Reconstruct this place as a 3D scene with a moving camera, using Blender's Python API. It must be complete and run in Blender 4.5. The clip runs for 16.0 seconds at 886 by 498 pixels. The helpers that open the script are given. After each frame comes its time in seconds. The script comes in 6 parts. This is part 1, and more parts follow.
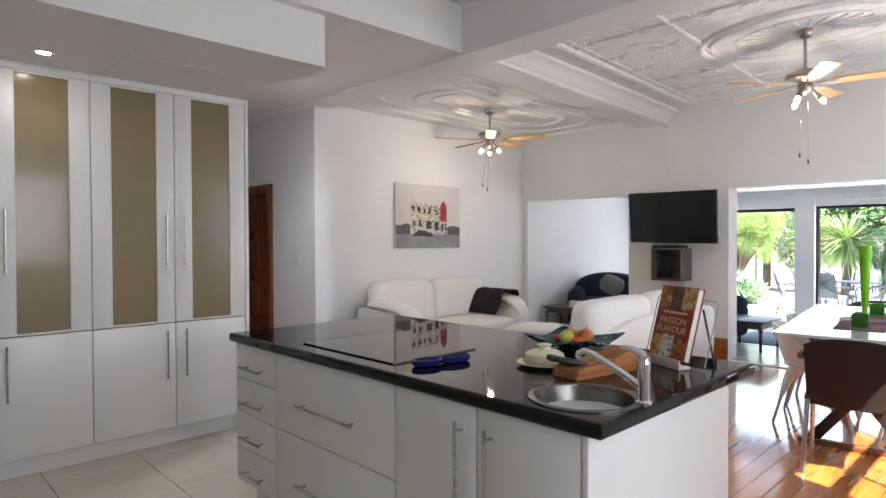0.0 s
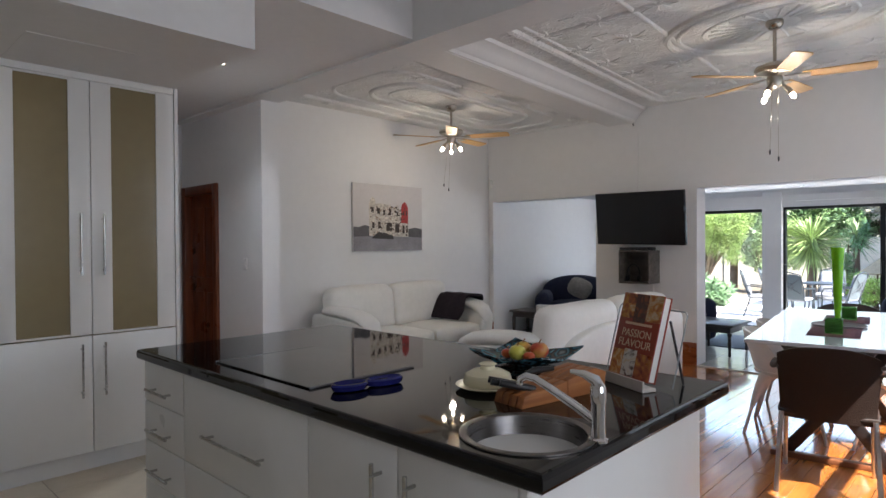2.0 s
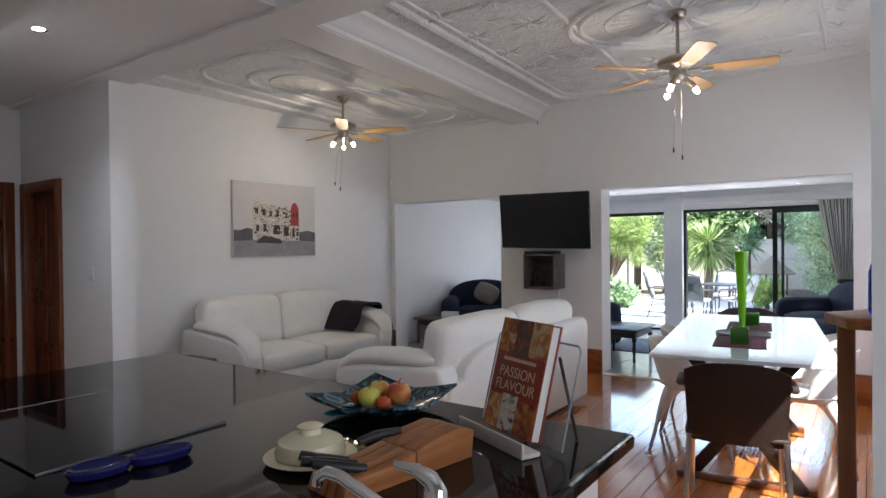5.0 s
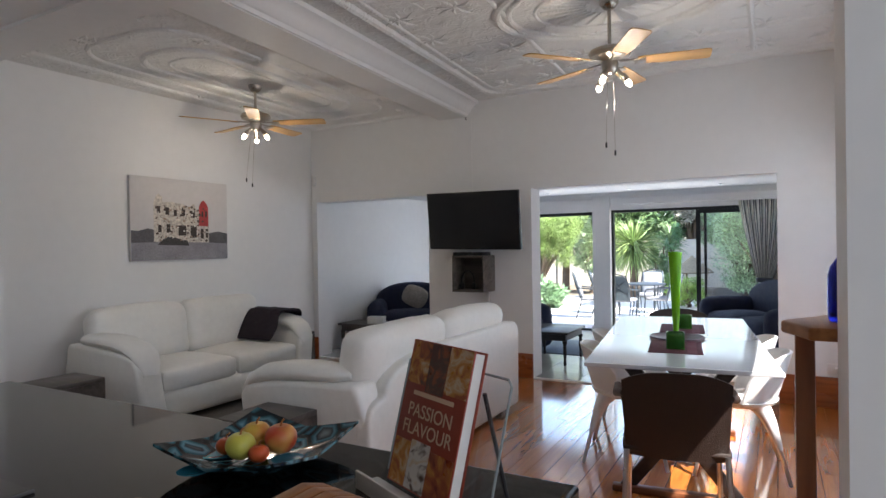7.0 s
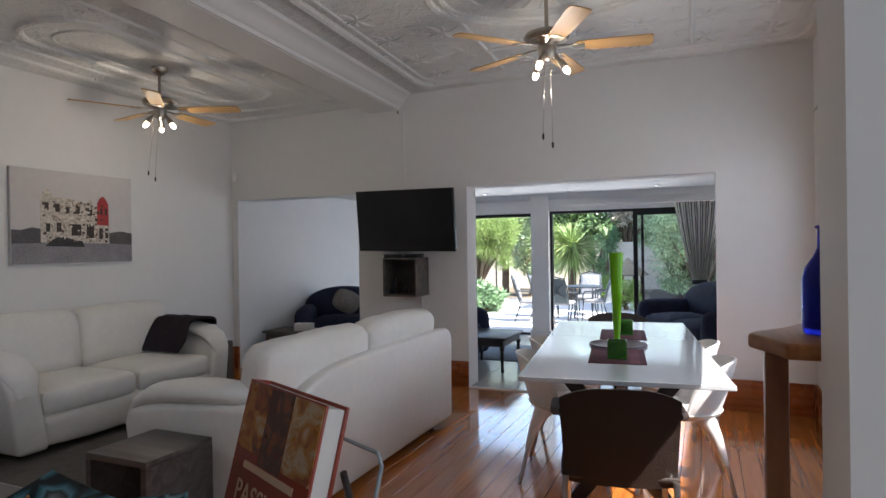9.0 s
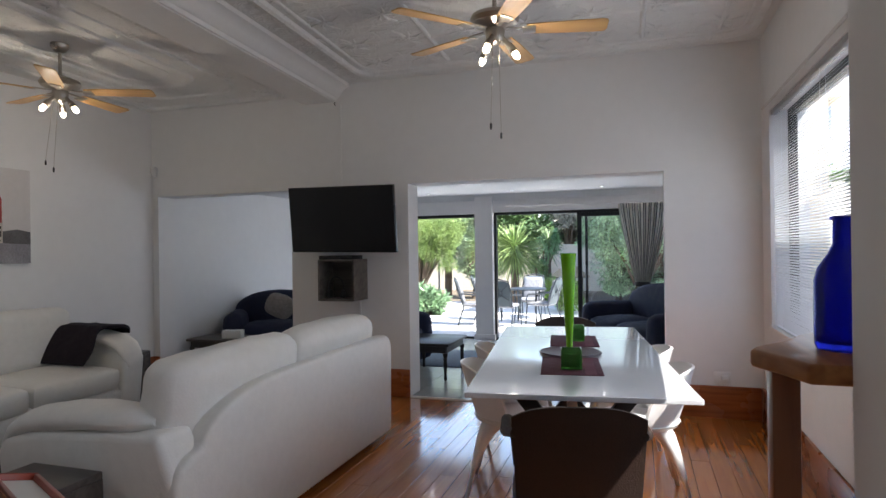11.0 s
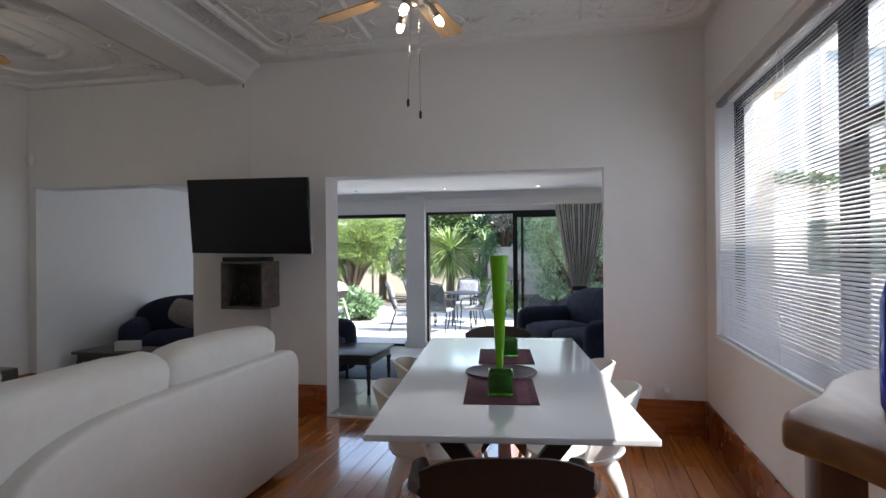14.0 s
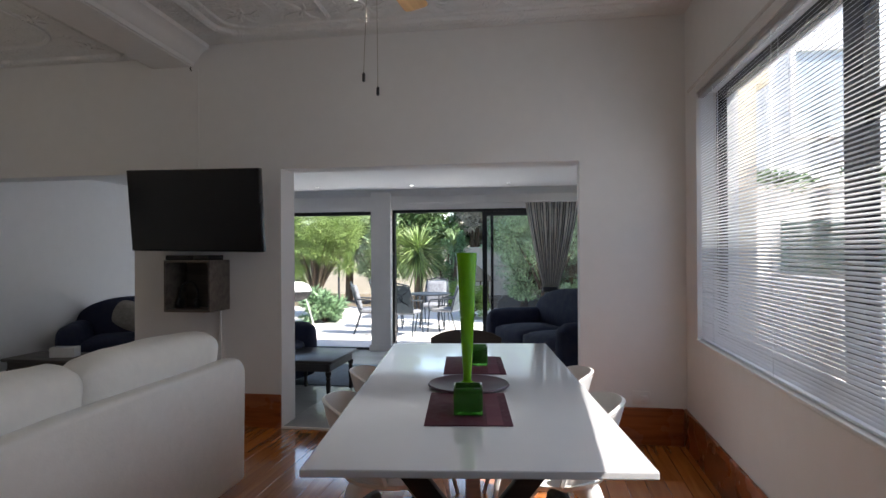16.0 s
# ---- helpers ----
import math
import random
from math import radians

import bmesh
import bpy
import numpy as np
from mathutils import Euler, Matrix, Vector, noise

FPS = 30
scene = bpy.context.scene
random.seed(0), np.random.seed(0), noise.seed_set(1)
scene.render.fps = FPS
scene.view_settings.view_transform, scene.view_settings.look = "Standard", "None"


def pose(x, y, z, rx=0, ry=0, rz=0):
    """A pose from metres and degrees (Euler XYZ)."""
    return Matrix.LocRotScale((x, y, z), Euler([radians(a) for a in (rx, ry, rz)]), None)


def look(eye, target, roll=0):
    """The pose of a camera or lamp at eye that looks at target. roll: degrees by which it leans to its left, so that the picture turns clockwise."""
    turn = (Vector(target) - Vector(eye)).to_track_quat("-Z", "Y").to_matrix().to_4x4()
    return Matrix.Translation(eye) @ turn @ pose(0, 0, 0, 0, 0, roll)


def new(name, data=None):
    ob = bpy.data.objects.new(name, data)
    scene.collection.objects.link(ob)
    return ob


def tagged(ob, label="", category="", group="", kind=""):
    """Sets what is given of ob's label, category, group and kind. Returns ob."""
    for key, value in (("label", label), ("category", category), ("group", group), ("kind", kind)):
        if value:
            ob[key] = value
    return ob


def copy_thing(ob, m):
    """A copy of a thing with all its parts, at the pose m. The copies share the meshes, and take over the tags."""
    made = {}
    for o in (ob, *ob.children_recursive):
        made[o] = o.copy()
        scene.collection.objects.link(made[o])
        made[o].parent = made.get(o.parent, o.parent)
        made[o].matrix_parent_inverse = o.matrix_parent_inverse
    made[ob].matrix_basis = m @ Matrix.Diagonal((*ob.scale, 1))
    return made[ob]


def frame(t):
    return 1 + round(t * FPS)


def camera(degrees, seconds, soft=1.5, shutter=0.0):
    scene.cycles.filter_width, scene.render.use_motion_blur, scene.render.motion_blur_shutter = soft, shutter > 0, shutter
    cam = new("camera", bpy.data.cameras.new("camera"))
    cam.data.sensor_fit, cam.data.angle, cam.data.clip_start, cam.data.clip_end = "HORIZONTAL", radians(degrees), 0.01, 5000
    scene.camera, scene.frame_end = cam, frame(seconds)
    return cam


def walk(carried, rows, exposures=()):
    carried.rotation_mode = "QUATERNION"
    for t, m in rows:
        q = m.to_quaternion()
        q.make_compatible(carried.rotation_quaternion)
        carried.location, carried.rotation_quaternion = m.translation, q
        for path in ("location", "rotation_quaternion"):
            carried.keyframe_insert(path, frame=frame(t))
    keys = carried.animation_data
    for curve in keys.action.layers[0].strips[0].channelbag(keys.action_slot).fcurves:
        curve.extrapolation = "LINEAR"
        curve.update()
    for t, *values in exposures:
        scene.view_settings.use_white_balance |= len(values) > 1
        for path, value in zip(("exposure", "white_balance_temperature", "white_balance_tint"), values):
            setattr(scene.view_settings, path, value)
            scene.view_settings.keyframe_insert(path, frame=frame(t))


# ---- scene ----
cam = camera(73.0, 16.0)
PATH = [
    (0, (0.396, 3.422, 1.385), (-1.044, 4.81, 1.356), -0.2),
    (0.5, (0.356, 3.495, 1.37), (-1.072, 4.895, 1.348), -0.3),
    (1, (0.333, 3.574, 1.37), (-1.082, 4.988, 1.35), -0.4),
    (1.5, (0.303, 3.663, 1.384), (-1.094, 5.094, 1.361), -0.3),
    (2, (0.266, 3.75, 1.38), (-1.11, 5.201, 1.36), -0.4),
    (2.5, (0.229, 3.843, 1.387), (-1.118, 5.322, 1.367), -0.5),
    (3, (0.201, 3.936, 1.381), (-1.112, 5.445, 1.365), -0.6),
    (3.5, (0.168, 4.03, 1.39), (-1.109, 5.569, 1.374), -0.6),
    (4, (0.153, 4.127, 1.397), (-1.092, 5.692, 1.381), -0.6),
    (6.5, (-0.023, 4.526, 1.396), (-1.04, 6.248, 1.383), -0.8),
    (7, (-0.045, 4.616, 1.395), (-1.016, 6.364, 1.382), -0.9),
    (7.5, (-0.081, 4.69, 1.39), (-1.0, 6.466, 1.38), -1.0),
    (8, (-0.1, 4.793, 1.391), (-0.977, 6.59, 1.382), -0.9),
    (8.5, (-0.121, 4.881, 1.387), (-0.955, 6.699, 1.378), -0.9),
    (9, (-0.128, 5.007, 1.378), (-0.926, 6.841, 1.372), -0.9),
    (11.5, (-0.257, 5.403, 1.363), (-0.835, 7.317, 1.364), -0.7),
    (12, (-0.264, 5.502, 1.365), (-0.807, 7.427, 1.367), -0.6),
    (12.5, (-0.271, 5.582, 1.365), (-0.78, 7.516, 1.366), -0.6),
    (13, (-0.278, 5.666, 1.355), (-0.758, 7.607, 1.359), -0.5),
    (13.5, (-0.273, 5.762, 1.352), (-0.722, 7.711, 1.357), -0.5),
    (14, (-0.264, 5.857, 1.356), (-0.687, 7.812, 1.361), -0.5),
    (14.5, (-0.269, 5.95, 1.352), (-0.661, 7.911, 1.357), -0.5),
    (15, (-0.268, 6.04, 1.358), (-0.635, 8.006, 1.359), -0.4),
    (15.5, (-0.275, 6.113, 1.361), (-0.619, 8.083, 1.359), -0.4),
    (16, (-0.297, 6.18, 1.338), (-0.62, 8.153, 1.345), -0.3),
]
EXPOSURE = [(t, stops, kelvin, 12) for t, stops, kelvin in ((0, 3.12, 6400), (1.5, 2.55, 6300), (3, 2.35, 6250), (4, 2.4, 6250), (7, 2.33, 6250), (9, 2.0, 6250), (11.5, 1.9, 6250), (12.5, 1.93, 6300), (14, 1.65, 6300), (14.5, 1.52, 6300), (15, 1.6, 6350), (16, 1.42, 6400))]
walk(cam, [(t, look(eye, target, roll)) for t, eye, target, roll in PATH], EXPOSURE)

# ---- world, sun, window light ----
world = bpy.data.worlds.new("world")
scene.world = world
world.use_nodes = True
wn = world.node_tree.nodes
sky = wn.new("ShaderNodeTexSky")
sky.sky_type, sky.sun_disc = "NISHITA", False
sun_way = Vector((-0.695, 0.24, -1.0)).normalized()
sky.sun_elevation = math.asin(-sun_way.z)
sky.sun_rotation = math.atan2(-sun_way.x, -sun_way.y)
wn["Background"].inputs[1].default_value = 0.15
world.node_tree.links.new(sky.outputs[0], wn["Background"].inputs[0])


def lamp(name, kind, m, power, colour=(1, 1, 1), **more):
    data = bpy.data.lights.new(name, kind)
    data.energy, data.color = power, colour
    for k, v in more.items():
        if k == "size":
            data.shape, data.size, data.size_y = "RECTANGLE", v[0], v[1]
        elif k == "angle":
            data.angle = v
        elif k == "cone":
            data.spot_size, data.spot_blend = v, 0.7
        elif k == "radius":
            data.shadow_soft_size = v
    ob = new(name, data)
    ob.matrix_world = m
    return ob


lamp("sun", "SUN", look((0, 0, 8), Vector((0, 0, 8)) + sun_way), 5.0, (1.0, 0.95, 0.86), angle=radians(0.53))
SKYLIGHT = (0.75, 0.875, 1.0)
lamp("skylight_garden_doors", "AREA", look((-1.3, 13.9, 1.0), (-1.3, 10.0, 0.9)), 4.4, SKYLIGHT, size=(3.4, 1.7))
lamp("skylight_garden_window", "AREA", look((-3.6, 13.9, 1.0), (-3.6, 10.0, 0.9)), 1.6, SKYLIGHT, size=(1.9, 1.7))
lamp("skylight_dining_window", "AREA", look((0.62, 8.4, 1.6), (-3.0, 8.4, 1.2)), 3.0, SKYLIGHT, size=(3.0, 1.4))
lamp("skylight_kitchen_window", "AREA", look((1.9, 4.6, 1.7), (-2.0, 4.6, 1.3)), 4.6, (0.93, 0.96, 1.0), size=(1.6, 1.2))

# ---- materials ----


def mat(name, colour, rough=0.5, metal=0.0, vary=0.06, scale=6.0, bump=0.0, bump_scale=60.0, stretch=(1, 1, 1), spread=0.0, coat=0.0, trans=0.0, ior=1.45, emit=None):
    """A node material: colour with broad and fine variation, roughness wear, and fine relief."""
    m = bpy.data.materials.new(name)
    m.use_nodes = True
    nt = m.node_tree
    b = nt.nodes["Principled BSDF"]
    b.inputs["Metallic"].default_value = metal
    b.inputs["IOR"].default_value = ior
    b.inputs["Coat Weight"].default_value = coat
    b.inputs["Coat Roughness"].default_value = 0.08
    b.inputs["Transmission Weight"].default_value = trans
    if emit:
        b.inputs["Emission Color"].default_value = (*emit[0], 1)
        b.inputs["Emission Strength"].default_value = emit[1]
    tc = nt.nodes.new("ShaderNodeTexCoord")
    mp = nt.nodes.new("ShaderNodeMapping")
    mp.inputs["Scale"].default_value = stretch
    nt.links.new(tc.outputs["Object"], mp.inputs["Vector"])
    n1 = nt.nodes.new("ShaderNodeTexNoise")
    n1.inputs["Scale"].default_value, n1.inputs["Detail"].default_value = scale, 5
    n2 = nt.nodes.new("ShaderNodeTexNoise")
    n2.inputs["Scale"].default_value, n2.inputs["Detail"].default_value = scale * 7, 4
    for n in (n1, n2):
        nt.links.new(mp.outputs[0], n.inputs["Vector"])
    mix = nt.nodes.new("ShaderNodeMath")
    mix.operation = "ADD"
    nt.links.new(n1.outputs["Fac"], mix.inputs[0])
    nt.links.new(n2.outputs["Fac"], mix.inputs[1])
    last = mix.outputs[0]
    if spread:
        oi = nt.nodes.new("ShaderNodeObjectInfo")
        ad = nt.nodes.new("ShaderNodeMath")
        ad.operation = "MULTIPLY_ADD"
        ad.inputs[1].default_value = spread
        nt.links.new(oi.outputs["Random"], ad.inputs[0])
        nt.links.new(last, ad.inputs[2])
        sub = nt.nodes.new("ShaderNodeMath")
        sub.operation = "SUBTRACT"
        sub.inputs[1].default_value = spread / 2
        nt.links.new(ad.outputs[0], sub.inputs[0])
        last = sub.outputs[0]
    ramp = nt.nodes.new("ShaderNodeMapRange")
    ramp.inputs[1].default_value, ramp.inputs[2].default_value = 0.6, 1.4
    ramp.inputs[3].default_value, ramp.inputs[4].default_value = 1 - vary, 1 + vary
    nt.links.new(last, ramp.inputs[0])
    mul = nt.nodes.new("ShaderNodeVectorMath")
    mul.operation = "MULTIPLY"
    mul.inputs[0].default_value = colour
    nt.links.new(ramp.outputs[0], mul.inputs[1])
    nt.links.new(mul.outputs[0], b.inputs["Base Color"])
    rr = nt.nodes.new("ShaderNodeMapRange")
    rr.inputs[1].default_value, rr.inputs[2].default_value = 0.3, 0.7
    rr.inputs[3].default_value, rr.inputs[4].default_value = rough * 0.85, min(1, rough * 1.15)
    nt.links.new(n1.outputs["Fac"], rr.inputs[0])
    nt.links.new(rr.outputs[0], b.inputs["Roughness"])
    if bump:
        n3 = nt.nodes.new("ShaderNodeTexNoise")
        n3.inputs["Scale"].default_value, n3.inputs["Detail"].default_value = bump_scale, 3
        nt.links.new(mp.outputs[0], n3.inputs["Vector"])
        bp = nt.nodes.new("ShaderNodeBump")
        bp.inputs["Strength"].default_value, bp.inputs["Distance"].default_value = bump, 0.004
        nt.links.new(n3.outputs["Fac"], bp.inputs["Height"])
        nt.links.new(bp.outputs[0], b.inputs["Normal"])
    return m


def wood(name, light, dark, rough, axis=1, grain=14.0, spread=0.5, coat=0.0):
    """Timber with grain along one axis and knots of darker tone."""
    m = mat(name, light, rough, vary=0.1, scale=3, bump=0.12, bump_scale=30, coat=coat)
    nt = m.node_tree
    b = nt.nodes["Principled BSDF"]
    tc = [n for n in nt.nodes if n.type == "TEX_COORD"][0]
    oi = nt.nodes.new("ShaderNodeObjectInfo")
    sh = nt.nodes.new("ShaderNodeVectorMath")
    sh.operation = "MULTIPLY_ADD"
    sh.inputs[1].default_value = (7.3, 5.1, 3.7)
    nt.links.new(oi.outputs["Random"], sh.inputs[0])
    nt.links.new(tc.outputs["Object"], sh.inputs[2])
    mp = nt.nodes.new("ShaderNodeMapping")
    s = [grain] * 3
    s[axis] = grain * 0.07
    mp.inputs["Scale"].default_value = s
    nt.links.new(sh.outputs[0], mp.inputs["Vector"])
    n = nt.nodes.new("ShaderNodeTexNoise")
    n.inputs["Scale"].default_value, n.inputs["Detail"].default_value, n.inputs["Distortion"].default_value = 2.2, 6, 0.9
    nt.links.new(mp.outputs[0], n.inputs["Vector"])
    cr = nt.nodes.new("ShaderNodeValToRGB")
    cr.color_ramp.elements[0].position, cr.color_ramp.elements[0].color = 0.32, (*dark, 1)
    cr.color_ramp.elements[1].position, cr.color_ramp.elements[1].color = 0.66, (*light, 1)
    nt.links.new(n.outputs["Fac"], cr.inputs[0])
    rg = nt.nodes.new("ShaderNodeMapRange")
    rg.inputs[3].default_value, rg.inputs[4].default_value = 1 - spread / 2, 1 + spread / 2
    nt.links.new(oi.outputs["Random"], rg.inputs[0])
    mu = nt.nodes.new("ShaderNodeVectorMath")
    mu.operation = "MULTIPLY"
    nt.links.new(cr.outputs[0], mu.inputs[0])
    nt.links.new(rg.outputs[0], mu.inputs[1])
    nt.links.new(mu.outputs[0], b.inputs["Base Color"])
    return m


PAINT = mat("wall_paint", (0.76, 0.752, 0.748), 0.7, vary=0.025, scale=1.6, bump=0.10, bump_scale=45)
CEILING = mat("ceiling_paint", (0.76, 0.75, 0.74), 0.6, vary=0.03, scale=2.5, bump=0.08, bump_scale=50)
BOARD = wood("floor_board", (0.54, 0.19, 0.038), (0.38, 0.115, 0.022), 0.14, 1, 11, 0.32, coat=1.0)
SKIRT = wood("skirting_wood", (0.34, 0.10, 0.028), (0.20, 0.052, 0.015), 0.28, 0, 10, 0.1)
DOORWOOD = wood("door_wood", (0.20, 0.055, 0.02), (0.10, 0.025, 0.01), 0.3, 2, 12, 0.1)
BARWOOD = wood("bar_wood", (0.42, 0.17, 0.05), (0.22, 0.075, 0.02), 0.3, 1, 9, 0.15)
DARKWOOD = wood("dark_wood", (0.10, 0.082, 0.072), (0.05, 0.04, 0.036), 0.42, 0, 10, 0.15)
BLACKWOOD = wood("black_wood", (0.035, 0.028, 0.028), (0.016, 0.013, 0.013), 0.4, 0, 10, 0.1)
GREYWOOD = wood("grey_wood", (0.14, 0.12, 0.105), (0.07, 0.06, 0.054), 0.55, 0, 9, 0.2)
TILE = mat("cream_tile", (0.70, 0.62, 0.50), 0.22, vary=0.06, scale=2.0, spread=0.25, bump=0.03)
GROUT = mat("grout", (0.25, 0.22, 0.19), 0.9, vary=0.1, bump=0.3)
GREYTILE = mat("grey_tile", (0.42, 0.42, 0.42), 0.18, vary=0.08, scale=2.0, spread=0.25, bump=0.03)
WHITEBOARD = mat("cabinet_white", (0.74, 0.73, 0.71), 0.32, vary=0.02, scale=2.0)
GRANITE = mat("black_granite", (0.007, 0.0065, 0.0065), 0.035, vary=0.6, scale=120, ior=1.38)
HOBGLASS = mat("hob_glass", (0.006, 0.006, 0.007), 0.03, vary=0.1)
STEEL = mat("brushed_steel", (0.46, 0.46, 0.45), 0.26, 1.0, vary=0.05, scale=5, stretch=(1, 1, 14))
CHROME = mat("chrome", (0.75, 0.75, 0.76), 0.06, 1.0, vary=0.02)
NICKEL = mat("fan_nickel", (0.42, 0.38, 0.33), 0.3, 1.0, vary=0.06)
ALU = mat("leg_aluminium", (0.62, 0.62, 0.63), 0.32, 1.0, vary=0.05)
BLACKFRAME = mat("black_frame", (0.02, 0.02, 0.022), 0.4, vary=0.1)
LEATHER = mat("white_leather", (0.76, 0.74, 0.70), 0.42, vary=0.05, scale=3, bump=0.25, bump_scale=90)
THROW = mat("plum_throw", (0.014, 0.008, 0.014), 0.95, vary=0.3, scale=20, bump=0.8, bump_scale=160)
NAVY = mat("navy_fabric", (0.014, 0.018, 0.045), 0.85, vary=0.2, scale=12, bump=0.5, bump_scale=180)
RUG = mat("grey_rug", (0.10, 0.09, 0.08), 1.0, vary=0.35, scale=9, bump=1.0, bump_scale=110)
TVBLACK = mat("tv_black", (0.008, 0.008, 0.009), 0.25, vary=0.05)
SCREEN = mat("tv_screen", (0.006, 0.006, 0.007), 0.16, vary=0.03)
LACQUER = mat("white_lacquer", (0.72, 0.73, 0.75), 0.06, vary=0.015, scale=2, coat=1.0)
WHITEPLASTIC = mat("white_plastic", (0.74, 0.73, 0.72), 0.3, vary=0.02)
BROWNWICKER = mat("brown_plastic", (0.030, 0.018, 0.014), 0.5, vary=0.25, scale=30, bump=0.5, bump_scale=150)
FROST = mat("frosted_glass", (0.35, 0.29, 0.175), 0.22, vary=0.06, scale=2, coat=0.5)
f_n = FROST.node_tree
f_t = f_n.nodes.new("ShaderNodeBsdfTransparent")
f_t.inputs[0].default_value = (0.9, 0.82, 0.62, 1)
f_m = f_n.nodes.new("ShaderNodeMixShader")
f_m.inputs[0].default_value = 0.55
f_n.links.new(f_t.outputs[0], f_m.inputs[1])
f_n.links.new(f_n.nodes["Principled BSDF"].outputs[0], f_m.inputs[2])
f_n.links.new(f_m.outputs[0], f_n.nodes["Material Output"].inputs[0])

# ---- mesh helpers ----


def bx(x0, x1, y0, y1, z0, z1, bev=0.0, seg=2):
    bm = bmesh.new()
    bmesh.ops.create_cube(bm, size=1)
    for v in bm.verts:
        v.co = ((x0 + x1) / 2 + v.co.x * (x1 - x0), (y0 + y1) / 2 + v.co.y * (y1 - y0), (z0 + z1) / 2 + v.co.z * (z1 - z0))
    if bev:
        bmesh.ops.bevel(bm, geom=list(bm.edges), offset=min(bev, 0.49 * min(x1 - x0, y1 - y0, z1 - z0)), segments=seg, profile=0.5, affect="EDGES")
    return bm


def join(*parts):
    out = bmesh.new()
    for b in parts:
        me = bpy.data.meshes.new("tmp")
        b.to_mesh(me)
        b.free()
        out.from_mesh(me)
        bpy.data.meshes.remove(me)
    return out


def moved(bm, m):
    bmesh.ops.transform(bm, matrix=m, verts=bm.verts)
    return bm


def rod(p0, p1, r0, r1=None, seg=12):
    """A round bar between two points."""
    p0, p1 = Vector(p0), Vector(p1)
    bm = bmesh.new()
    bmesh.ops.create_cone(bm, cap_ends=True, segments=seg, radius1=r0, radius2=r0 if r1 is None else r1, depth=(p1 - p0).length)
    return moved(bm, Matrix.Translation((p0 + p1) / 2) @ (p1 - p0).to_track_quat("Z", "Y").to_matrix().to_4x4())


def tube(pts, r, seg=10):
    """A bent round bar through points; r may be one radius or one a point."""
    pts = [Vector(p) for p in pts]
    rs = r if isinstance(r, (list, tuple)) else [r] * len(pts)
    bm = bmesh.new()
    rings, side = [], None
    for i, p in enumerate(pts):
        d = (pts[min(i + 1, len(pts) - 1)] - pts[max(i - 1, 0)]).normalized()
        side = (side - d * side.dot(d)) if side else (Vector((0, 0, 1)).cross(d) if abs(d.z) < 0.9 else Vector((1, 0, 0)))
        side.normalize()
        up = d.cross(side)
        rings.append([bm.verts.new(p + rs[i] * (side * math.cos(6.28319 * k / seg) + up * math.sin(6.28319 * k / seg))) for k in range(seg)])
    for a, b in zip(rings, rings[1:]):
        for k in range(seg):
            bm.faces.new((a[k], a[(k + 1) % seg], b[(k + 1) % seg], b[k]))
    bm.faces.new(rings[0][::-1])
    bm.faces.new(rings[-1])
    return bm


def lathe(prof, seg=28, hollow=False):
    """A turned body from (radius, height) pairs."""
    bm = bmesh.new()
    rings = []
    for r, z in prof:
        rings.append([bm.verts.new((max(r, 1e-4) * math.cos(6.28319 * k / seg), max(r, 1e-4) * math.sin(6.28319 * k / seg), z)) for k in range(seg)])
    for a, b in zip(rings, rings[1:]):
        for k in range(seg):
            bm.faces.new((a[k], a[(k + 1) % seg], b[(k + 1) % seg], b[k]))
    if hollow:
        for k in range(seg):
            bm.faces.new((rings[-1][k], rings[-1][(k + 1) % seg], rings[0][(k + 1) % seg], rings[0][k]))
    else:
        bm.faces.new(rings[0][::-1])
        bm.faces.new(rings[-1])
    bmesh.ops.recalc_face_normals(bm, faces=bm.faces)
    return bm


def prism(poly, axis, a, b, bev=0.0, seg=2):
    """An outline (pairs) pushed along an axis: 'x' takes (y, z), 'y' takes (x, z), 'z' takes (x, y)."""
    bm = bmesh.new()

    def put(p, w):
        return {"x": (w, p[0], p[1]), "y": (p[0], w, p[1]), "z": (p[0], p[1], w)}[axis]
    lo = [bm.verts.new(put(p, a)) for p in poly]
    hi = [bm.verts.new(put(p, b)) for p in poly]
    n = len(poly)
    for i in range(n):
        bm.faces.new((lo[i], lo[(i + 1) % n], hi[(i + 1) % n], hi[i]))
    bm.faces.new(lo[::-1])
    bm.faces.new(hi)
    bmesh.ops.recalc_face_normals(bm, faces=bm.faces)
    if bev:
        bmesh.ops.bevel(bm, geom=list(bm.edges), offset=bev, segments=seg, profile=0.5, affect="EDGES")
    return bm


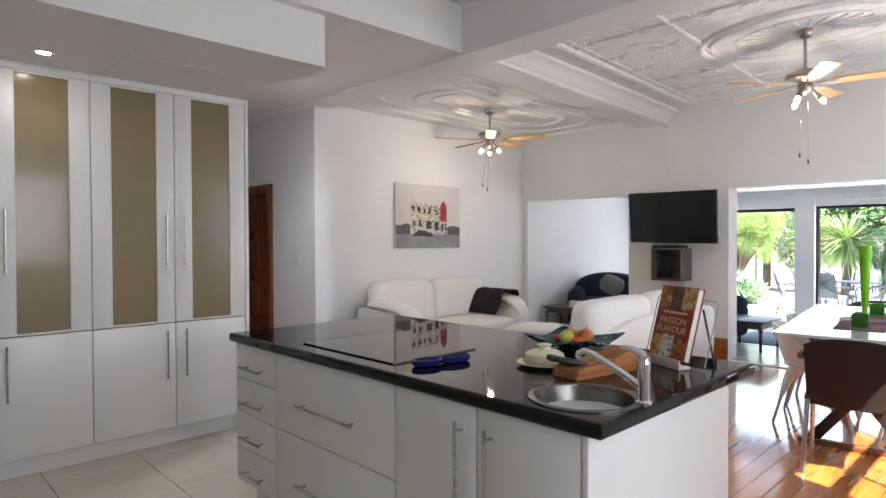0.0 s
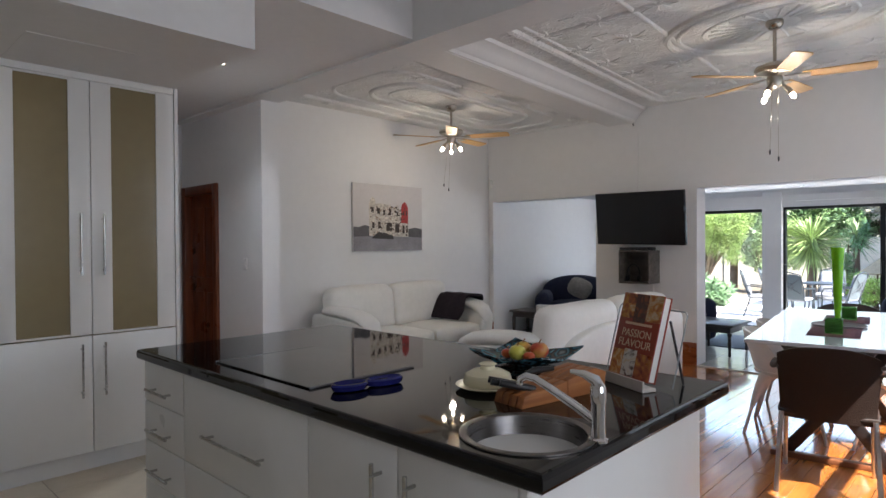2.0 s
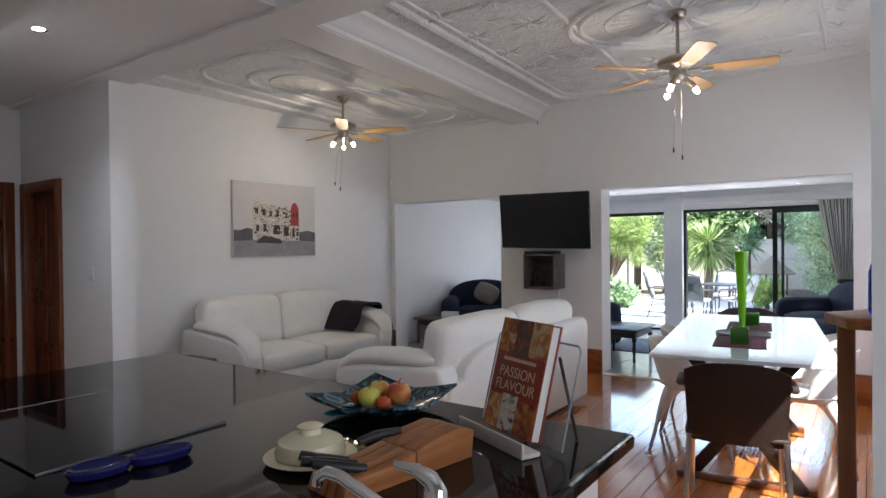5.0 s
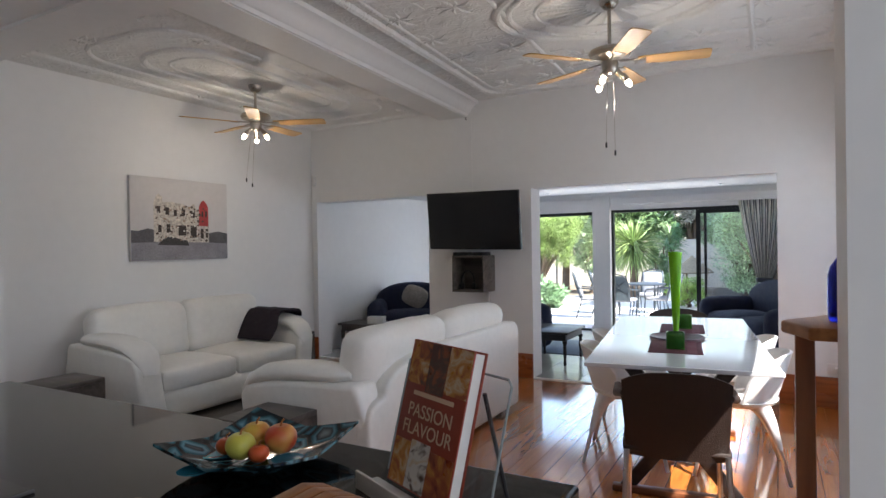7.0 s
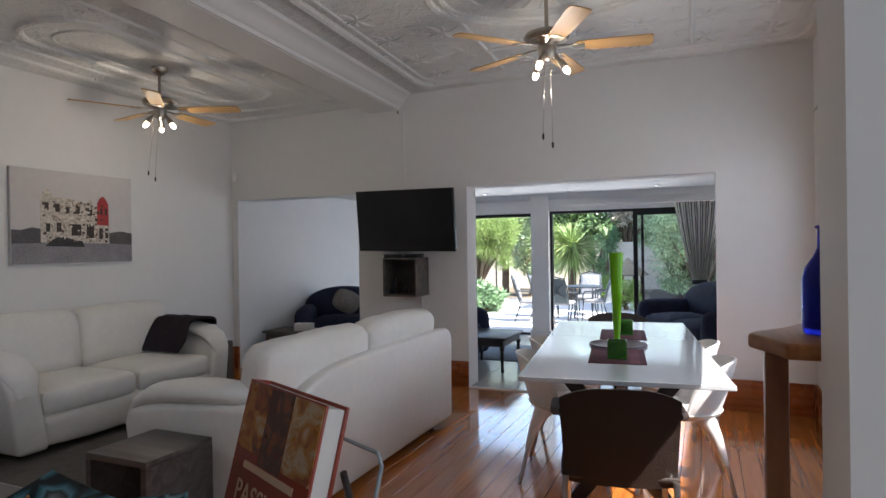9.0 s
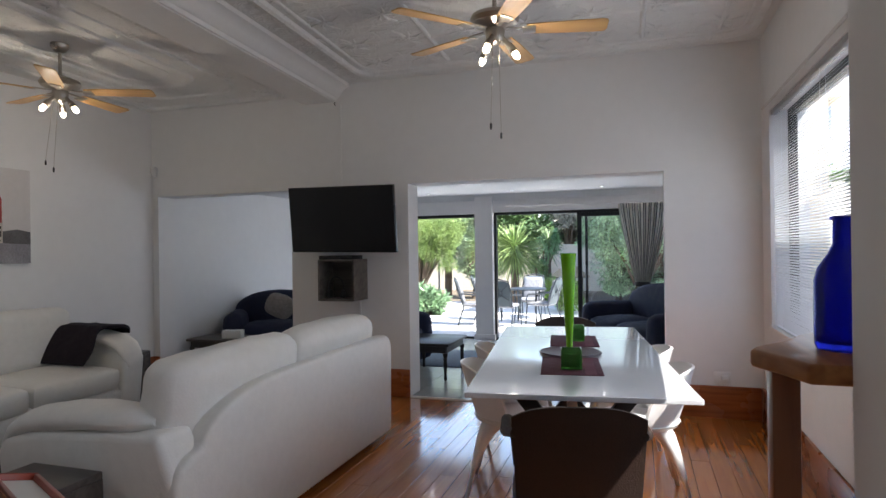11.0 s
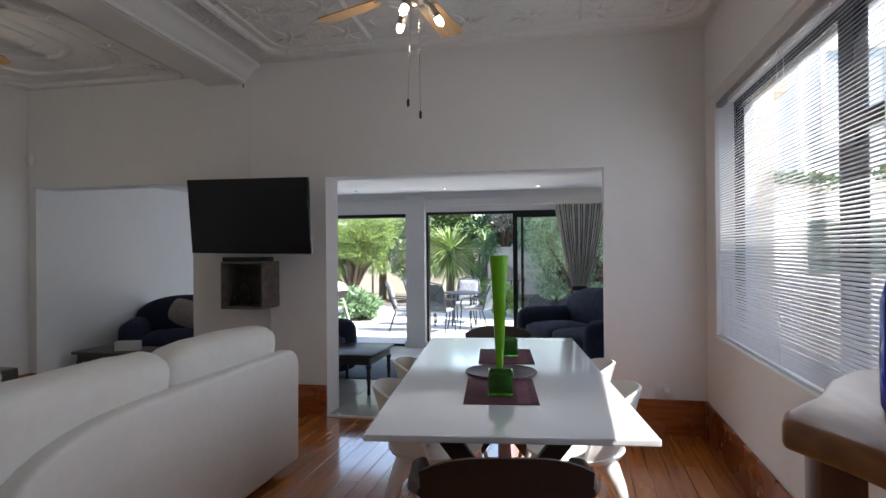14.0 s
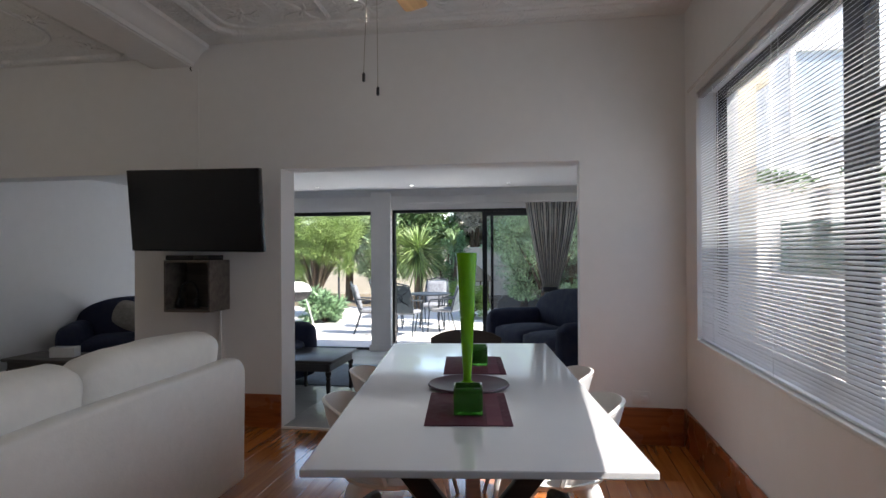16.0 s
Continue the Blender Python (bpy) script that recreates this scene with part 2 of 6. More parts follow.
def cushion(x0, x1, y0, y1, z0, z1, puff=0.02, bev=0.06, wave=0.006, seed=0, cuts=7):
    """A padded block: rounded, swollen in the middle and softly creased."""
    bm = bx(x0, x1, y0, y1, z0, z1)
    bmesh.ops.subdivide_edges(bm, edges=list(bm.edges), cuts=cuts, use_grid_fill=True)
    c = Vector(((x0 + x1) / 2, (y0 + y1) / 2, (z0 + z1) / 2))
    h = Vector(((x1 - x0) / 2, (y1 - y0) / 2, (z1 - z0) / 2))
    r = min(bev, 0.95 * min(h))
    for v in bm.verts:
        d = v.co - c
        inner = Vector([max(-h[i] + r, min(h[i] - r, d[i])) for i in range(3)])
        out = d - inner
        if out.length > 1e-6:
            d = inner + out.normalized() * r
        u = [1 - (d[i] / h[i]) ** 2 for i in range(3)]
        for i in range(3):
            o = [u[j] for j in range(3) if j != i]
            d[i] += math.copysign(puff * max(0, o[0]) * max(0, o[1]) * abs(d[i] / h[i]), d[i])
        d += noise.noise_vector((c + d) * 7 + Vector((seed, 0, 0))) * wave
        v.co = c + d
    return bm


def part(name, bm, material, parent=None, label="", sharp=40):
    """One mesh object out of a bmesh, under a thing or a part, or on its own."""
    me = bpy.data.meshes.new(name)
    bmesh.ops.recalc_face_normals(bm, faces=bm.faces)
    bm.to_mesh(me)
    bm.free()
    me.polygons.foreach_set("use_smooth", [True] * len(me.polygons))
    me.set_sharp_from_angle(angle=radians(sharp))
    me.materials.append(material)
    ob = new(name, me)
    if parent:
        ob.parent = parent
    if label:
        tagged(ob, label)
    return ob


def same(name, ob, parent, m):
    """Another part that shares a part's mesh."""
    o = new(name, ob.data)
    o.parent = parent
    o.matrix_basis = m
    return o


def thing(name, label, category, m=None, group="", kind=""):
    ob = new(name)
    ob.empty_display_size = 0.1
    ob.matrix_basis = m or Matrix()
    return tagged(ob, label, category, group, kind)


def setting(name, bm, material, label, category):
    return tagged(part(name, bm, material), label, category, kind="structure")


def place(x, y, z=0.0, turn=0.0):
    return pose(x, y, z, 0, 0, turn)


# ---- the large structure ----
XL, XR = -5.2, 0.68          # living and dining: picture wall, window wall
YB, YT = 6.45, 10.48         # dividing line, television wall
TW = 0.25                    # its thickness
HEAD = 1.97
SUN_Y, SUN_Z = 14.0, 2.16    # garden wall and ceiling of the sunroom

setting("wall_television", join(
    bx(-5.9, -5.12, YT, YT + TW, 0, 3.1), bx(-5.12, -3.485, YT, YT + TW, HEAD - 0.01, 3.1),
    bx(-3.485, -2.25, YT, YT + TW, 0, 3.1), bx(-2.25, -0.03, YT, YT + TW, HEAD, 3.1),
    bx(-0.03, 0.98, YT, YT + TW, 0, 3.1)), PAINT, "white painted wall with two wide openings into the sunroom", "wall")
setting("wall_picture", bx(XL - 0.3, XL, 6.68, YT - 0.002, 0, 3.1), PAINT, "white painted wall behind the long white sofa", "wall")
setting("wall_nib_hall", join(bx(-5.37, -4.55, 6.5, 6.68, 0, 2.66), bx(-6.17, -5.37, 6.5, 6.68, 1.985, 2.66), bx(-6.9, -6.17, 6.5, 6.68, 0, 2.66)), PAINT,
        "white painted wall end beside the brown doors", "wall")
WY0, WY1, WZ0, WZ1 = 6.75, 10.19, 0.77, 2.33
setting("wall_window", join(
    bx(XR, XR + 0.25, 6.47, WY0, 0, 3.1), bx(XR, XR + 0.25, WY1, YT - 0.002, 0, 3.1),
    bx(XR, XR + 0.25, WY0, WY1, 0, WZ0), bx(XR, XR + 0.25, WY0, WY1, WZ1, 3.1)), PAINT, "white painted wall with a broad blind-covered window", "wall")
setting("wall_nib_bar", bx(0.092, 2.2, 6.19, 6.45, 0, 3.1), PAINT, "white painted wall end between kitchen and dining room", "wall")
setting("wall_kitchen_window", join(bx(2.0, 2.25, 1.2, 3.8, 0, 3.1), bx(2.0, 2.25, 5.5, 6.188, 0, 3.1), bx(2.0, 2.25, 3.8, 5.5, 0, 1.05), bx(2.0, 2.25, 3.8, 5.5, 2.3, 3.1)),
        PAINT, "white kitchen wall with a window", "wall")
setting("wall_kitchen_back", bx(-4.6, 2.0, 1.0, 1.2, 0, 3.1), PAINT, "plain white kitchen wall", "wall")
setting("wall_kitchen_side", bx(-4.6, -4.28, 1.2, 5.45, 0, 2.7), PAINT, "plain white wall behind the tall cabinets", "wall")
setting("wall_hall", join(bx(-6.3, -6.2, 5.45, 5.62, 0, 2.68), bx(-6.3, -6.2, 6.44, 6.5, 0, 2.68), bx(-6.3, -6.2, 5.62, 6.44, 2.0, 2.68)), PAINT, "white hall wall with a brown door", "wall")
setting("wall_hall_side", bx(-6.9, -4.6, 5.28, 5.45, 0, 2.7), PAINT, "plain white hall wall", "wall")
setting("wall_sunroom_side", bx(-5.6, -5.3, YT + TW + 0.002, 14.2, 0, 2.5), PAINT, "white sunroom wall beside the armchair", "wall")
setting("wall_sunroom_end", bx(0.98, 1.09, YT + TW + 0.002, 14.2, 0, 2.5), PAINT, "white sunroom wall beside the curtain", "wall")
setting("wall_garden", join(
    bx(-5.3, -4.6, SUN_Y, SUN_Y + 0.2, 0, 2.5), bx(-4.6, -2.545, SUN_Y, SUN_Y + 0.2, 1.88, 2.5),
    bx(-2.545, -2.278, SUN_Y - 0.06, SUN_Y + 0.2, 0, 2.5), bx(-2.278, 0.7, SUN_Y, SUN_Y + 0.2, 1.895, 2.5), bx(0.7, 0.98, SUN_Y, SUN_Y + 0.2, 0, 2.5),
    bx(-2.57, -2.25, SUN_Y - 0.075, SUN_Y - 0.001, 0.0, 0.09)), PAINT, "white garden wall with a pillar between glazed openings", "wall")
setting("ceiling_sunroom", bx(-5.3, 0.98, YT + TW, SUN_Y, SUN_Z, SUN_Z + 0.12), CEILING, "flat white sunroom ceiling", "ceiling")
setting("cornice_sunroom", prism([(SUN_Y - 0.09, SUN_Z), (SUN_Y - 0.075, SUN_Z - 0.02), (SUN_Y - 0.02, SUN_Z - 0.07), (SUN_Y - 0.001, SUN_Z - 0.085), (SUN_Y - 0.001, SUN_Z)], "x", -5.3, 0.98), CEILING,
        "white cove cornice above the garden doors", "cornice")
# dining and living ceilings, beams, kitchen ceiling
LIV_Z, DIN_Z, BEAM_Z, HALL_Z = 2.87, 2.95, 2.79, 2.68
setting("beam_cross", join(bx(-6.9, 0.09, 6.4, 6.68, 2.66, 3.1)), CEILING, "white ceiling beam between kitchen and living room", "beam")
SKEW = 0.066                 # the long beam runs a little out of square


def skewed(bm, fade=None):
    for v in bm.verts:
        k = 1.0 if fade is None else max(0.0, min(1.0, (fade - v.co.x) / 2.4))
        v.co.x += SKEW * (YT - v.co.y) * k
    return bm


setting("beam_long", skewed(bx(-3.32, -2.99, 6.68, YT, BEAM_Z, 3.1)), CEILING, "white ceiling beam between living and dining areas", "beam")
setting("ceiling_kitchen", join(bx(-2.5, 2.2, 1.2, 6.4, 3.0, 3.15)), CEILING, "raised white kitchen ceiling", "ceiling")
setting("ceiling_hall", join(bx(-7.0, -2.5, 1.2, 6.4, HALL_Z, 3.15)), CEILING, "lower white ceiling over the hall", "ceiling")
setting("bulkhead", bx(-4.28, -2.57, 1.2, 5.34, 2.385, HALL_Z - 0.001), CEILING, "white dropped bulkhead over the tall cabinets", "bulkhead")

# dining ceiling: pressed metal panels, mouldings, oval rose; living ceiling: long framed panel
PRESSED = mat("pressed_ceiling", (0.75, 0.745, 0.735), 0.7, vary=0.03, scale=3)
pn = PRESSED.node_tree
p_b = pn.nodes["Principled BSDF"]
p_tc = [n for n in pn.nodes if n.type == "TEX_COORD"][0]
p_v = pn.nodes.new("ShaderNodeTexVoronoi")
p_v.feature, p_v.inputs["Scale"].default_value = "SMOOTH_F1", 9.0
p_w = pn.nodes.new("ShaderNodeTexNoise")
p_w.inputs["Scale"].default_value, p_w.inputs["Detail"].default_value, p_w.inputs["Distortion"].default_value = 11.0, 2.0, 2.5
p_m = pn.nodes.new("ShaderNodeMath")
p_m.operation = "MULTIPLY"
p_bump = pn.nodes.new("ShaderNodeBump")
p_bump.inputs["Strength"].default_value, p_bump.inputs["Distance"].default_value = 0.85, 0.035
pn.links.new(p_tc.outputs["Object"], p_v.inputs["Vector"])
pn.links.new(p_tc.outputs["Object"], p_w.inputs["Vector"])
pn.links.new(p_v.outputs["Distance"], p_m.inputs[0])
pn.links.new(p_w.outputs["Fac"], p_m.inputs[1])
pn.links.new(p_m.outputs[0], p_bump.inputs["Height"])
pn.links.new(p_bump.outputs[0], p_b.inputs["Normal"])


def loop_tube(pts, r):
    return tube(pts + [pts[0], pts[1]], r, 8)


def rounded(x0, x1, y0, y1, r, z, n=6):
    pts = []
    for cx, cy, a0 in ((x1 - r, y1 - r, 0), (x0 + r, y1 - r, 90), (x0 + r, y0 + r, 180), (x1 - r, y0 + r, 270)):
        for k in range(n + 1):
            a = radians(a0 + 90 * k / n)
            pts.append((cx + r * math.cos(a), cy + r * math.sin(a), z))
    return pts


def oval(cx, cy, rx, ry, z, n=48):
    return [(cx + rx * math.cos(6.28319 * k / n), cy + ry * math.sin(6.28319 * k / n), z) for k in range(n)]


ROSE = (-0.97, 8.57)
bits = []
zc = DIN_Z
for y in (7.6, 8.25, 8.9, 9.55):
    if y in (7.6, 9.55):
        bits.append(rod((-2.45, y, zc), (0.5, y, zc), 0.018, seg=8))
for x in (-1.75, -0.19, 0.35):
    bits.append(rod((x, 7.0, zc), (x, 10.1, zc), 0.02, seg=8))
bits.append(loop_tube(rounded(-2.62, 0.6, 6.86, 10.28, 0.22, zc), 0.035))
bits.append(loop_tube(rounded(-2.52, 0.52, 6.96, 10.18, 0.18, zc), 0.016))
bits = [bx(-2.99, XR, 6.68, YT, DIN_Z, DIN_Z + 0.15)] + [skewed(b, 0.2) for b in bits]
for rx, ry, r in ((0.76, 0.60, 0.03), (0.68, 0.52, 0.022), (0.50, 0.36, 0.012)):
    bits.append(loop_tube(oval(*ROSE, rx, ry, zc), r))
for k in range(24):
    a = 6.28319 * k / 24
    c, s = math.cos(a), math.sin(a)
    bits.append(rod((ROSE[0] + 0.16 * c, ROSE[1] + 0.13 * s, zc), (ROSE[0] + 0.46 * c, ROSE[1] + 0.33 * s, zc), 0.008, 0.014, 6))
# cast leaf sprays in each panel
rs = random.Random(4)


def spray(cx, cy, z, size):
    out = []
    for k in range(8):
        a = 6.28319 * k / 8 + 0.39
        d = size * (1.0 if k % 2 else 0.72)
        tip = (cx + d * math.cos(a), cy + d * math.sin(a), z)
        mid = (cx + 0.5 * d * math.cos(a + 0.22), cy + 0.5 * d * math.sin(a + 0.22), z - 0.004)
        out.append(tube([(cx, cy, z), mid, tip], [0.005, 0.011, 0.003], 6))
    out.append(moved(lathe([(0.03, 0.0), (0.022, -0.007), (0.004, -0.010)], 10), Matrix.Translation((cx, cy, z))))
    return out


for ix in range(7):
    for iy in range(7):
        cx, cy = -2.3 + ix * 0.44, 7.15 + iy * 0.47
        if ((cx - ROSE[0]) / 0.9) ** 2 + ((cy - ROSE[1]) / 0.75) ** 2 > 1.0 and cx < 0.45:
            bits += spray(cx, cy, zc, 0.17)
            bits += [rod((cx - 0.2, cy - 0.21, zc), (cx - 0.07, cy - 0.2, zc), 0.008, 0.003, 6), rod((cx - 0.2, cy - 0.21, zc), (cx - 0.19, cy - 0.06, zc), 0.008, 0.003, 6)]
setting("ceiling_dining", join(*bits), PRESSED, "white pressed-metal ceiling with floral panels and oval rose", "ceiling")
bits = [bx(XL, -2.95, 6.68, YT, LIV_Z, LIV_Z + 0.07)]
for x0, x1, y0, y1, r, w in ((-5.06, -3.45, 6.82, 10.34, 0.12, 0.03), (-4.82, -3.7, 7.15, 10.05, 0.35, 0.02), (-4.62, -3.9, 7.5, 9.7, 0.3, 0.026), (-4.5, -4.02, 7.7, 9.5, 0.2, 0.012)):
    bits.append(skewed(loop_tube(rounded(x0, x1, y0, y1, r, LIV_Z), w)))
for x in (-4.95, -3.58):
    for k in range(7):
        bits += spray(x, 7.0 + k * 0.52, LIV_Z, 0.11)
for k in range(4):
    bits += spray(-4.26, 6.95 + k * 0.06, LIV_Z, 0.12)
setting("ceiling_living", join(*bits), PRESSED, "white pressed-metal ceiling with long oval mouldings", "ceiling")
cor = [(0.0, 0.0), (0.0, -0.155), (0.02, -0.155), (0.03, -0.13), (0.05, -0.12), (0.08, -0.075), (0.12, -0.04), (0.15, -0.03), (0.155, 0.0)]
setting("cornice_dining", skewed(prism([(-2.99 + x, DIN_Z + z) for x, z in cor], "y", 6.68, YT - 0.001)), CEILING, "stepped white cornice along the ceiling beam", "cornice")
setting("beam_hook", tube([(-2.98, YT - 0.02, BEAM_Z - 0.01), (-2.98, YT - 0.03, BEAM_Z - 0.025), (-2.98, YT - 0.012, BEAM_Z - 0.035)], 0.005, 8), BLACKFRAME, "small dark hook under the beam end", "hook")

# skirting boards
SK_H = 0.255


def skirt(name, bm):
    return setting(name, bm, SKIRT, "varnished orange timber skirting board", "skirting board")


skirt("baseboard_television", join(bx(-0.03, XR - 0.024, YT - 0.022, YT - 0.001, 0, SK_H, 0.006), bx(-3.485, -2.25, YT - 0.022, YT - 0.001, 0, SK_H, 0.006), bx(XL + 0.024, -5.12, YT - 0.022, YT - 0.001, 0, SK_H, 0.006)))
SKIRT_Y = wood("skirting_wood_long", (0.34, 0.10, 0.028), (0.20, 0.052, 0.015), 0.28, 1, 10, 0.1)
tagged(part("baseboard_window", join(bx(XR - 0.022, XR - 0.001, 6.47, YT - 0.001, 0, SK_H, 0.006)), SKIRT_Y), "varnished orange timber skirting board", "skirting board", kind="structure")
tagged(part("baseboard_picture", join(bx(XL + 0.001, XL + 0.022, 6.69, YT - 0.001, 0, SK_H, 0.006)), SKIRT_Y), "varnished orange timber skirting board", "skirting board", kind="structure")

# ---- floors ----
floor = setting("floor", bx(-5.3, 0.9, 5.6, YT + 0.0, -0.12, -0.022), GROUT, "glossy orange timber board floor", "floor")
floor_kitchen = setting("floor_kitchen", bx(-7.0, 2.2, 1.2, 5.6, -0.12, 0.042), GROUT, "cream tiled kitchen floor", "floor")
setting("floor_hall", bx(-7.0, -5.3, 5.6, 6.7, -0.12, 0.042), TILE, "cream tiled hall floor", "floor")
floor_sunroom = setting("floor_sunroom", bx(-5.3, 0.98, YT + 0.001, SUN_Y + 0.2, -0.12, 0.0), GROUT, "pale grey tiled sunroom floor", "floor")
setting("door_threshold", join(bx(-2.25, -0.03, YT - 0.012, YT + 0.012, -0.02, 0.012, 0.003), bx(-5.12, -3.485, YT - 0.012, YT + 0.012, -0.02, 0.012, 0.003)), PAINT, "narrow white threshold strip between the floors", "threshold")

# ---- garden glazing ----
GLASS = bpy.data.materials.new("window_glass")
GLASS.use_nodes = True
g_n = GLASS.node_tree
g_n.nodes.remove(g_n.nodes["Principled BSDF"])
g_t = g_n.nodes.new("ShaderNodeBsdfTransparent")
g_g = g_n.nodes.new("ShaderNodeBsdfGlossy")
g_g.inputs["Roughness"].default_value = 0.02
g_m = g_n.nodes.new("ShaderNodeMixShader")
g_m.inputs[0].default_value = 0.05
g_n.links.new(g_t.outputs[0], g_m.inputs[1])
g_n.links.new(g_g.outputs[0], g_m.inputs[2])
g_n.links.new(g_m.outputs[0], g_n.nodes["Material Output"].inputs[0])


def pane(bm, parent):
    p = part("pane", bm, GLASS, parent)
    p.visible_shadow = False
    return p


win = thing("window_garden", "fixed garden window in a slim black frame", "window", kind="structure")
Y0 = SUN_Y + 0.06
part("window_frame", join(bx(-4.6, -2.546, Y0, Y0 + 0.05, 1.83, 1.879), bx(-4.6, -2.546, Y0, Y0 + 0.05, 0.001, 0.03), bx(-4.6, -4.57, Y0, Y0 + 0.05, 0.03, 1.83), bx(-2.572, -2.546, Y0, Y0 + 0.05, 0.03, 1.83)), BLACKFRAME, win)
pane(bx(-4.57, -2.572, Y0 + 0.02, Y0 + 0.026, 0.03, 1.83), win)
sl = thing("door_garden_sliding", "black-framed sliding glass doors to the patio", "sliding door", kind="structure")
part("door_frame", join(bx(-2.277, 0.699, Y0 - 0.01, Y0 + 0.09, 1.855, 1.894), bx(-2.277, 0.699, Y0 - 0.01, Y0 + 0.09, 0.001, 0.02), bx(-2.277, -2.245, Y0 - 0.01, Y0 + 0.09, 0.02, 1.855), bx(0.66, 0.699, Y0 - 0.01, Y0 + 0.09, 0.02, 1.855)), BLACKFRAME, sl)
leaf = part("sliding_leaf", join(bx(-1.06, -1.0, Y0, Y0 + 0.035, 0.02, 1.855), bx(0.6, 0.66, Y0, Y0 + 0.035, 0.02, 1.855), bx(-1.0, 0.6, Y0, Y0 + 0.035, 1.80, 1.855), bx(-1.0, 0.6, Y0, Y0 + 0.035, 0.02, 0.1)), BLACKFRAME, sl, "black aluminium sliding leaf")
pane(bx(-1.0, 0.6, Y0 + 0.014, Y0 + 0.02, 0.1, 1.80), leaf)
part("handle", join(bx(-1.045, -1.018, Y0 - 0.03, Y0 - 0.002, 0.88, 1.08, 0.006)), BLACKFRAME, leaf)
leaf = part("second_leaf", join(bx(-0.955, -0.92, Y0 + 0.045, Y0 + 0.08, 0.02, 1.855), bx(0.62, 0.66, Y0 + 0.045, Y0 + 0.08, 0.02, 1.855), bx(-0.92, 0.62, Y0 + 0.045, Y0 + 0.08, 1.82, 1.855), bx(-0.92, 0.62, Y0 + 0.045, Y0 + 0.08, 0.02, 0.08)), BLACKFRAME, sl)
pane(bx(-0.92, 0.62, Y0 + 0.06, Y0 + 0.066, 0.08, 1.82), leaf)

# ---- dining window with blind ----
win = thing("window_dining", "black-framed window behind a white slatted blind", "window", kind="structure")
fx = XR + 0.12
fr = [bx(fx, fx + 0.05, WY0 + 0.001, WY1 - 0.001, WZ1 - 0.05, WZ1 - 0.001), bx(fx, fx + 0.05, WY0 + 0.001, WY1 - 0.001, WZ0 + 0.001, WZ0 + 0.05)]
for y in (WY0 + 0.001, WY1 - 0.051):
    fr.append(bx(fx, fx + 0.05, y, y + 0.05, WZ0 + 0.05, WZ1 - 0.05))
fr.append(bx(fx, fx + 0.05, 8.44, 8.58, WZ0 + 0.05, WZ1 - 0.05))
fr.append(bx(fx, fx + 0.05, WY0 + 0.051, 8.44, 1.80, 1.87))
part("window_frame", join(*fr), BLACKFRAME, win)
for y0, y1, z0, z1 in ((WY0 + 0.05, 8.44, 0.82, 1.8), (WY0 + 0.05, 8.44, 1.87, 2.28), (8.58, WY1 - 0.05, 0.82, 2.28)):
    pane(bx(fx + 0.02, fx + 0.026, y0, y1, z0, z1), win)
part("window_sill", bx(XR - 0.012, XR + 0.118, WY0 + 0.002, WY1 - 0.002, WZ0 - 0.018, WZ0 + 0.0015, 0.004), PAINT, win)
SLAT = mat("blind_slat", (0.80, 0.82, 0.85), 0.35, vary=0.03, scale=4)
blind = thing("venetian_blind", "white aluminium venetian blind, slats open, in the dining window", "blind", place(XR + 0.026, 8.47, 0))
part("headrail", bx(-0.02, 0.02, -1.70, 1.70, WZ1 - 0.035, WZ1 - 0.002, 0.003), mat("headrail_grey", (0.3, 0.3, 0.31), 0.4), blind)
n_sl = 88
first = None
for k in range(n_sl):
    z = WZ0 + 0.03 + k * (WZ1 - WZ0 - 0.08) / (n_sl - 1)
    tilt = -44
    if first is None:
        arc = [(-0.0078, 0.0), (-0.004, 0.0008), (0.0, 0.0011), (0.004, 0.0008), (0.0078, 0.0), (0.004, 0.0004), (0.0, 0.0007), (-0.004, 0.0004)]
        first = part("slat", prism([(x, zz) for x, zz in arc], "y", -1.70, 1.70), SLAT, blind)
        first.matrix_basis = pose(0, 0, z, 0, tilt, 0)
    else:
        same("slat", first, blind, pose(0, 0, z + random.uniform(-0.0007, 0.0007), 0, tilt + random.uniform(-2, 2), 0))
part("bottom_rail", bx(-0.012, 0.012, -1.70, 1.70, WZ0 + 0.004, WZ0 + 0.016, 0.003), SLAT, blind)
for y in (-1.4, -0.5, 0.5, 1.4):
    part("ladder_cord", join(rod((-0.014, y, WZ0 + 0.01), (-0.014, y, WZ1 - 0.03), 0.0012, seg=6), rod((0.014, y, WZ0 + 0.01), (0.014, y, WZ1 - 0.03), 0.0012, seg=6)), SLAT, blind)
part("curtain_rail", rod((-0.06, -1.66, WZ1 + 0.03), (-0.06, 1.78, WZ1 + 0.03), 0.009), mat("rail_white", (0.6, 0.58, 0.56), 0.5), blind)
win = thing("window_kitchen", "kitchen window with a white blind", "window", kind="structure")
part("window_frame", join(bx(2.1, 2.15, 3.801, 5.499, 2.25, 2.299), bx(2.1, 2.15, 3.801, 5.499, 1.051, 1.1), bx(2.1, 2.15, 3.801, 3.85, 1.1, 2.25), bx(2.1, 2.15, 5.45, 5.499, 1.1, 2.25), bx(2.1, 2.15, 4.62, 4.68, 1.1, 2.25)), BLACKFRAME, win)
pane(bx(2.12, 2.126, 3.85, 5.45, 1.1, 2.25), win)
kb = thing("kitchen_blind", "white aluminium venetian blind in the kitchen window", "blind", place(2.05, 4.65, 0))
part("headrail", bx(-0.02, 0.02, -0.84, 0.84, 2.26, 2.295, 0.003), SLAT, kb)
ks = part("slat", prism([(x, zz) for x, zz in arc], "y", -0.83, 0.83), SLAT, kb)
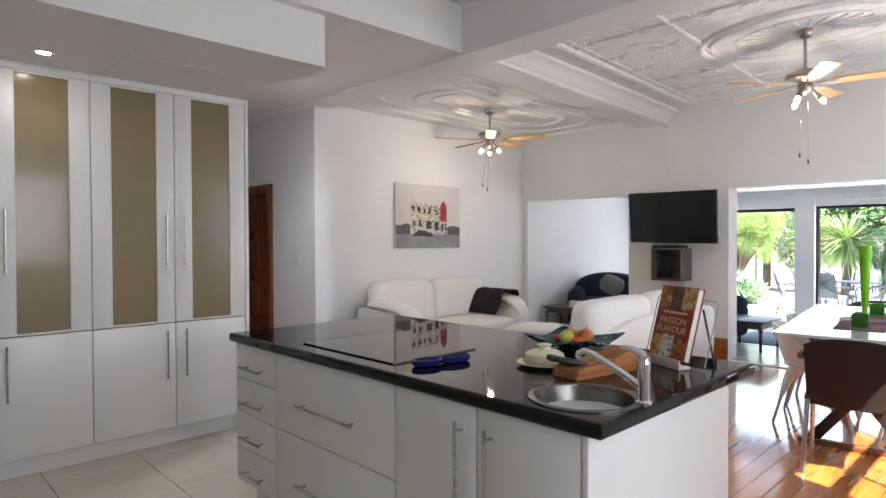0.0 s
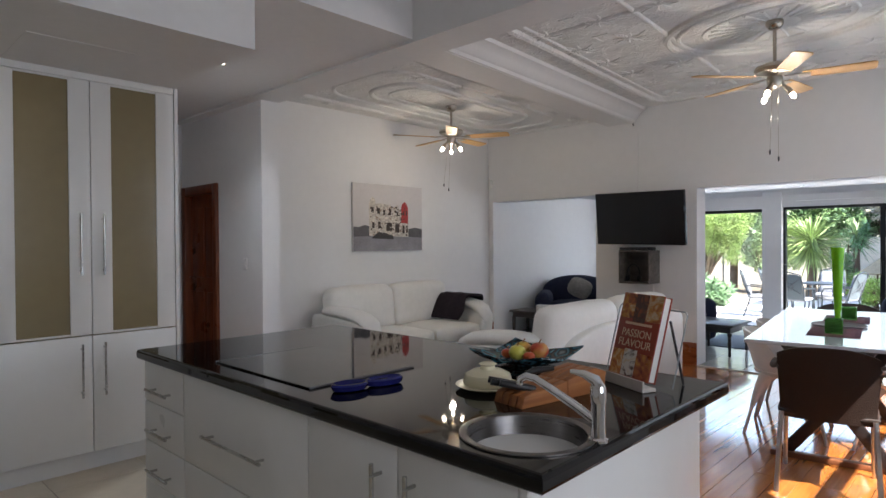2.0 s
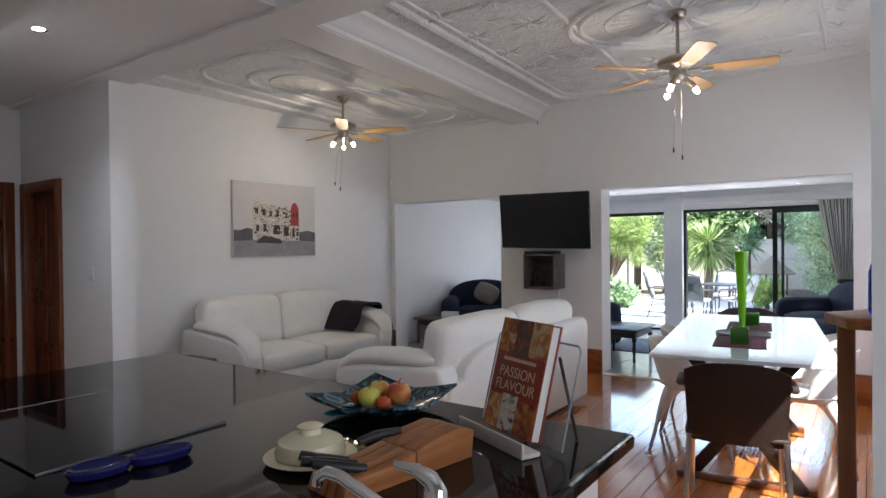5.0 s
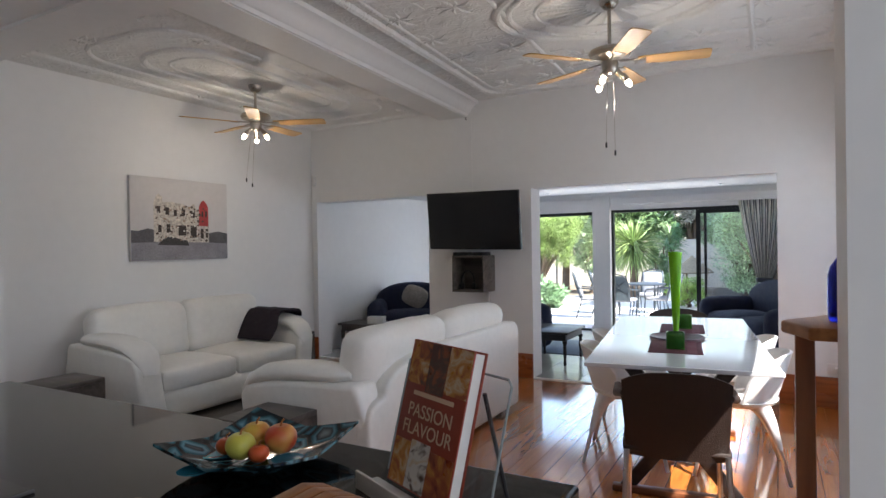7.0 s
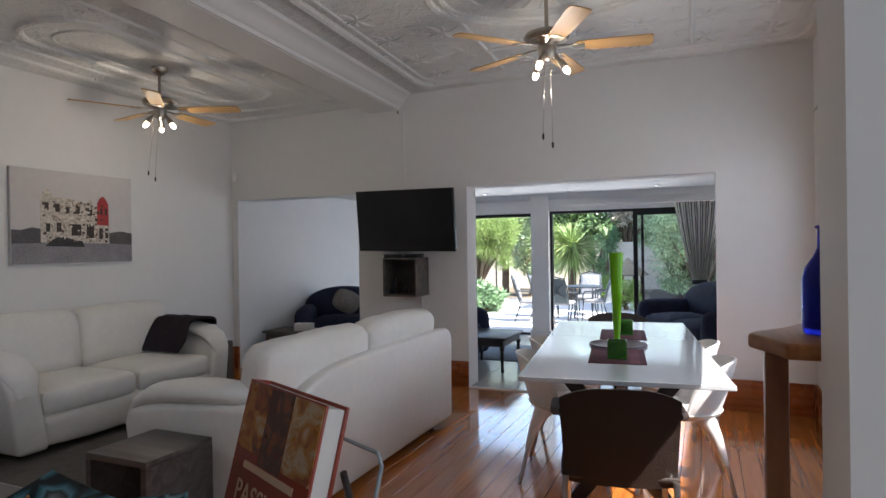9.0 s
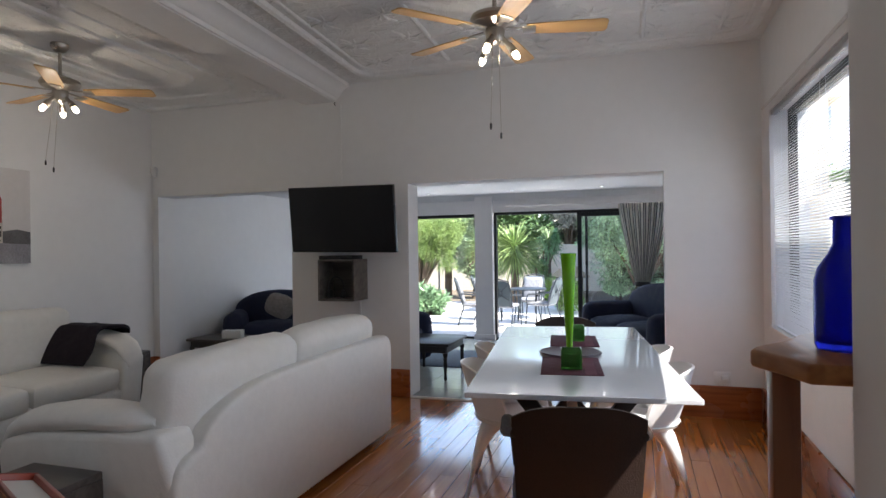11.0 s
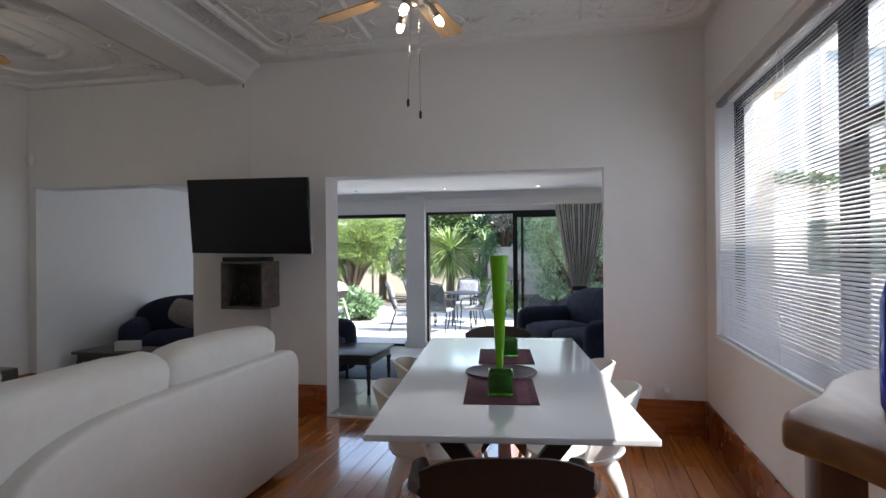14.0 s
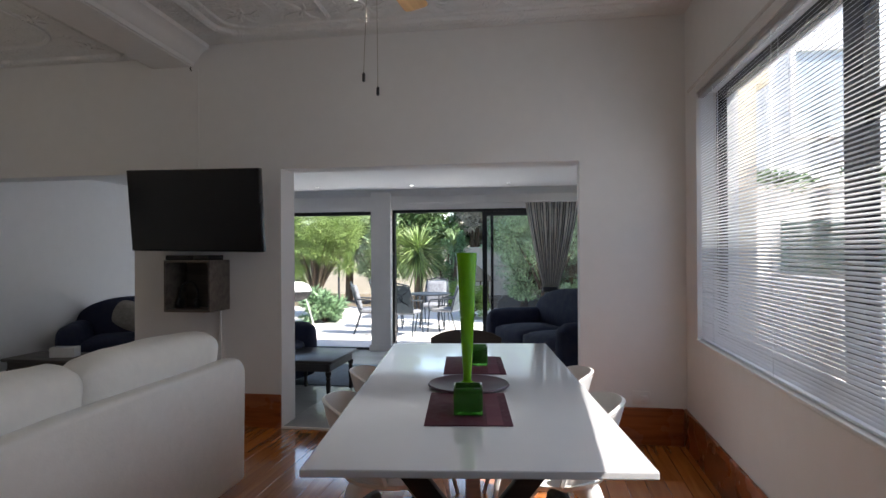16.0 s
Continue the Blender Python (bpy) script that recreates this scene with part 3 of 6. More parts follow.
ks.matrix_basis = pose(0, 0, 1.1, 0, -14, 0)
for k in range(1, 34):
    same("slat", ks, kb, pose(0, 0, 1.1 + k * 0.034, 0, -14, 0))

# ---- kitchen ----


def bar_handle(length, r=0.006, off=0.032):
    """An upright bar handle, along z, standing off towards -y."""
    return join(rod((0, -off, -length / 2), (0, -off, length / 2), r), rod((0, -off, -length / 2 + 0.03), (0, 0, -length / 2 + 0.03), r * 0.8), rod((0, -off, length / 2 - 0.03), (0, 0, length / 2 - 0.03), r * 0.8))


def glass_door(w, h, parent, m, handle_side, hx):
    """A cabinet door with a tall frosted pane."""
    st = 0.11
    d = part("door", join(bx(-w / 2, -w / 2 + st, -0.02, 0, 0, h, 0.003), bx(w / 2 - st, w / 2, -0.02, 0, 0, h, 0.003), bx(-w / 2 + st, w / 2 - st, -0.02, 0, h - 0.012, h, 0.002), bx(-w / 2 + st, w / 2 - st, -0.02, 0, 0, 0.012, 0.002)), WHITEBOARD, parent)
    d.matrix_basis = m
    part("pane", bx(-w / 2 + st, w / 2 - st, -0.013, -0.007, 0.012, h - 0.012), FROST, d, "frosted glass pane").visible_shadow = False
    hd = part("handle", bar_handle(0.36), STEEL, d, "brushed steel bar handle")
    hd.matrix_basis = place(handle_side * (w / 2 - 0.058), -0.02, hx)
    return d


def plain_door(w, h, parent, m, handle_side, hz, hl=0.36):
    d = part("door", bx(-w / 2, w / 2, -0.02, 0, 0, h, 0.003), WHITEBOARD, parent)
    d.matrix_basis = m
    hd = part("handle", bar_handle(hl), STEEL, d, "brushed steel bar handle")
    hd.matrix_basis = place(handle_side * (w / 2 - 0.058), -0.02, hz)
    return d


CABX = -3.654
INNER = mat("cabinet_inside", (0.55, 0.46, 0.31), 0.6, vary=0.08)
JAR = mat("pantry_goods", (0.22, 0.17, 0.12), 0.5, vary=0.5, scale=20)
CK = 0.05
for i, (y0, y1, one) in enumerate(((3.425, 4.393, False), (4.393, 5.36, True), (2.455, 3.423, False))):
    cab = thing("tall_cabinet", "tall white pantry cabinet with frosted glass upper doors", "cabinet", place(CABX + 0.02, (y0 + y1) / 2, CK, 0), "tall kitchen cabinets")
    w = y1 - y0
    part("body", join(bx(-0.6, -0.023, -w / 2, -w / 2 + 0.018, 0.12, 2.33), bx(-0.6, -0.023, w / 2 - 0.018, w / 2, 0.12, 2.33), bx(-0.6, -0.582, -w / 2 + 0.018, w / 2 - 0.018, 0.12, 2.33),
                      bx(-0.58, -0.023, -w / 2 + 0.018, w / 2 - 0.018, 2.29, 2.33), bx(-0.58, -0.023, -w / 2 + 0.018, w / 2 - 0.018, 0.12, 0.138), bx(-0.58, -0.023, -w / 2 + 0.018, w / 2 - 0.018, 0.76, 0.79)), INNER, cab)
    for z in (1.18, 1.55, 1.92):
        part("shelf", bx(-0.58, -0.06, -w / 2 + 0.02, w / 2 - 0.02, z, z + 0.016), INNER, cab)
    part("plinth", bx(-0.6, -0.075, -w / 2, w / 2, 0.001, 0.12), WHITEBOARD, cab)
    part("fascia", bx(-0.022, -0.004, -w / 2, w / 2, 2.293, 2.333, 0.002), WHITEBOARD, cab)
    dw = w / 2 - 0.004
    for s in (-1, 1):
        m = pose(-0.022, s * w / 4, 0.808, 0, 0, 90)
        glass_door(dw, 1.482, cab, m, -s, 0.527)
        plain_door(dw, 0.68, cab, pose(-0.022, s * w / 4, 0.122, 0, 0, 90), -s, 0.483, 0.31)
    if i < 2:
        for k in range(5):
            g = tagged(part("pantry_jar", moved(lathe([(0.04, 0), (0.045, 0.02), (0.045, 0.13), (0.03, 0.16), (0.03, 0.18)], 14), place(CABX - 0.25, y0 + 0.12 + k * 0.16, CK + 0.7905)), JAR), "dim jar standing behind frosted glass", "jar", "pantry jars")
part("cabinet_end_panel", bx(CABX - 0.62, CABX + 0.02, 5.362, 5.385, CK, 2.384), WHITEBOARD)
tagged(bpy.data.objects["cabinet_end_panel"], "white end panel of the tall cabinets", "panel", kind="structure")

# island
IX0, IX1, IY0, IY1, IZ = -2.445, -0.378, 4.70, 5.735, 0.935
isl = thing("kitchen_island", "white kitchen island cabinets with steel bar handles", "cabinet", place(0, 0, CK), "")
ZB, ZT = 0.18, IZ - 0.0425 - CK
part("body", bx(IX0 + 0.05, IX1 - 0.09, IY0 + 0.037, IY1 - 0.14, ZB, ZT), WHITEBOARD, isl)
part("plinth", bx(IX0 + 0.1, IX1 - 0.12, IY0 + 0.09, IY1 - 0.2, 0.001, ZB), WHITEBOARD, isl)
part("end_panel", bx(IX1 - 0.066, IX1 - 0.046, IY0 + 0.014, IY1 - 0.12, 0.001, ZT, 0.002), WHITEBOARD, isl)
part("end_panel", bx(IX0 + 0.028, IX0 + 0.048, IY0 + 0.04, IY1 - 0.12, ZB, ZT, 0.002), WHITEBOARD, isl)
FY = IY0 + 0.035


def drawer(x0, x1, z0, z1, hl):
    d = part("drawer", bx(x0 + 0.002, x1 - 0.002, FY - 0.02, FY, z0 + 0.002, z1 - 0.002, 0.003), WHITEBOARD, isl)
    h = part("handle", moved(bar_handle(hl), pose((x0 + x1) / 2, FY - 0.02, (z0 + z1) / 2 - 0.022, 0, 90, 0)), STEEL, d, "brushed steel bar handle")


xs = (IX0 + 0.045, -2.015, -1.185, -0.806, IX1 - 0.067)
hgt = (ZT - ZB) / 4
for k in range(4):
    drawer(xs[0], xs[1], ZB + k * hgt, ZB + (k + 1) * hgt, 0.2)
for k in range(2):
    drawer(xs[1], xs[2], ZB + k * 2 * hgt, ZB + (k + 1) * 2 * hgt, 0.40)
for x0, x1, s in ((xs[2], xs[3], 1), (xs[3], xs[4], -1)):
    plain_door(x1 - x0 - 0.004, ZT - ZB - 0.004, isl, place((x0 + x1) / 2, FY, ZB + 0.002), s, 0.41, 0.40)
SINK = Vector((-0.552, 4.893, IZ))
SR = 0.143
# worktop with a round hole for the bowl
bm = bmesh.new()
n = 40
ring = [bm.verts.new((SINK.x + SR * math.cos(6.28319 * k / n), SINK.y + SR * math.sin(6.28319 * k / n), IZ)) for k in range(n)]
corners = [(IX1, IY0), (IX1, IY1), (IX0, IY1), (IX0, IY0)]
edge = []
for k in range(n):
    a = 6.28319 * k / n
    c, s = math.cos(a), math.sin(a)
    ts = []
    if c > 1e-6: ts.append((IX1 - SINK.x) / c)
    if c < -1e-6: ts.append((IX0 - SINK.x) / c)
    if s > 1e-6: ts.append((IY1 - SINK.y) / s)
    if s < -1e-6: ts.append((IY0 - SINK.y) / s)
    t = min(ts)
    edge.append((SINK.x + t * c, SINK.y + t * s))
pts_out = []
for k in range(n):
    pts_out.append([edge[k]])
    for q in corners:
        a0, a1 = 6.28319 * k / n, 6.28319 * (k + 1) / n
        aq = math.atan2(q[1] - SINK.y, q[0] - SINK.x) % 6.28319
        if a0 < aq < a1:
            pts_out[k].append(q)
ov = [[bm.verts.new((x, y, IZ)) for x, y in p] for p in pts_out]
for k in range(n):
    bm.faces.new([ring[k], *ov[k], ov[(k + 1) % n][0], ring[(k + 1) % n]])
top_faces = list(bm.faces)
ret = bmesh.ops.extrude_face_region(bm, geom=top_faces)
for v in [g for g in ret["geom"] if isinstance(g, bmesh.types.BMVert)]:
    v.co.z -= 0.042
bmesh.ops.recalc_face_normals(bm, faces=bm.faces)
rim = [e for e in bm.edges if all(abs(v.co.z - IZ) < 1e-5 for v in e.verts) and len(e.link_faces) == 2 and any(abs(f.normal.z) < 0.5 for f in e.link_faces) and (e.verts[0].co.xy - SINK.xy).length > SR + 0.02]
low = [e for e in bm.edges if all(abs(v.co.z - IZ + 0.042) < 1e-5 for v in e.verts) and len(e.link_faces) == 2 and any(abs(f.normal.z) < 0.5 for f in e.link_faces) and (e.verts[0].co.xy - SINK.xy).length > SR + 0.02]
bmesh.ops.bevel(bm, geom=rim + low, offset=0.012, segments=3, profile=0.5, affect="EDGES")
wt = part("island_worktop", bm, GRANITE, sharp=8)
tagged(wt, "polished black granite worktop with rounded edges on the island", "worktop")
sink = thing("round_sink", "round brushed-steel sink bowl set in black granite", "sink", Matrix.Translation(SINK))
part("bowl", lathe([(SR + 0.016, 0.001), (SR + 0.016, 0.004), (SR + 0.004, 0.006), (SR - 0.004, 0.002), (SR - 0.01, -0.03), (SR - 0.04, -0.135), (SR - 0.075, -0.178), (0.03, -0.192), (0.03, -0.194), (SR - 0.07, -0.181), (SR - 0.036, -0.138), (SR - 0.006, -0.03), (SR - 0.002, -0.002)], 48, True), mat("sink_steel", (0.20, 0.19, 0.185), 0.3, 1.0, vary=0.12, scale=9, stretch=(1, 1, 14)), sink)
part("drain", moved(lathe([(0.028, 0), (0.028, 0.004), (0.02, 0.005), (0.012, 0.002)], 20), Matrix.Translation((0, 0, -0.1915))), CHROME, sink)
TAP = Vector((-0.402, 4.955, IZ))
tap = thing("mixer_tap", "chrome mixer tap with a slanted spout beside the sink", "tap", Matrix.Translation(TAP))
part("body", lathe([(0.022, 0.0), (0.022, 0.006), (0.017, 0.01), (0.016, 0.05), (0.017, 0.085), (0.019, 0.105), (0.017, 0.122), (0.008, 0.134)], 24), CHROME, tap)
part("spout", tube([(0, 0, 0.04), (-0.05, -0.018, 0.075), (-0.10, -0.038, 0.108), (-0.135, -0.05, 0.128), (-0.155, -0.057, 0.132), (-0.168, -0.062, 0.124), (-0.17, -0.063, 0.112)], [0.011, 0.0105, 0.0095, 0.009, 0.009, 0.009, 0.009], 14), CHROME, tap)
part("lever", tube([(0.004, 0, 0.118), (-0.006, -0.003, 0.136), (-0.03, -0.008, 0.147), (-0.062, -0.014, 0.15)], [0.014, 0.0135, 0.009, 0.005], 12), CHROME, tap)
hob = thing("ceramic_hob", "flush black glass cooking hob with steel edge strips", "hob", Matrix.Translation((0, 0, IZ)))
HX0, HX1, HY0, HY1 = -1.9, -1.29, 4.79, 5.23
part("glass", bx(HX0, HX1, HY0, HY1, 0.0005, 0.006, 0.002), HOBGLASS, hob, sharp=8)
for x in (HX0 - 0.008, HX1 + 0.001):
    part("trim", bx(x, x + 0.005, HY0, HY1, 0.0005, 0.007, 0.001), mat("hob_trim", (0.16, 0.16, 0.17), 0.55, 0.6), hob)
BLUEBAG = mat("dark_blue_glaze", (0.012, 0.014, 0.10), 0.16, vary=0.2)
sr = thing("spoon_rest", "glazed dark blue ceramic spoon rest on the worktop", "spoon rest", place(-1.175, 4.94, IZ, 78) @ Matrix.Diagonal((0.8, 0.75, 0.7, 1)))
part("dish", join(moved(lathe([(0.03, 0.0), (0.055, 0.006), (0.062, 0.026), (0.056, 0.034), (0.046, 0.024), (0.01, 0.018)], 24), Matrix.Translation((-0.09, 0, 0)) @ Matrix.Diagonal((1.25, 0.85, 1, 1))),
                  moved(lathe([(0.03, 0.0), (0.05, 0.006), (0.056, 0.028), (0.05, 0.036), (0.04, 0.024), (0.01, 0.018)], 24), Matrix.Translation((0.06, 0, 0)) @ Matrix.Diagonal((1.5, 0.75, 1, 1)))), BLUEBAG, sr)
CREAM = mat("cream_glaze", (0.72, 0.66, 0.46), 0.2, vary=0.03)
bd = thing("butter_dish", "cream glazed butter dish with a domed lid", "butter dish", place(-0.895, 5.17, IZ) @ Matrix.Diagonal((0.95, 0.95, 0.78, 1)))
part("plate", lathe([(0.05, 0), (0.09, 0.008), (0.105, 0.018), (0.1, 0.02), (0.05, 0.012)], 32), CREAM, bd)
part("lid", lathe([(0.078, 0.019), (0.08, 0.03), (0.072, 0.058), (0.05, 0.072), (0.026, 0.076), (0.022, 0.09), (0.03, 0.096), (0.02, 0.102), (0.004, 0.103)], 32), CREAM, bd)
KBW = wood("knife_block_wood", (0.40, 0.155, 0.05), (0.26, 0.09, 0.028), 0.45, 0, 12, 0.1)
kb2 = thing("knife_block", "slanted beech knife block lying beside the sink", "knife block", place(-0.70, 5.23, IZ, 80) @ Matrix.Diagonal((0.95, 0.95, 0.82, 1)))
for k in range(4):
    ya = -0.06 + k * 0.0305
    part("tongue", prism([(-0.19, 0.0), (0.0, 0.0), (0.0, 0.062), (-0.06, 0.05), (-0.15, 0.046), (-0.178, 0.036)], "y", ya, ya + 0.0275, 0.003), KBW, kb2)
    part("rear_slab", prism([(0.002, 0.0), (0.17, 0.0), (0.178, 0.07), (0.13, 0.088), (0.06, 0.08), (0.002, 0.064)], "y", ya, ya + 0.0275, 0.003), KBW, kb2)
part("core", bx(-0.17, 0.165, -0.056, 0.056, 0.002, 0.03), BLACKFRAME, kb2)
for k, (yy, ln) in enumerate(((-0.03, 0.1), (0.0, 0.11), (0.03, 0.09))):
    part("knife_handle", tube([(-0.11, yy, 0.048), (-0.16, yy + 0.02, 0.062), (-0.12 - ln * 0.8, yy + 0.05, 0.072)], [0.011, 0.013, 0.011], 10), BLACKFRAME, kb2)
part("knife_handle", tube([(0.03, 0.03, 0.085), (-0.03, 0.035, 0.088), (-0.075, 0.04, 0.082)], [0.009, 0.012, 0.009], 10), BLACKFRAME, kb2)
# fruit plate
PLATE = mat("patterned_glass", (0.10, 0.20, 0.24), 0.08, vary=0.5, scale=18, ior=1.5)
pl_n = PLATE.node_tree
pl_v = pl_n.nodes.new("ShaderNodeTexVoronoi")
pl_v.feature, pl_v.inputs["Scale"].default_value = "DISTANCE_TO_EDGE", 17
pl_r = pl_n.nodes.new("ShaderNodeValToRGB")
pl_r.color_ramp.elements[0].position, pl_r.color_ramp.elements[0].color = 0.05, (0.012, 0.02, 0.024, 1)
pl_r.color_ramp.elements[1].position, pl_r.color_ramp.elements[1].color = 0.5, (0.20, 0.26, 0.27, 1)
for q, c in ((0.12, (0.03, 0.10, 0.13, 1)), (0.22, (0.10, 0.24, 0.30, 1)), (0.30, (0.025, 0.035, 0.04, 1))):
    pl_r.color_ramp.elements.new(q).color = c
pl_n.links.new([q for q in pl_n.nodes if q.type == "TEX_COORD"][0].outputs["Object"], pl_v.inputs["Vector"])
pl_n.links.new(pl_v.outputs["Distance"], pl_r.inputs[0])
pl_n.links.new(pl_r.outputs[0], pl_n.nodes["Principled BSDF"].inputs["Base Color"])
fp = thing("fruit_plate", "square blue patterned glass plate with upturned corners", "plate", place(-1.02, 5.55, IZ, 3))
bm = bmesh.new()
bmesh.ops.create_grid(bm, x_segments=20, y_segments=20, size=0.15)
for v in bm.verts:
    x, y = v.co.x / 0.15, v.co.y / 0.15
    v.co.z = 0.012 + 0.04 * (max(abs(x), abs(y)) ** 3) * (0.4 + 0.6 * abs(x * y)) + 0.012 * (x * x + y * y) / 2
ret = bmesh.ops.extrude_face_region(bm, geom=list(bm.faces))
for v in [g for g in ret["geom"] if isinstance(g, bmesh.types.BMVert)]:
    v.co.z -= 0.006
bmesh.ops.recalc_face_normals(bm, faces=bm.faces)
part("dish", bm, PLATE, fp)
part("foot", lathe([(0.06, 0), (0.06, 0.006), (0.05, 0.008)], 20), PLATE, fp)
for (x, y, r), col in zip(((0.05, -0.005, 0.012), (-0.05, -0.03, 0.012), (0.0, 0.06, 0.012), (-0.045, 0.04, 0.012), (-0.03, -0.085, 0.012)), range(5)):
    part("painted_ring", moved(lathe([(0.03, 0.0), (0.034, 0.0012), (0.03, 0.0024), (0.026, 0.0012)], 20), Matrix.Translation((x * 1.6, y * 1.6, 0.019))), mat("ring_teal", (0.02, 0.16, 0.24), 0.2), fp)


def fruit(name, label, x, y, r, col, col2, squash=0.92, stem=True):
    r *= 0.86
    f = thing(name, label, "fruit", place(-1.02 + 0.8 * (x + 0.985), 5.53 + 0.84 * (y - 5.5), IZ + 0.02), "fruit on the plate")
    m = mat(name + "_skin", col, 0.35, vary=0.25, scale=9, bump=0.15, bump_scale=60)
    nt = m.node_tree
    b = nt.nodes["Principled BSDF"]
    n = nt.nodes.new("ShaderNodeTexNoise")
    n.inputs["Scale"].default_value = 14
    cr = nt.nodes.new("ShaderNodeValToRGB")
    cr.color_ramp.elements[0].position, cr.color_ramp.elements[0].color = 0.42, (*col, 1)
    cr.color_ramp.elements[1].position, cr.color_ramp.elements[1].color = 0.62, (*col2, 1)
    nt.links.new([q for q in nt.nodes if q.type == "TEX_COORD"][0].outputs["Object"], n.inputs["Vector"])
    nt.links.new(n.outputs["Fac"], cr.inputs[0])
    nt.links.new(cr.outputs[0], b.inputs["Base Color"])
    prof = []
    for k in range(15):
        a = math.pi * k / 14
        rr = r * math.sin(a) * (1 + 0.06 * math.cos(a) * -1)
        prof.append((rr, r * squash * (1 - math.cos(a)) - (0.18 * r * math.exp(-(rr / (0.3 * r)) ** 2) if k > 7 else 0)))
    part("flesh", lathe(prof, 22), m, f)
    if stem:
        part("stem", tube([(0, 0, r * 1.65), (0.003, 0, r * 1.95), (0.008, 0.002, r * 2.15)], 0.0022, 6), BARWOOD, f)


fruit("green_apple", "yellow-green apple on the glass plate", -0.99, 5.46, 0.036, (0.62, 0.55, 0.08), (0.52, 0.5, 0.10))
fruit("red_apple", "red and yellow mango-shaped apple", -0.93, 5.54, 0.040, (0.50, 0.07, 0.03), (0.62, 0.33, 0.08))
fruit("yellow_apple", "yellow apple blushed with red", -1.02, 5.54, 0.037, (0.62, 0.42, 0.06), (0.55, 0.2, 0.04))
fruit("tomato", "small orange-red tomato on the glass plate", -0.93, 5.465, 0.025, (0.55, 0.075, 0.02), (0.6, 0.12, 0.03), 0.85)
fruit("tomato", "small orange-red tomato on the glass plate", -1.055, 5.47, 0.025, (0.55, 0.09, 0.02), (0.6, 0.14, 0.03), 0.85)
# cookbook on an acrylic stand
RED = mat("book_cover", (0.30, 0.045, 0.022), 0.35, vary=0.12, scale=6)
PAPER = mat("paper", (0.72, 0.70, 0.66), 0.8, vary=0.05)
bk = thing("cookbook", "red hardback cookbook with food pictures propped on a stand", "book", Matrix.Translation((-0.61, 5.515, IZ + 0.018)) @ pose(0, 0, 0, 0, 0, -25) @ pose(0, 0, 0, -15, 0, 0))
BW, BH = 0.186, 0.268
part("page_block", bx(-BW / 2 + 0.003, BW / 2 - 0.004, 0.004, 0.026, 0.004, BH - 0.004), PAPER, bk)
part("front_cover", bx(-BW / 2, BW / 2, 0.0, 0.0035, 0, BH, 0.001), RED, bk)
part("back_cover", bx(-BW / 2, BW / 2, 0.0265, 0.03, 0, BH, 0.001), RED, bk)
part("spine", bx(-BW / 2 - 0.003, -BW / 2, 0.0, 0.03, 0, BH, 0.001), RED, bk)


def photo(name, cols, scale, seed):
    """A printed food picture: soft patches of a few colours."""
    m = mat(name, cols[0], 0.3, vary=0.1, scale=20)
    nt = m.node_tree
    tc = [n for n in nt.nodes if n.type == "TEX_COORD"][0]
    mp = nt.nodes.new("ShaderNodeMapping")
    mp.inputs["Location"].default_value = (seed * 1.7, 0, seed * 0.9)
    n = nt.nodes.new("ShaderNodeTexNoise")
    n.inputs["Scale"].default_value, n.inputs["Detail"].default_value, n.inputs["Distortion"].default_value = scale, 3, 1.2
    cr = nt.nodes.new("ShaderNodeValToRGB")
    cr.color_ramp.elements[0].position, cr.color_ramp.elements[0].color = 0.34, (*cols[0], 1)
    cr.color_ramp.elements[1].position, cr.color_ramp.elements[1].color = 0.66, (*cols[-1], 1)
    for i, c in enumerate(cols[1:-1]):
        cr.color_ramp.elements.new(0.34 + 0.32 * (i + 1) / (len(cols) - 1)).color = (*c, 1)
    nt.links.new(tc.outputs["Object"], mp.inputs["Vector"])
    nt.links.new(mp.outputs[0], n.inputs["Vector"])
    nt.links.new(n.outputs["Fac"], cr.inputs[0])
    nt.links.new(cr.outputs[0], nt.nodes["Principled BSDF"].inputs["Base Color"])
    return m


DARKRED, RUST, PUMPKIN, CREAMY, BROWNY, PALE = (0.16, 0.02, 0.015), (0.36, 0.09, 0.03), (0.55, 0.24, 0.05), (0.62, 0.48, 0.32), (0.10, 0.055, 0.04), (0.66, 0.62, 0.58)
for k, (x0, x1, z0, z1, cols, sc) in enumerate((
        (-0.1, -0.035, 0.186, 0.266, (BROWNY, RUST, PUMPKIN, CREAMY), 26), (-0.033, 0.028, 0.176, 0.266, (DARKRED, BROWNY, RUST), 30), (0.03, 0.1, 0.182, 0.266, (RUST, PUMPKIN, CREAMY, PUMPKIN), 24),
        (-0.1, -0.045, 0.003, 0.082, (RUST, PUMPKIN, CREAMY), 28), (-0.043, 0.022, 0.003, 0.088, (CREAMY, PALE, PALE, BROWNY), 26), (0.024, 0.1, 0.003, 0.08, (DARKRED, RUST, PUMPKIN), 22))):
    part("food_picture", bx(x0 * 0.91, x1 * 0.91, -0.0008, 0.0001, z0, z1), photo("cover_photo", cols, sc, k + 1), bk)
INK = mat("cover_ink", (0.72, 0.50, 0.34), 0.5, vary=0.02)


def words(text, size, m, material, parent, name="lettering"):
    cu = bpy.data.curves.new(name, "FONT")
    cu.body, cu.size, cu.align_x, cu.extrude = text, size, "CENTER", 0.0003
    tmp = new(name, cu)
    me = bpy.data.meshes.new_from_object(tmp.evaluated_get(bpy.context.evaluated_depsgraph_get()))
    bpy.data.objects.remove(tmp)
    me.materials.clear()
    me.materials.append(material)
    ob = new(name, me)
    ob.parent = parent
    ob.matrix_basis = m
    return ob


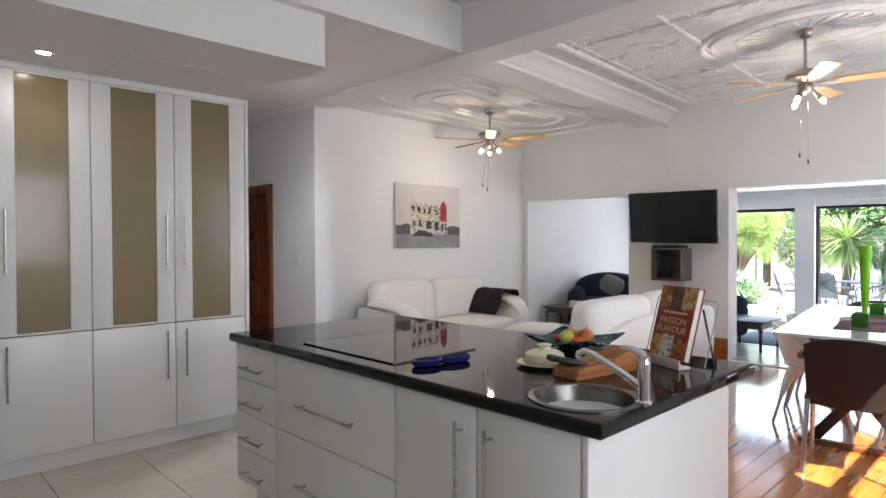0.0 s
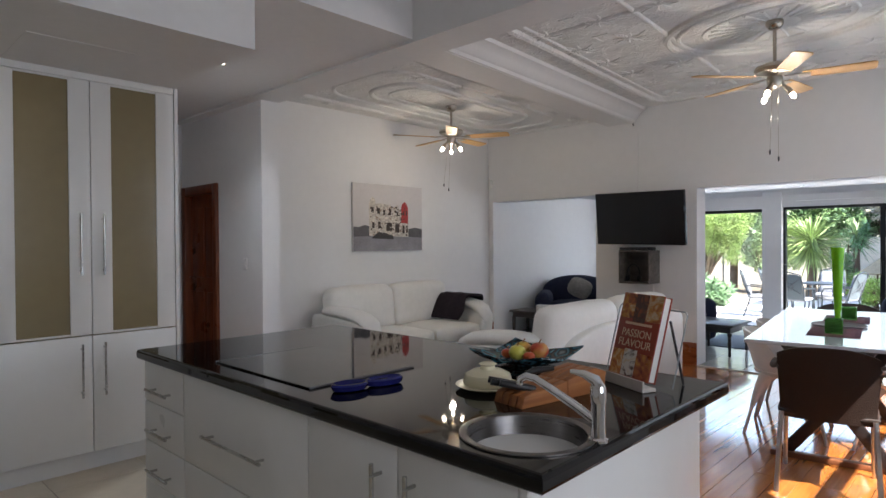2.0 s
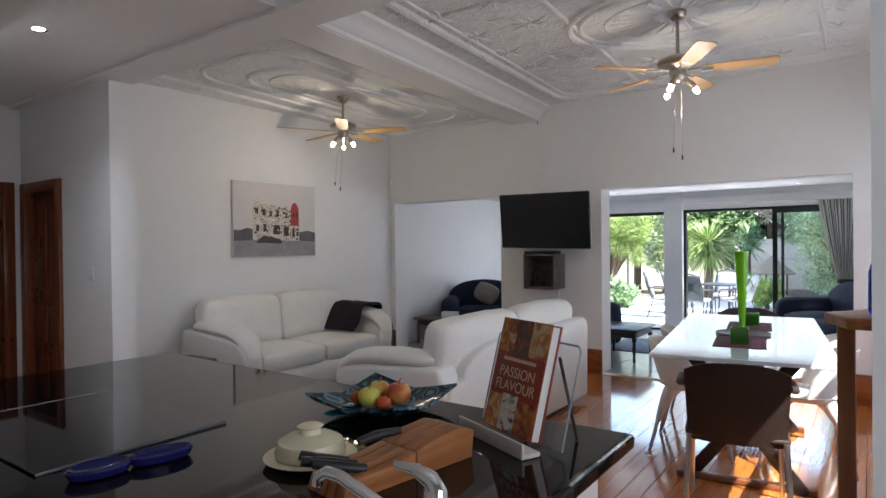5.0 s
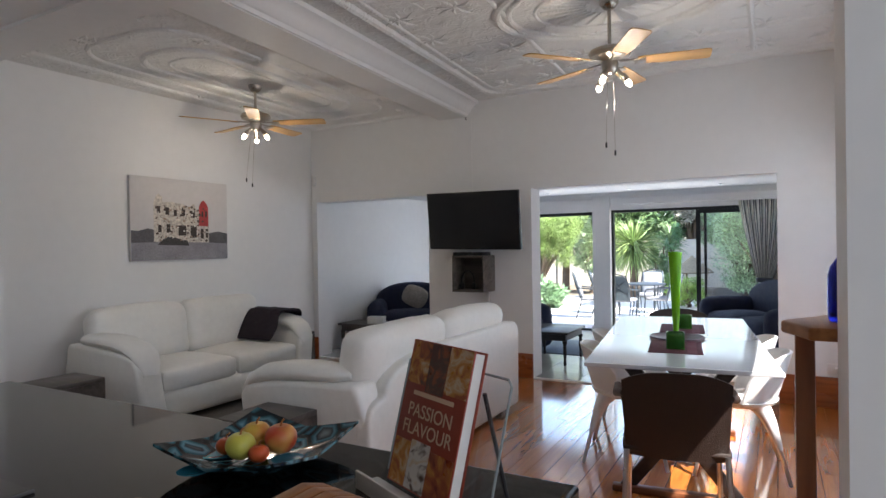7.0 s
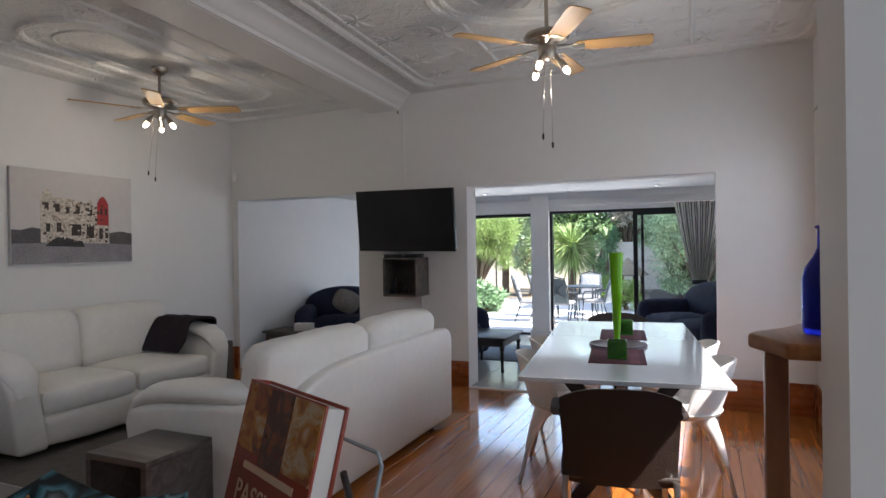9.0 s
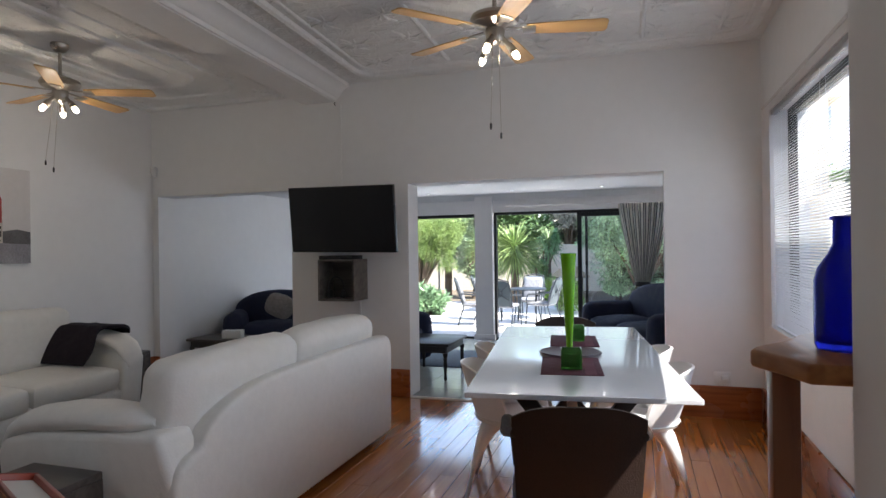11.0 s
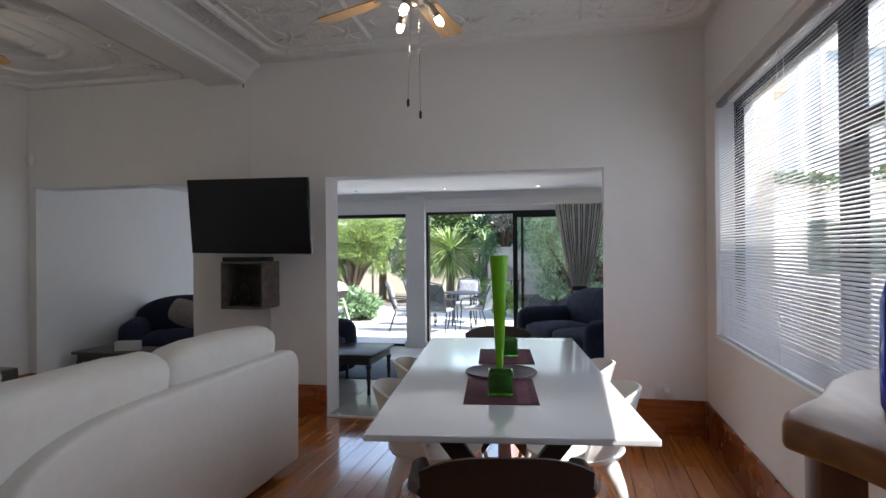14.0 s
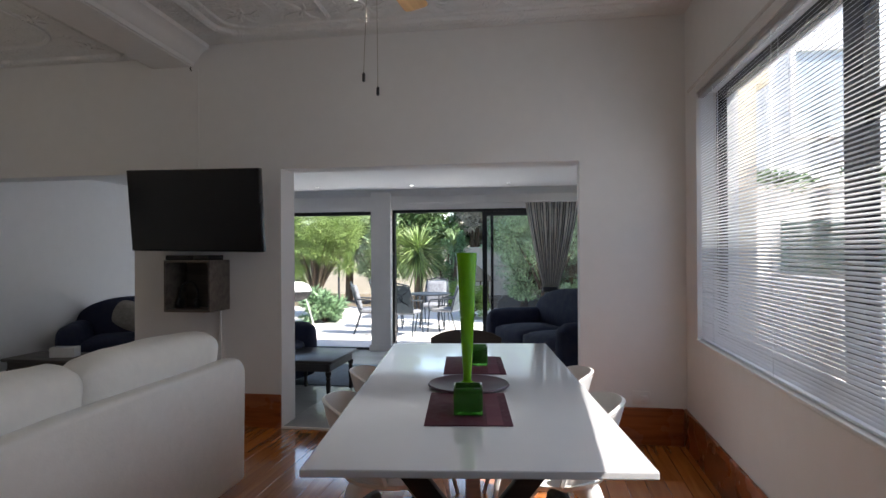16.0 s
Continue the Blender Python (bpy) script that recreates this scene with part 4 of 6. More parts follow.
words("PASSION", 0.035, pose(0.0, -0.0016, 0.128, 90, 0, 0), INK, bk)
words("FLAVOUR", 0.035, pose(0.0, -0.0016, 0.096, 90, 0, 0), INK, bk)
part("name_bar", bx(-0.062, 0.062, -0.0015, -0.0002, 0.166, 0.174), INK, bk)
st = thing("book_stand", "clear acrylic cookbook stand on the worktop", "book stand", Matrix.Translation((-0.61, 5.515, IZ)) @ pose(0, 0, 0, 0, 0, -25))
part("back_plate", moved(bx(-0.155, 0.155, 0.0325, 0.0365, 0.018, 0.25, 0.001), pose(0, 0, 0, -15, 0, 0)), GLASS, st)
part("edge_line", moved(tube([(-0.155, 0.034, 0.02), (-0.155, 0.034, 0.24), (-0.145, 0.034, 0.25), (0.145, 0.034, 0.25), (0.155, 0.034, 0.24), (0.155, 0.034, 0.02)], 0.0022, 8), pose(0, 0, 0, -15, 0, 0)), mat("acrylic_edge", (0.30, 0.34, 0.35), 0.1), st, "grey-green polished edge of clear acrylic")
part("ledge", join(bx(-0.13, 0.13, -0.045, 0.0, 0.001, 0.012, 0.003), bx(-0.13, 0.13, -0.05, -0.043, 0.001, 0.035, 0.002)), mat("stand_ledge", (0.55, 0.5, 0.45), 0.15, vary=0.05), st)
for sx in (-0.09, 0.09):
    part("strut", rod((sx, 0.09, 0.2), (sx, 0.14, 0.002), 0.004), BLACKFRAME, st)

# ---- hall doors ----


def panel_door(name, label, m, w, h):
    d = thing(name, label, "door", m, kind="structure")
    part("frame", join(bx(-w / 2, -w / 2 + 0.09, -0.03, 0.12, 0, h, 0.006), bx(w / 2 - 0.09, w / 2, -0.03, 0.12, 0, h, 0.006), bx(-w / 2 + 0.09, w / 2 - 0.09, -0.03, 0.12, h - 0.09, h, 0.006)), DOORWOOD, d)
    lf = part("leaf", bx(-w / 2 + 0.092, w / 2 - 0.092, 0.05, 0.09, 0.006, h - 0.092, 0.002), DOORWOOD, d)
    for x0, x1, z0, z1 in ((-0.22, -0.03, 0.2, 0.85), (0.03, 0.22, 0.2, 0.85), (-0.22, -0.03, 1.0, h - 0.22), (0.03, 0.22, 1.0, h - 0.22)):
        part("panel", bx(x0, x1, 0.038, 0.052, z0, z1, 0.01), DOORWOOD, lf)
    hd = part("handle", join(rod((-w / 2 + 0.14, 0.05, 1.0), (-w / 2 + 0.14, -0.005, 1.0), 0.009), rod((-w / 2 + 0.14, -0.002, 1.0), (-w / 2 + 0.26, -0.002, 1.0), 0.008)), STEEL, lf, "steel lever handle")


panel_door("door_hall", "dark brown timber door in a brown frame", place(-5.77, 6.502, 0.0425), 0.796, 1.942)
panel_door("door_bedroom", "dark brown timber door in a brown frame", place(-6.198, 6.03, 0.0425, 90), 0.816, 1.955)
sw = thing("light_switch", "white light switch on the wall end", "switch", place(-4.85, 6.499, 1.2))
part("plate", bx(-0.035, 0.035, -0.008, 0, -0.055, 0.055, 0.003), WHITEPLASTIC, sw)
part("rocker", bx(-0.012, 0.012, -0.013, -0.008, -0.02, 0.02, 0.002), WHITEPLASTIC, sw)

# ---- ceiling lamps ----
GLOW = mat("lamp_glow", (1, 1, 1), 0.4, emit=((1.0, 0.93, 0.82), 9))
BULB = mat("bulb_glow", (1, 1, 1), 0.3, emit=((1.0, 0.86, 0.62), 9))


def downlight(x, y, z, power, label="small round recessed ceiling downlight"):
    d = thing("downlight", label, "downlight", place(x, y, z), "downlights")
    part("ring", lathe([(0.036, 0.001), (0.05, 0.0), (0.052, -0.004), (0.046, -0.008), (0.036, -0.004)], 24), CHROME, d)
    part("lens", lathe([(0.034, -0.001), (0.034, -0.004), (0.01, -0.005)], 20), GLOW, d)
    if power:
        lamp("downlight_beam", "SPOT", look((x, y, z - 0.02), (x, y, 0)), power, (0.86, 0.93, 1.0), radius=0.04, cone=radians(140))
    return d


downlight(-3.35, 4.11, 2.385, 0.3)
downlight(-3.84, 5.77, HALL_Z, 7.0, "bright recessed downlight by the bulkhead corner")
for x in (-3.1, -1.88, -0.68):
    downlight(x, 13.45, SUN_Z, 0).scale = (0.6, 0.6, 1)
vent = thing("ceiling_hatch", "square white hatch in the bulkhead underside", "hatch", place(-3.36, 4.71, 2.3845))
part("panel", bx(-0.29, 0.29, -0.26, 0.26, -0.0028, -0.0005), PAINT, vent)

BLADE = wood("blade_wood", (0.60, 0.36, 0.14), (0.44, 0.25, 0.09), 0.35, 0, 8, 0.05)


def ceiling_fan(x, y, zc, turn, r, bulb_turn, zm):
    f = thing("ceiling_fan", "brushed nickel ceiling fan, five timber blades, three lit bulbs", "ceiling fan", place(x, y, 0), "ceiling fans")
    part("canopy", moved(lathe([(0.045, zc + 0.0), (0.06, zc - 0.004), (0.06, zc - 0.03), (0.035, zc - 0.06), (0.014, zc - 0.068)], 24), Matrix()), NICKEL, f)
    part("downrod", rod((0, 0, zm + 0.02), (0, 0, zc - 0.06), 0.012), NICKEL, f)
    part("motor", lathe([(0.03, zm + 0.04), (0.07, zm + 0.035), (0.125, zm + 0.012), (0.134, zm - 0.008), (0.12, zm - 0.03), (0.07, zm - 0.045), (0.05, zm - 0.06)], 32), NICKEL, f)
    part("light_hub", lathe([(0.05, zm - 0.06), (0.055, zm - 0.075), (0.045, zm - 0.12), (0.03, zm - 0.14), (0.01, zm - 0.148)], 24), NICKEL, f)
    zb = zm - 0.062
    for k in range(5):
        a = turn + 72 * k
        m = pose(0, 0, zb, 0, 0, a)
        arm = part("blade_arm", join(moved(bx(0.06, 0.17, -0.014, 0.014, -0.004, 0.004, 0.002), Matrix()), moved(bx(0.15, 0.22, -0.035, 0.035, -0.012, -0.007, 0.003), pose(0, 0, 0, -10, 0, 0))), NICKEL, f)
        arm.matrix_basis = m
        out = [(0.17, -0.045), (0.3, -0.055), (r - 0.03, -0.062), (r - 0.008, -0.055), (r, -0.035), (r, 0.035), (r - 0.008, 0.055), (r - 0.03, 0.062), (0.3, 0.055), (0.17, 0.045)]
        b = part("blade", moved(prism(out, "z", -0.007, 0.0, 0.0015, 1), pose(0, 0, 0, -10, 0, 0)), BLADE, f, "pale timber fan blade")
        b.matrix_basis = m
    for k in range(3):
        a = radians(bulb_turn + 120 * k)
        c, s = math.cos(a), math.sin(a)
        z0 = zm - 0.1
        sk = part("lamp_socket", join(rod((0.03 * c, 0.03 * s, z0), (0.075 * c, 0.075 * s, z0 - 0.045), 0.014), rod((0.075 * c, 0.075 * s, z0 - 0.045), (0.105 * c, 0.105 * s, z0 - 0.085), 0.02, 0.024)), NICKEL, f)
        q = Vector((0.72 * c, 0.72 * s, -1)).to_track_quat("Z", "Y").to_matrix().to_4x4()
        part("bulb", moved(lathe([(0.011, 0), (0.017, 0.014), (0.018, 0.03), (0.011, 0.046), (0.003, 0.052)], 16), Matrix.Translation((0.1 * c, 0.1 * s, z0 - 0.08)) @ q), BULB, f, "glowing glass bulb")
    lamp("fan_lamp", "POINT", Matrix.Translation((x, y, 2.27)), 1.7, (1.0, 0.86, 0.66), radius=0.03)
    for dx, dy, zl in ((0.0, -0.12, 2.02), (0.05, -0.1, 1.97)):
        ch = part("pull_chain", rod((dx, dy, zl), (dx * 0.6, dy * 0.4, zm - 0.1), 0.0014, seg=6), NICKEL, f)
        part("chain_pull", moved(lathe([(0.002, 0.0), (0.006, -0.006), (0.006, -0.03), (0.003, -0.036)], 10), Matrix.Translation((dx, dy, zl))), BLACKFRAME, ch)


ceiling_fan(-4.15, 8.55, LIV_Z, 25, 0.64, 133, 2.59)
ceiling_fan(-0.96, 8.5, DIN_Z, 12, 0.6, 20, 2.61)

# ---- television wall ----
tv = thing("television", "flat black television tilted forward on a wall bracket", "television", Matrix.Translation((-2.795, 10.2, 1.643)) @ pose(0, 0, 0, 7, 0, 0) @ pose(0, 0, 0, 0, 0.6, -2.6))
part("casing", bx(-0.535, 0.535, -0.012, 0.04, -0.3, 0.3, 0.006), TVBLACK, tv)
part("screen", bx(-0.524, 0.524, -0.0145, -0.0118, -0.285, 0.29), SCREEN, tv)
part("bracket", join(bx(-0.12, 0.12, 0.042, 0.06, -0.15, 0.15), bx(-0.03, 0.03, 0.06, 0.24, -0.05, 0.05)), BLACKFRAME, tv)
cr = thing("wooden_crate_shelf", "weathered grey timber crate shelf fixed to the wall", "shelf", place(-2.855, YT - 0.002, 0.9))
CW, CD, CH = 0.37, 0.28, 0.38
part("panel", bx(-CW / 2, -CW / 2 + 0.016, -CD, 0, 0, CH, 0.002), GREYWOOD, cr)
part("panel", bx(CW / 2 - 0.016, CW / 2, -CD, 0, 0, CH, 0.002), GREYWOOD, cr)
part("panel", bx(-CW / 2 + 0.016, CW / 2 - 0.016, -CD, 0, 0, 0.016, 0.002), GREYWOOD, cr)
part("panel", bx(-CW / 2 + 0.016, CW / 2 - 0.016, -CD, 0, CH - 0.016, CH, 0.002), GREYWOOD, cr)
part("back", bx(-CW / 2 + 0.016, CW / 2 - 0.016, -0.012, 0, 0.016, CH - 0.016), GREYWOOD, cr)
hp = thing("headphones", "black over-ear headphones leaning in the crate", "headphones", place(-2.92, YT - 0.15, 0.917))
part("headband", tube([(0.075 * math.cos(radians(a)), 0.0, 0.1 + 0.1 * math.sin(radians(a))) for a in range(-20, 201, 20)], 0.008, 8), BLACKFRAME, hp)
for s in (-1, 1):
    part("ear_cup", moved(lathe([(0.02, -0.015), (0.036, -0.012), (0.038, 0.008), (0.028, 0.016)], 18), pose(s * 0.07, 0, 0.04, 0, 90 * s, 0)), BLACKFRAME, hp)
dec = thing("media_box", "flat black media player lying on the crate", "media player", place(-2.87, YT - 0.15, 1.2805))
part("case", bx(-0.17, 0.17, -0.11, 0.11, 0, 0.036, 0.004), TVBLACK, dec)
so = thing("wall_trunking", "white cable trunking under the crate", "trunking", place(-2.75, YT - 0.001, 0))
part("cover", bx(-0.012, 0.012, -0.012, 0, 0.26, 0.899, 0.002), PAINT, so)
cab_t = thing("cable_trunking", "thin white trunking above the television", "trunking", place(-2.93, YT - 0.001, 0))
part("cover", bx(-0.008, 0.008, -0.008, 0, 1.97, 2.76, 0.002), PAINT, cab_t)
al = thing("alarm_sensor", "small white motion sensor high in the corner", "sensor", place(XL + 0.06, YT - 0.03, 2.23))
part("shell", lathe([(0.02, -0.06), (0.03, -0.04), (0.032, 0.03), (0.024, 0.05)], 16), WHITEPLASTIC, al)
part("wire", rod((-0.05, 0.025, -1.9), (-0.05, 0.025, 0.0), 0.003, seg=6), WHITEPLASTIC, al)
pl = thing("wall_socket", "white wall socket with a plug above the skirting", "socket", place(0.38, YT - 0.001, 0.32))
part("plate", bx(-0.06, 0.06, -0.008, 0, -0.045, 0.045, 0.003), WHITEPLASTIC, pl)
part("plug", join(bx(-0.01, 0.04, -0.05, -0.008, -0.02, 0.02, 0.008)), WHITEPLASTIC, pl)

# picture of a ruined house on canvas
art = thing("canvas_picture", "unframed canvas print of a ruined house with a red tower", "picture", pose(XL, 8.545, 1.29, 0, 0, 90))
AW, AH = 1.10, 0.79
part("canvas", bx(-AW / 2, AW / 2, -0.032, -0.002, 0, AH, 0.003), mat("print_sky", (0.62, 0.59, 0.585), 0.8, vary=0.05, scale=3, bump=0.2, bump_scale=300), art)


def ink(name, col, poly, lift, vary=0.25, scale=14):
    part(name, prism([(x - AW / 2, z) for x, z in poly], "y", -0.0325 - lift, -0.0315), mat(name + "_ink", col, 0.8, vary=vary, scale=scale), art)


ink("print_ground", (0.27, 0.26, 0.285), [(0.004, 0.004), (1.096, 0.004), (1.096, 0.17), (0.85, 0.185), (0.4, 0.19), (0.004, 0.18)], 0.0003, 0.3, 9)
ink("print_hill", (0.11, 0.105, 0.115), [(0.004, 0.17), (0.25, 0.175), (0.25, 0.29), (0.17, 0.305), (0.08, 0.28), (0.004, 0.285)], 0.0005, 0.4)
ink("print_hill", (0.12, 0.115, 0.12), [(0.85, 0.17), (1.096, 0.16), (1.096, 0.265), (0.98, 0.285), (0.85, 0.265)], 0.0005, 0.4)
ink("print_house", (0.56, 0.51, 0.45), [(0.235, 0.18), (0.86, 0.17), (0.86, 0.47), (0.72, 0.5), (0.68, 0.56), (0.62, 0.52), (0.56, 0.55), (0.42, 0.565), (0.33, 0.56), (0.325, 0.61), (0.29, 0.64), (0.26, 0.61), (0.235, 0.55)], 0.0008, 0.7, 34)
ink("print_tower", (0.42, 0.055, 0.055), [(0.74, 0.34), (0.855, 0.335), (0.855, 0.53), (0.83, 0.575), (0.8, 0.6), (0.765, 0.575), (0.745, 0.53)], 0.0011, 0.25)
ink("print_rubble", (0.06, 0.055, 0.055), [(0.27, 0.15), (0.62, 0.14), (0.6, 0.19), (0.5, 0.21), (0.4, 0.235), (0.33, 0.2)], 0.0013, 0.5)
for i, (x, z, w, h) in enumerate(((0.27, 0.45, 0.035, 0.07), (0.36, 0.44, 0.04, 0.07), (0.45, 0.43, 0.035, 0.06), (0.54, 0.43, 0.04, 0.07), (0.65, 0.42, 0.045, 0.07), (0.5, 0.24, 0.09, 0.1), (0.64, 0.22, 0.07, 0.12), (0.37, 0.27, 0.04, 0.08), (0.28, 0.27, 0.035, 0.07), (0.76, 0.21, 0.035, 0.1), (0.82, 0.22, 0.03, 0.09), (0.775, 0.43, 0.02, 0.06), (0.82, 0.43, 0.02, 0.06))):
    ink("print_opening", (0.06, 0.045, 0.04), [(x, z), (x + w, z), (x + w, z + h), (x, z + h)], 0.0015, 0.4)

rp = random.Random(23)
for nm, col, n in (("print_decay", (0.09, 0.065, 0.055), 70), ("print_patch", (0.34, 0.25, 0.2), 50), ("print_plaster", (0.66, 0.63, 0.58), 45)):
    bits = []
    for _ in range(n):
        x, z, r = rp.uniform(0.25, 0.84), rp.uniform(0.19, 0.53), rp.uniform(0.006, 0.018)
        if nm != "print_decay" and x > 0.73 and z > 0.33:
            continue
        bits.append(prism([(x - AW / 2 + r * rp.uniform(0.5, 1.3) * math.cos(a), z + r * rp.uniform(0.4, 1.2) * math.sin(a)) for a in (0, 1.2, 2.5, 3.8, 5.0)], "y", -0.0325 - 0.0017 - rp.random() * 0.0003, -0.0316))
    tagged(part(nm, join(*bits), mat(nm + "_ink", col, 0.8, vary=0.3, scale=30), art), kind="stuff")

# ---- white leather sofas ----


def sofa(m, w, label, near=1):
    """Two-seat leather sofa; its front looks to -y, its base is at the floor."""
    s = thing("leather_sofa", label, "sofa", m, "white leather sofas")
    D = 0.96
    aw = 0.24
    iw = w - 2 * aw
    part("base", bx(-w / 2 + 0.1, w / 2 - 0.1, -D / 2 + 0.03, D / 2 - 0.05, 0.07, 0.30, 0.03, 3), LEATHER, s)
    part("front_rail", cushion(-iw / 2 - 0.02, iw / 2 + 0.02, -D / 2 - 0.01, -D / 2 + 0.10, 0.06, 0.27, 0.012, 0.04, 0.004, 3), LEATHER, s)
    for k in (-1, 1):
        part("foot", lathe([(0.02, 0.0), (0.026, 0.075)], 12), BLACKWOOD, s).matrix_basis = place(k * (w / 2 - 0.16), -D / 2 + 0.12)
        part("foot", lathe([(0.02, 0.0), (0.026, 0.075)], 12), BLACKWOOD, s).matrix_basis = place(k * (w / 2 - 0.16), D / 2 - 0.12)
        x0, x1 = sorted((k * 0.005, k * iw / 2))
        part("seat_cushion", cushion(x0, x1, -D / 2 + 0.0, 0.2, 0.26, 0.45, 0.022, 0.055, 0.006, k * 3), LEATHER, s)
        bc = part("back_cushion", cushion(x0 - 0.13 * (k < 0) - 0.004 * (k > 0), x1 + 0.13 * (k > 0) + 0.004 * (k < 0), -0.115, 0.115, -0.02, 0.49, 0.016, 0.095, 0.010, 7 + k, 12), LEATHER, s)
        bc.matrix_basis = pose(0, 0.235, 0.42, -8, 0, 0)
        # arm: flared outer wall, rolled pad sloping to the front
        side = [(-D / 2 - 0.02, 0.05), (D / 2 - 0.04, 0.05), (D / 2 - 0.02, 0.45), (D / 2 - 0.08, 0.64), (0.15, 0.635), (-0.25, 0.605), (-D / 2 + 0.04, 0.575), (-D / 2 - 0.01, 0.50)]
        ox = k * (w / 2)
        bm = prism(side, "x", min(ox, ox - k * (aw - 0.03)), max(ox, ox - k * (aw - 0.03)), 0.035, 3)
        for v in bm.verts:
            lean = min(1.0, max(0.0, (v.co.z - 0.05) / 0.6))
            v.co.x -= k * 0.07 * (1 - lean) ** 1.5
        part("arm", bm, LEATHER, s)
        pp = [(0.31, 0.665), (0.24, 0.67), (0.0, 0.668), (-0.18, 0.658), (-0.32, 0.635), (-0.41, 0.59), (-0.465, 0.52), (-0.485, 0.43)]
        bm = tube([(0, y, z) for y, z in pp], [0.02, 0.052, 0.06, 0.06, 0.058, 0.055, 0.048, 0.03], 18)
        for v in bm.verts:
            v.co.x *= 2.15
            v.co += noise.noise_vector(v.co * 8 + Vector((k * 5, 0, 0))) * 0.006
        p = part("arm_pad", bm, LEATHER, s)
        p.matrix_basis = place(k * (w / 2 - aw / 2 - 0.005), 0.0, 0.0)
    top = [(-w / 2 + 0.02, 0.44), (-w / 2 + 0.045, 0.50), (-w / 2 + 0.11, 0.535)]
    for t in range(9):
        a = radians(180 - 90 * t / 8)
        top.append((-w / 2 + 0.80 + 0.62 * math.cos(a), 0.545 + 0.205 * math.sin(a)))
    for t in range(9):
        a = radians(90 - 90 * t / 8)
        top.append((w / 2 - 0.12 + 0.12 * math.cos(a), 0.64 + 0.11 * math.sin(a)))
    if near < 0:
        top = [(-x, z) for x, z in top][::-1]
    part("back_panel", prism([(-w / 2 + 0.02, 0.05)] + top + [(w / 2 - 0.02, 0.05)], "y", D / 2 - 0.10, D / 2, 0.025, 3), LEATHER, s)
    return s


sofa(place(-4.70, 8.37, 0, 90), 1.98, "white leather two-seat sofa against the wall", 1)
sofa(place(-2.44, 8.285, 0, -90), 2.18, "white leather sofa with its back to the dining table", -1)
# throw over the arm
th = thing("throw_blanket", "dark plum knitted throw draped over the sofa arm", "blanket", place(-4.66, 9.26, 0))
bm = bmesh.new()
nx, ny = 22, 14
pathp = []
for j in range(ny + 1):
    q = j / ny
    if q < 0.55:
        a = q / 0.55
        pathp.append((-0.36 + 0.24 * a, 0.47 + 0.265 * math.sin(a * 1.57)))
    else:
        a = (q - 0.55) / 0.45
        pathp.append((-0.12 + 0.25 * min(1, a * 1.25), 0.735 - 0.15 * max(0, a - 0.45) ** 1.2))
grid = []
for i in range(nx + 1):
    u = i / nx
    row = []
    for j, (yy, zz) in enumerate(pathp):
        wob = noise.noise(Vector((u * 4, j * 0.35, 1.0))) * 0.02
        row.append(bm.verts.new((-0.28 + 0.56 * u + 0.03 * math.sin(j * 0.8), yy + wob, zz + 0.012 + abs(wob) * 0.7)))
    grid.append(row)
for i in range(nx):
    for j in range(ny):
        bm.faces.new((grid[i][j], grid[i + 1][j], grid[i + 1][j + 1], grid[i][j + 1]))
ret = bmesh.ops.extrude_face_region(bm, geom=list(bm.faces))
for v in [g for g in ret["geom"] if isinstance(g, bmesh.types.BMVert)]:
    v.co.z += 0.02
part("cloth", bm, THROW, th)


def cube_table(x, y, turn, label):
    c = thing("cube_side_table", label, "side table", place(x, y, 0.012, turn), "dark cube tables")
    a, t = 0.185, 0.03
    H = 0.485
    part("top", bx(-a, a, -a, a, H - t, H, 0.004), DARKWOOD, c)
    part("base", bx(-a, a, -a, a, 0, t, 0.004), DARKWOOD, c)
    part("side", bx(-a, -a + t, -a, a, t, H - t), DARKWOOD, c)
    part("side", bx(a - t, a, -a, a, t, H - t), DARKWOOD, c)


cube_table(-4.4, 6.97, 0, "dark stained cube table beside the sofa")
cube_table(-2.46, 6.98, 0, "dark stained open cube table beside the sofa arm")
e = thing("end_table", "dark stained block table in the corner", "side table", place(-4.85, 9.66, 0))
part("top", bx(-0.2, 0.2, -0.2, 0.2, 0.41, 0.44, 0.004), DARKWOOD, e)
for sx in (-1, 1):
    part("side", bx(sx * 0.185 - 0.015, sx * 0.185 + 0.015, -0.2, 0.2, 0, 0.41), DARKWOOD, e)
rug = thing("rug", "shaggy grey-brown rug on the timber floor", "rug", place(-3.6, 8.2, 0.0))
bm = bmesh.new()
bmesh.ops.create_grid(bm, x_segments=70, y_segments=110, size=0.5)
for v in bm.verts:
    v.co.x *= 1.9
    v.co.y *= 3.1
    v.co.z = 0.006 + 0.006 * noise.noise(v.co * 22) + 0.004 * noise.noise(v.co * 60)
ret = bmesh.ops.extrude_face_region(bm, geom=[f for f in bm.faces])
for v in [g for g in ret["geom"] if isinstance(g, bmesh.types.BMVert)]:
    v.co.z += 0.006
part("rug_surface", bm, RUG, rug)

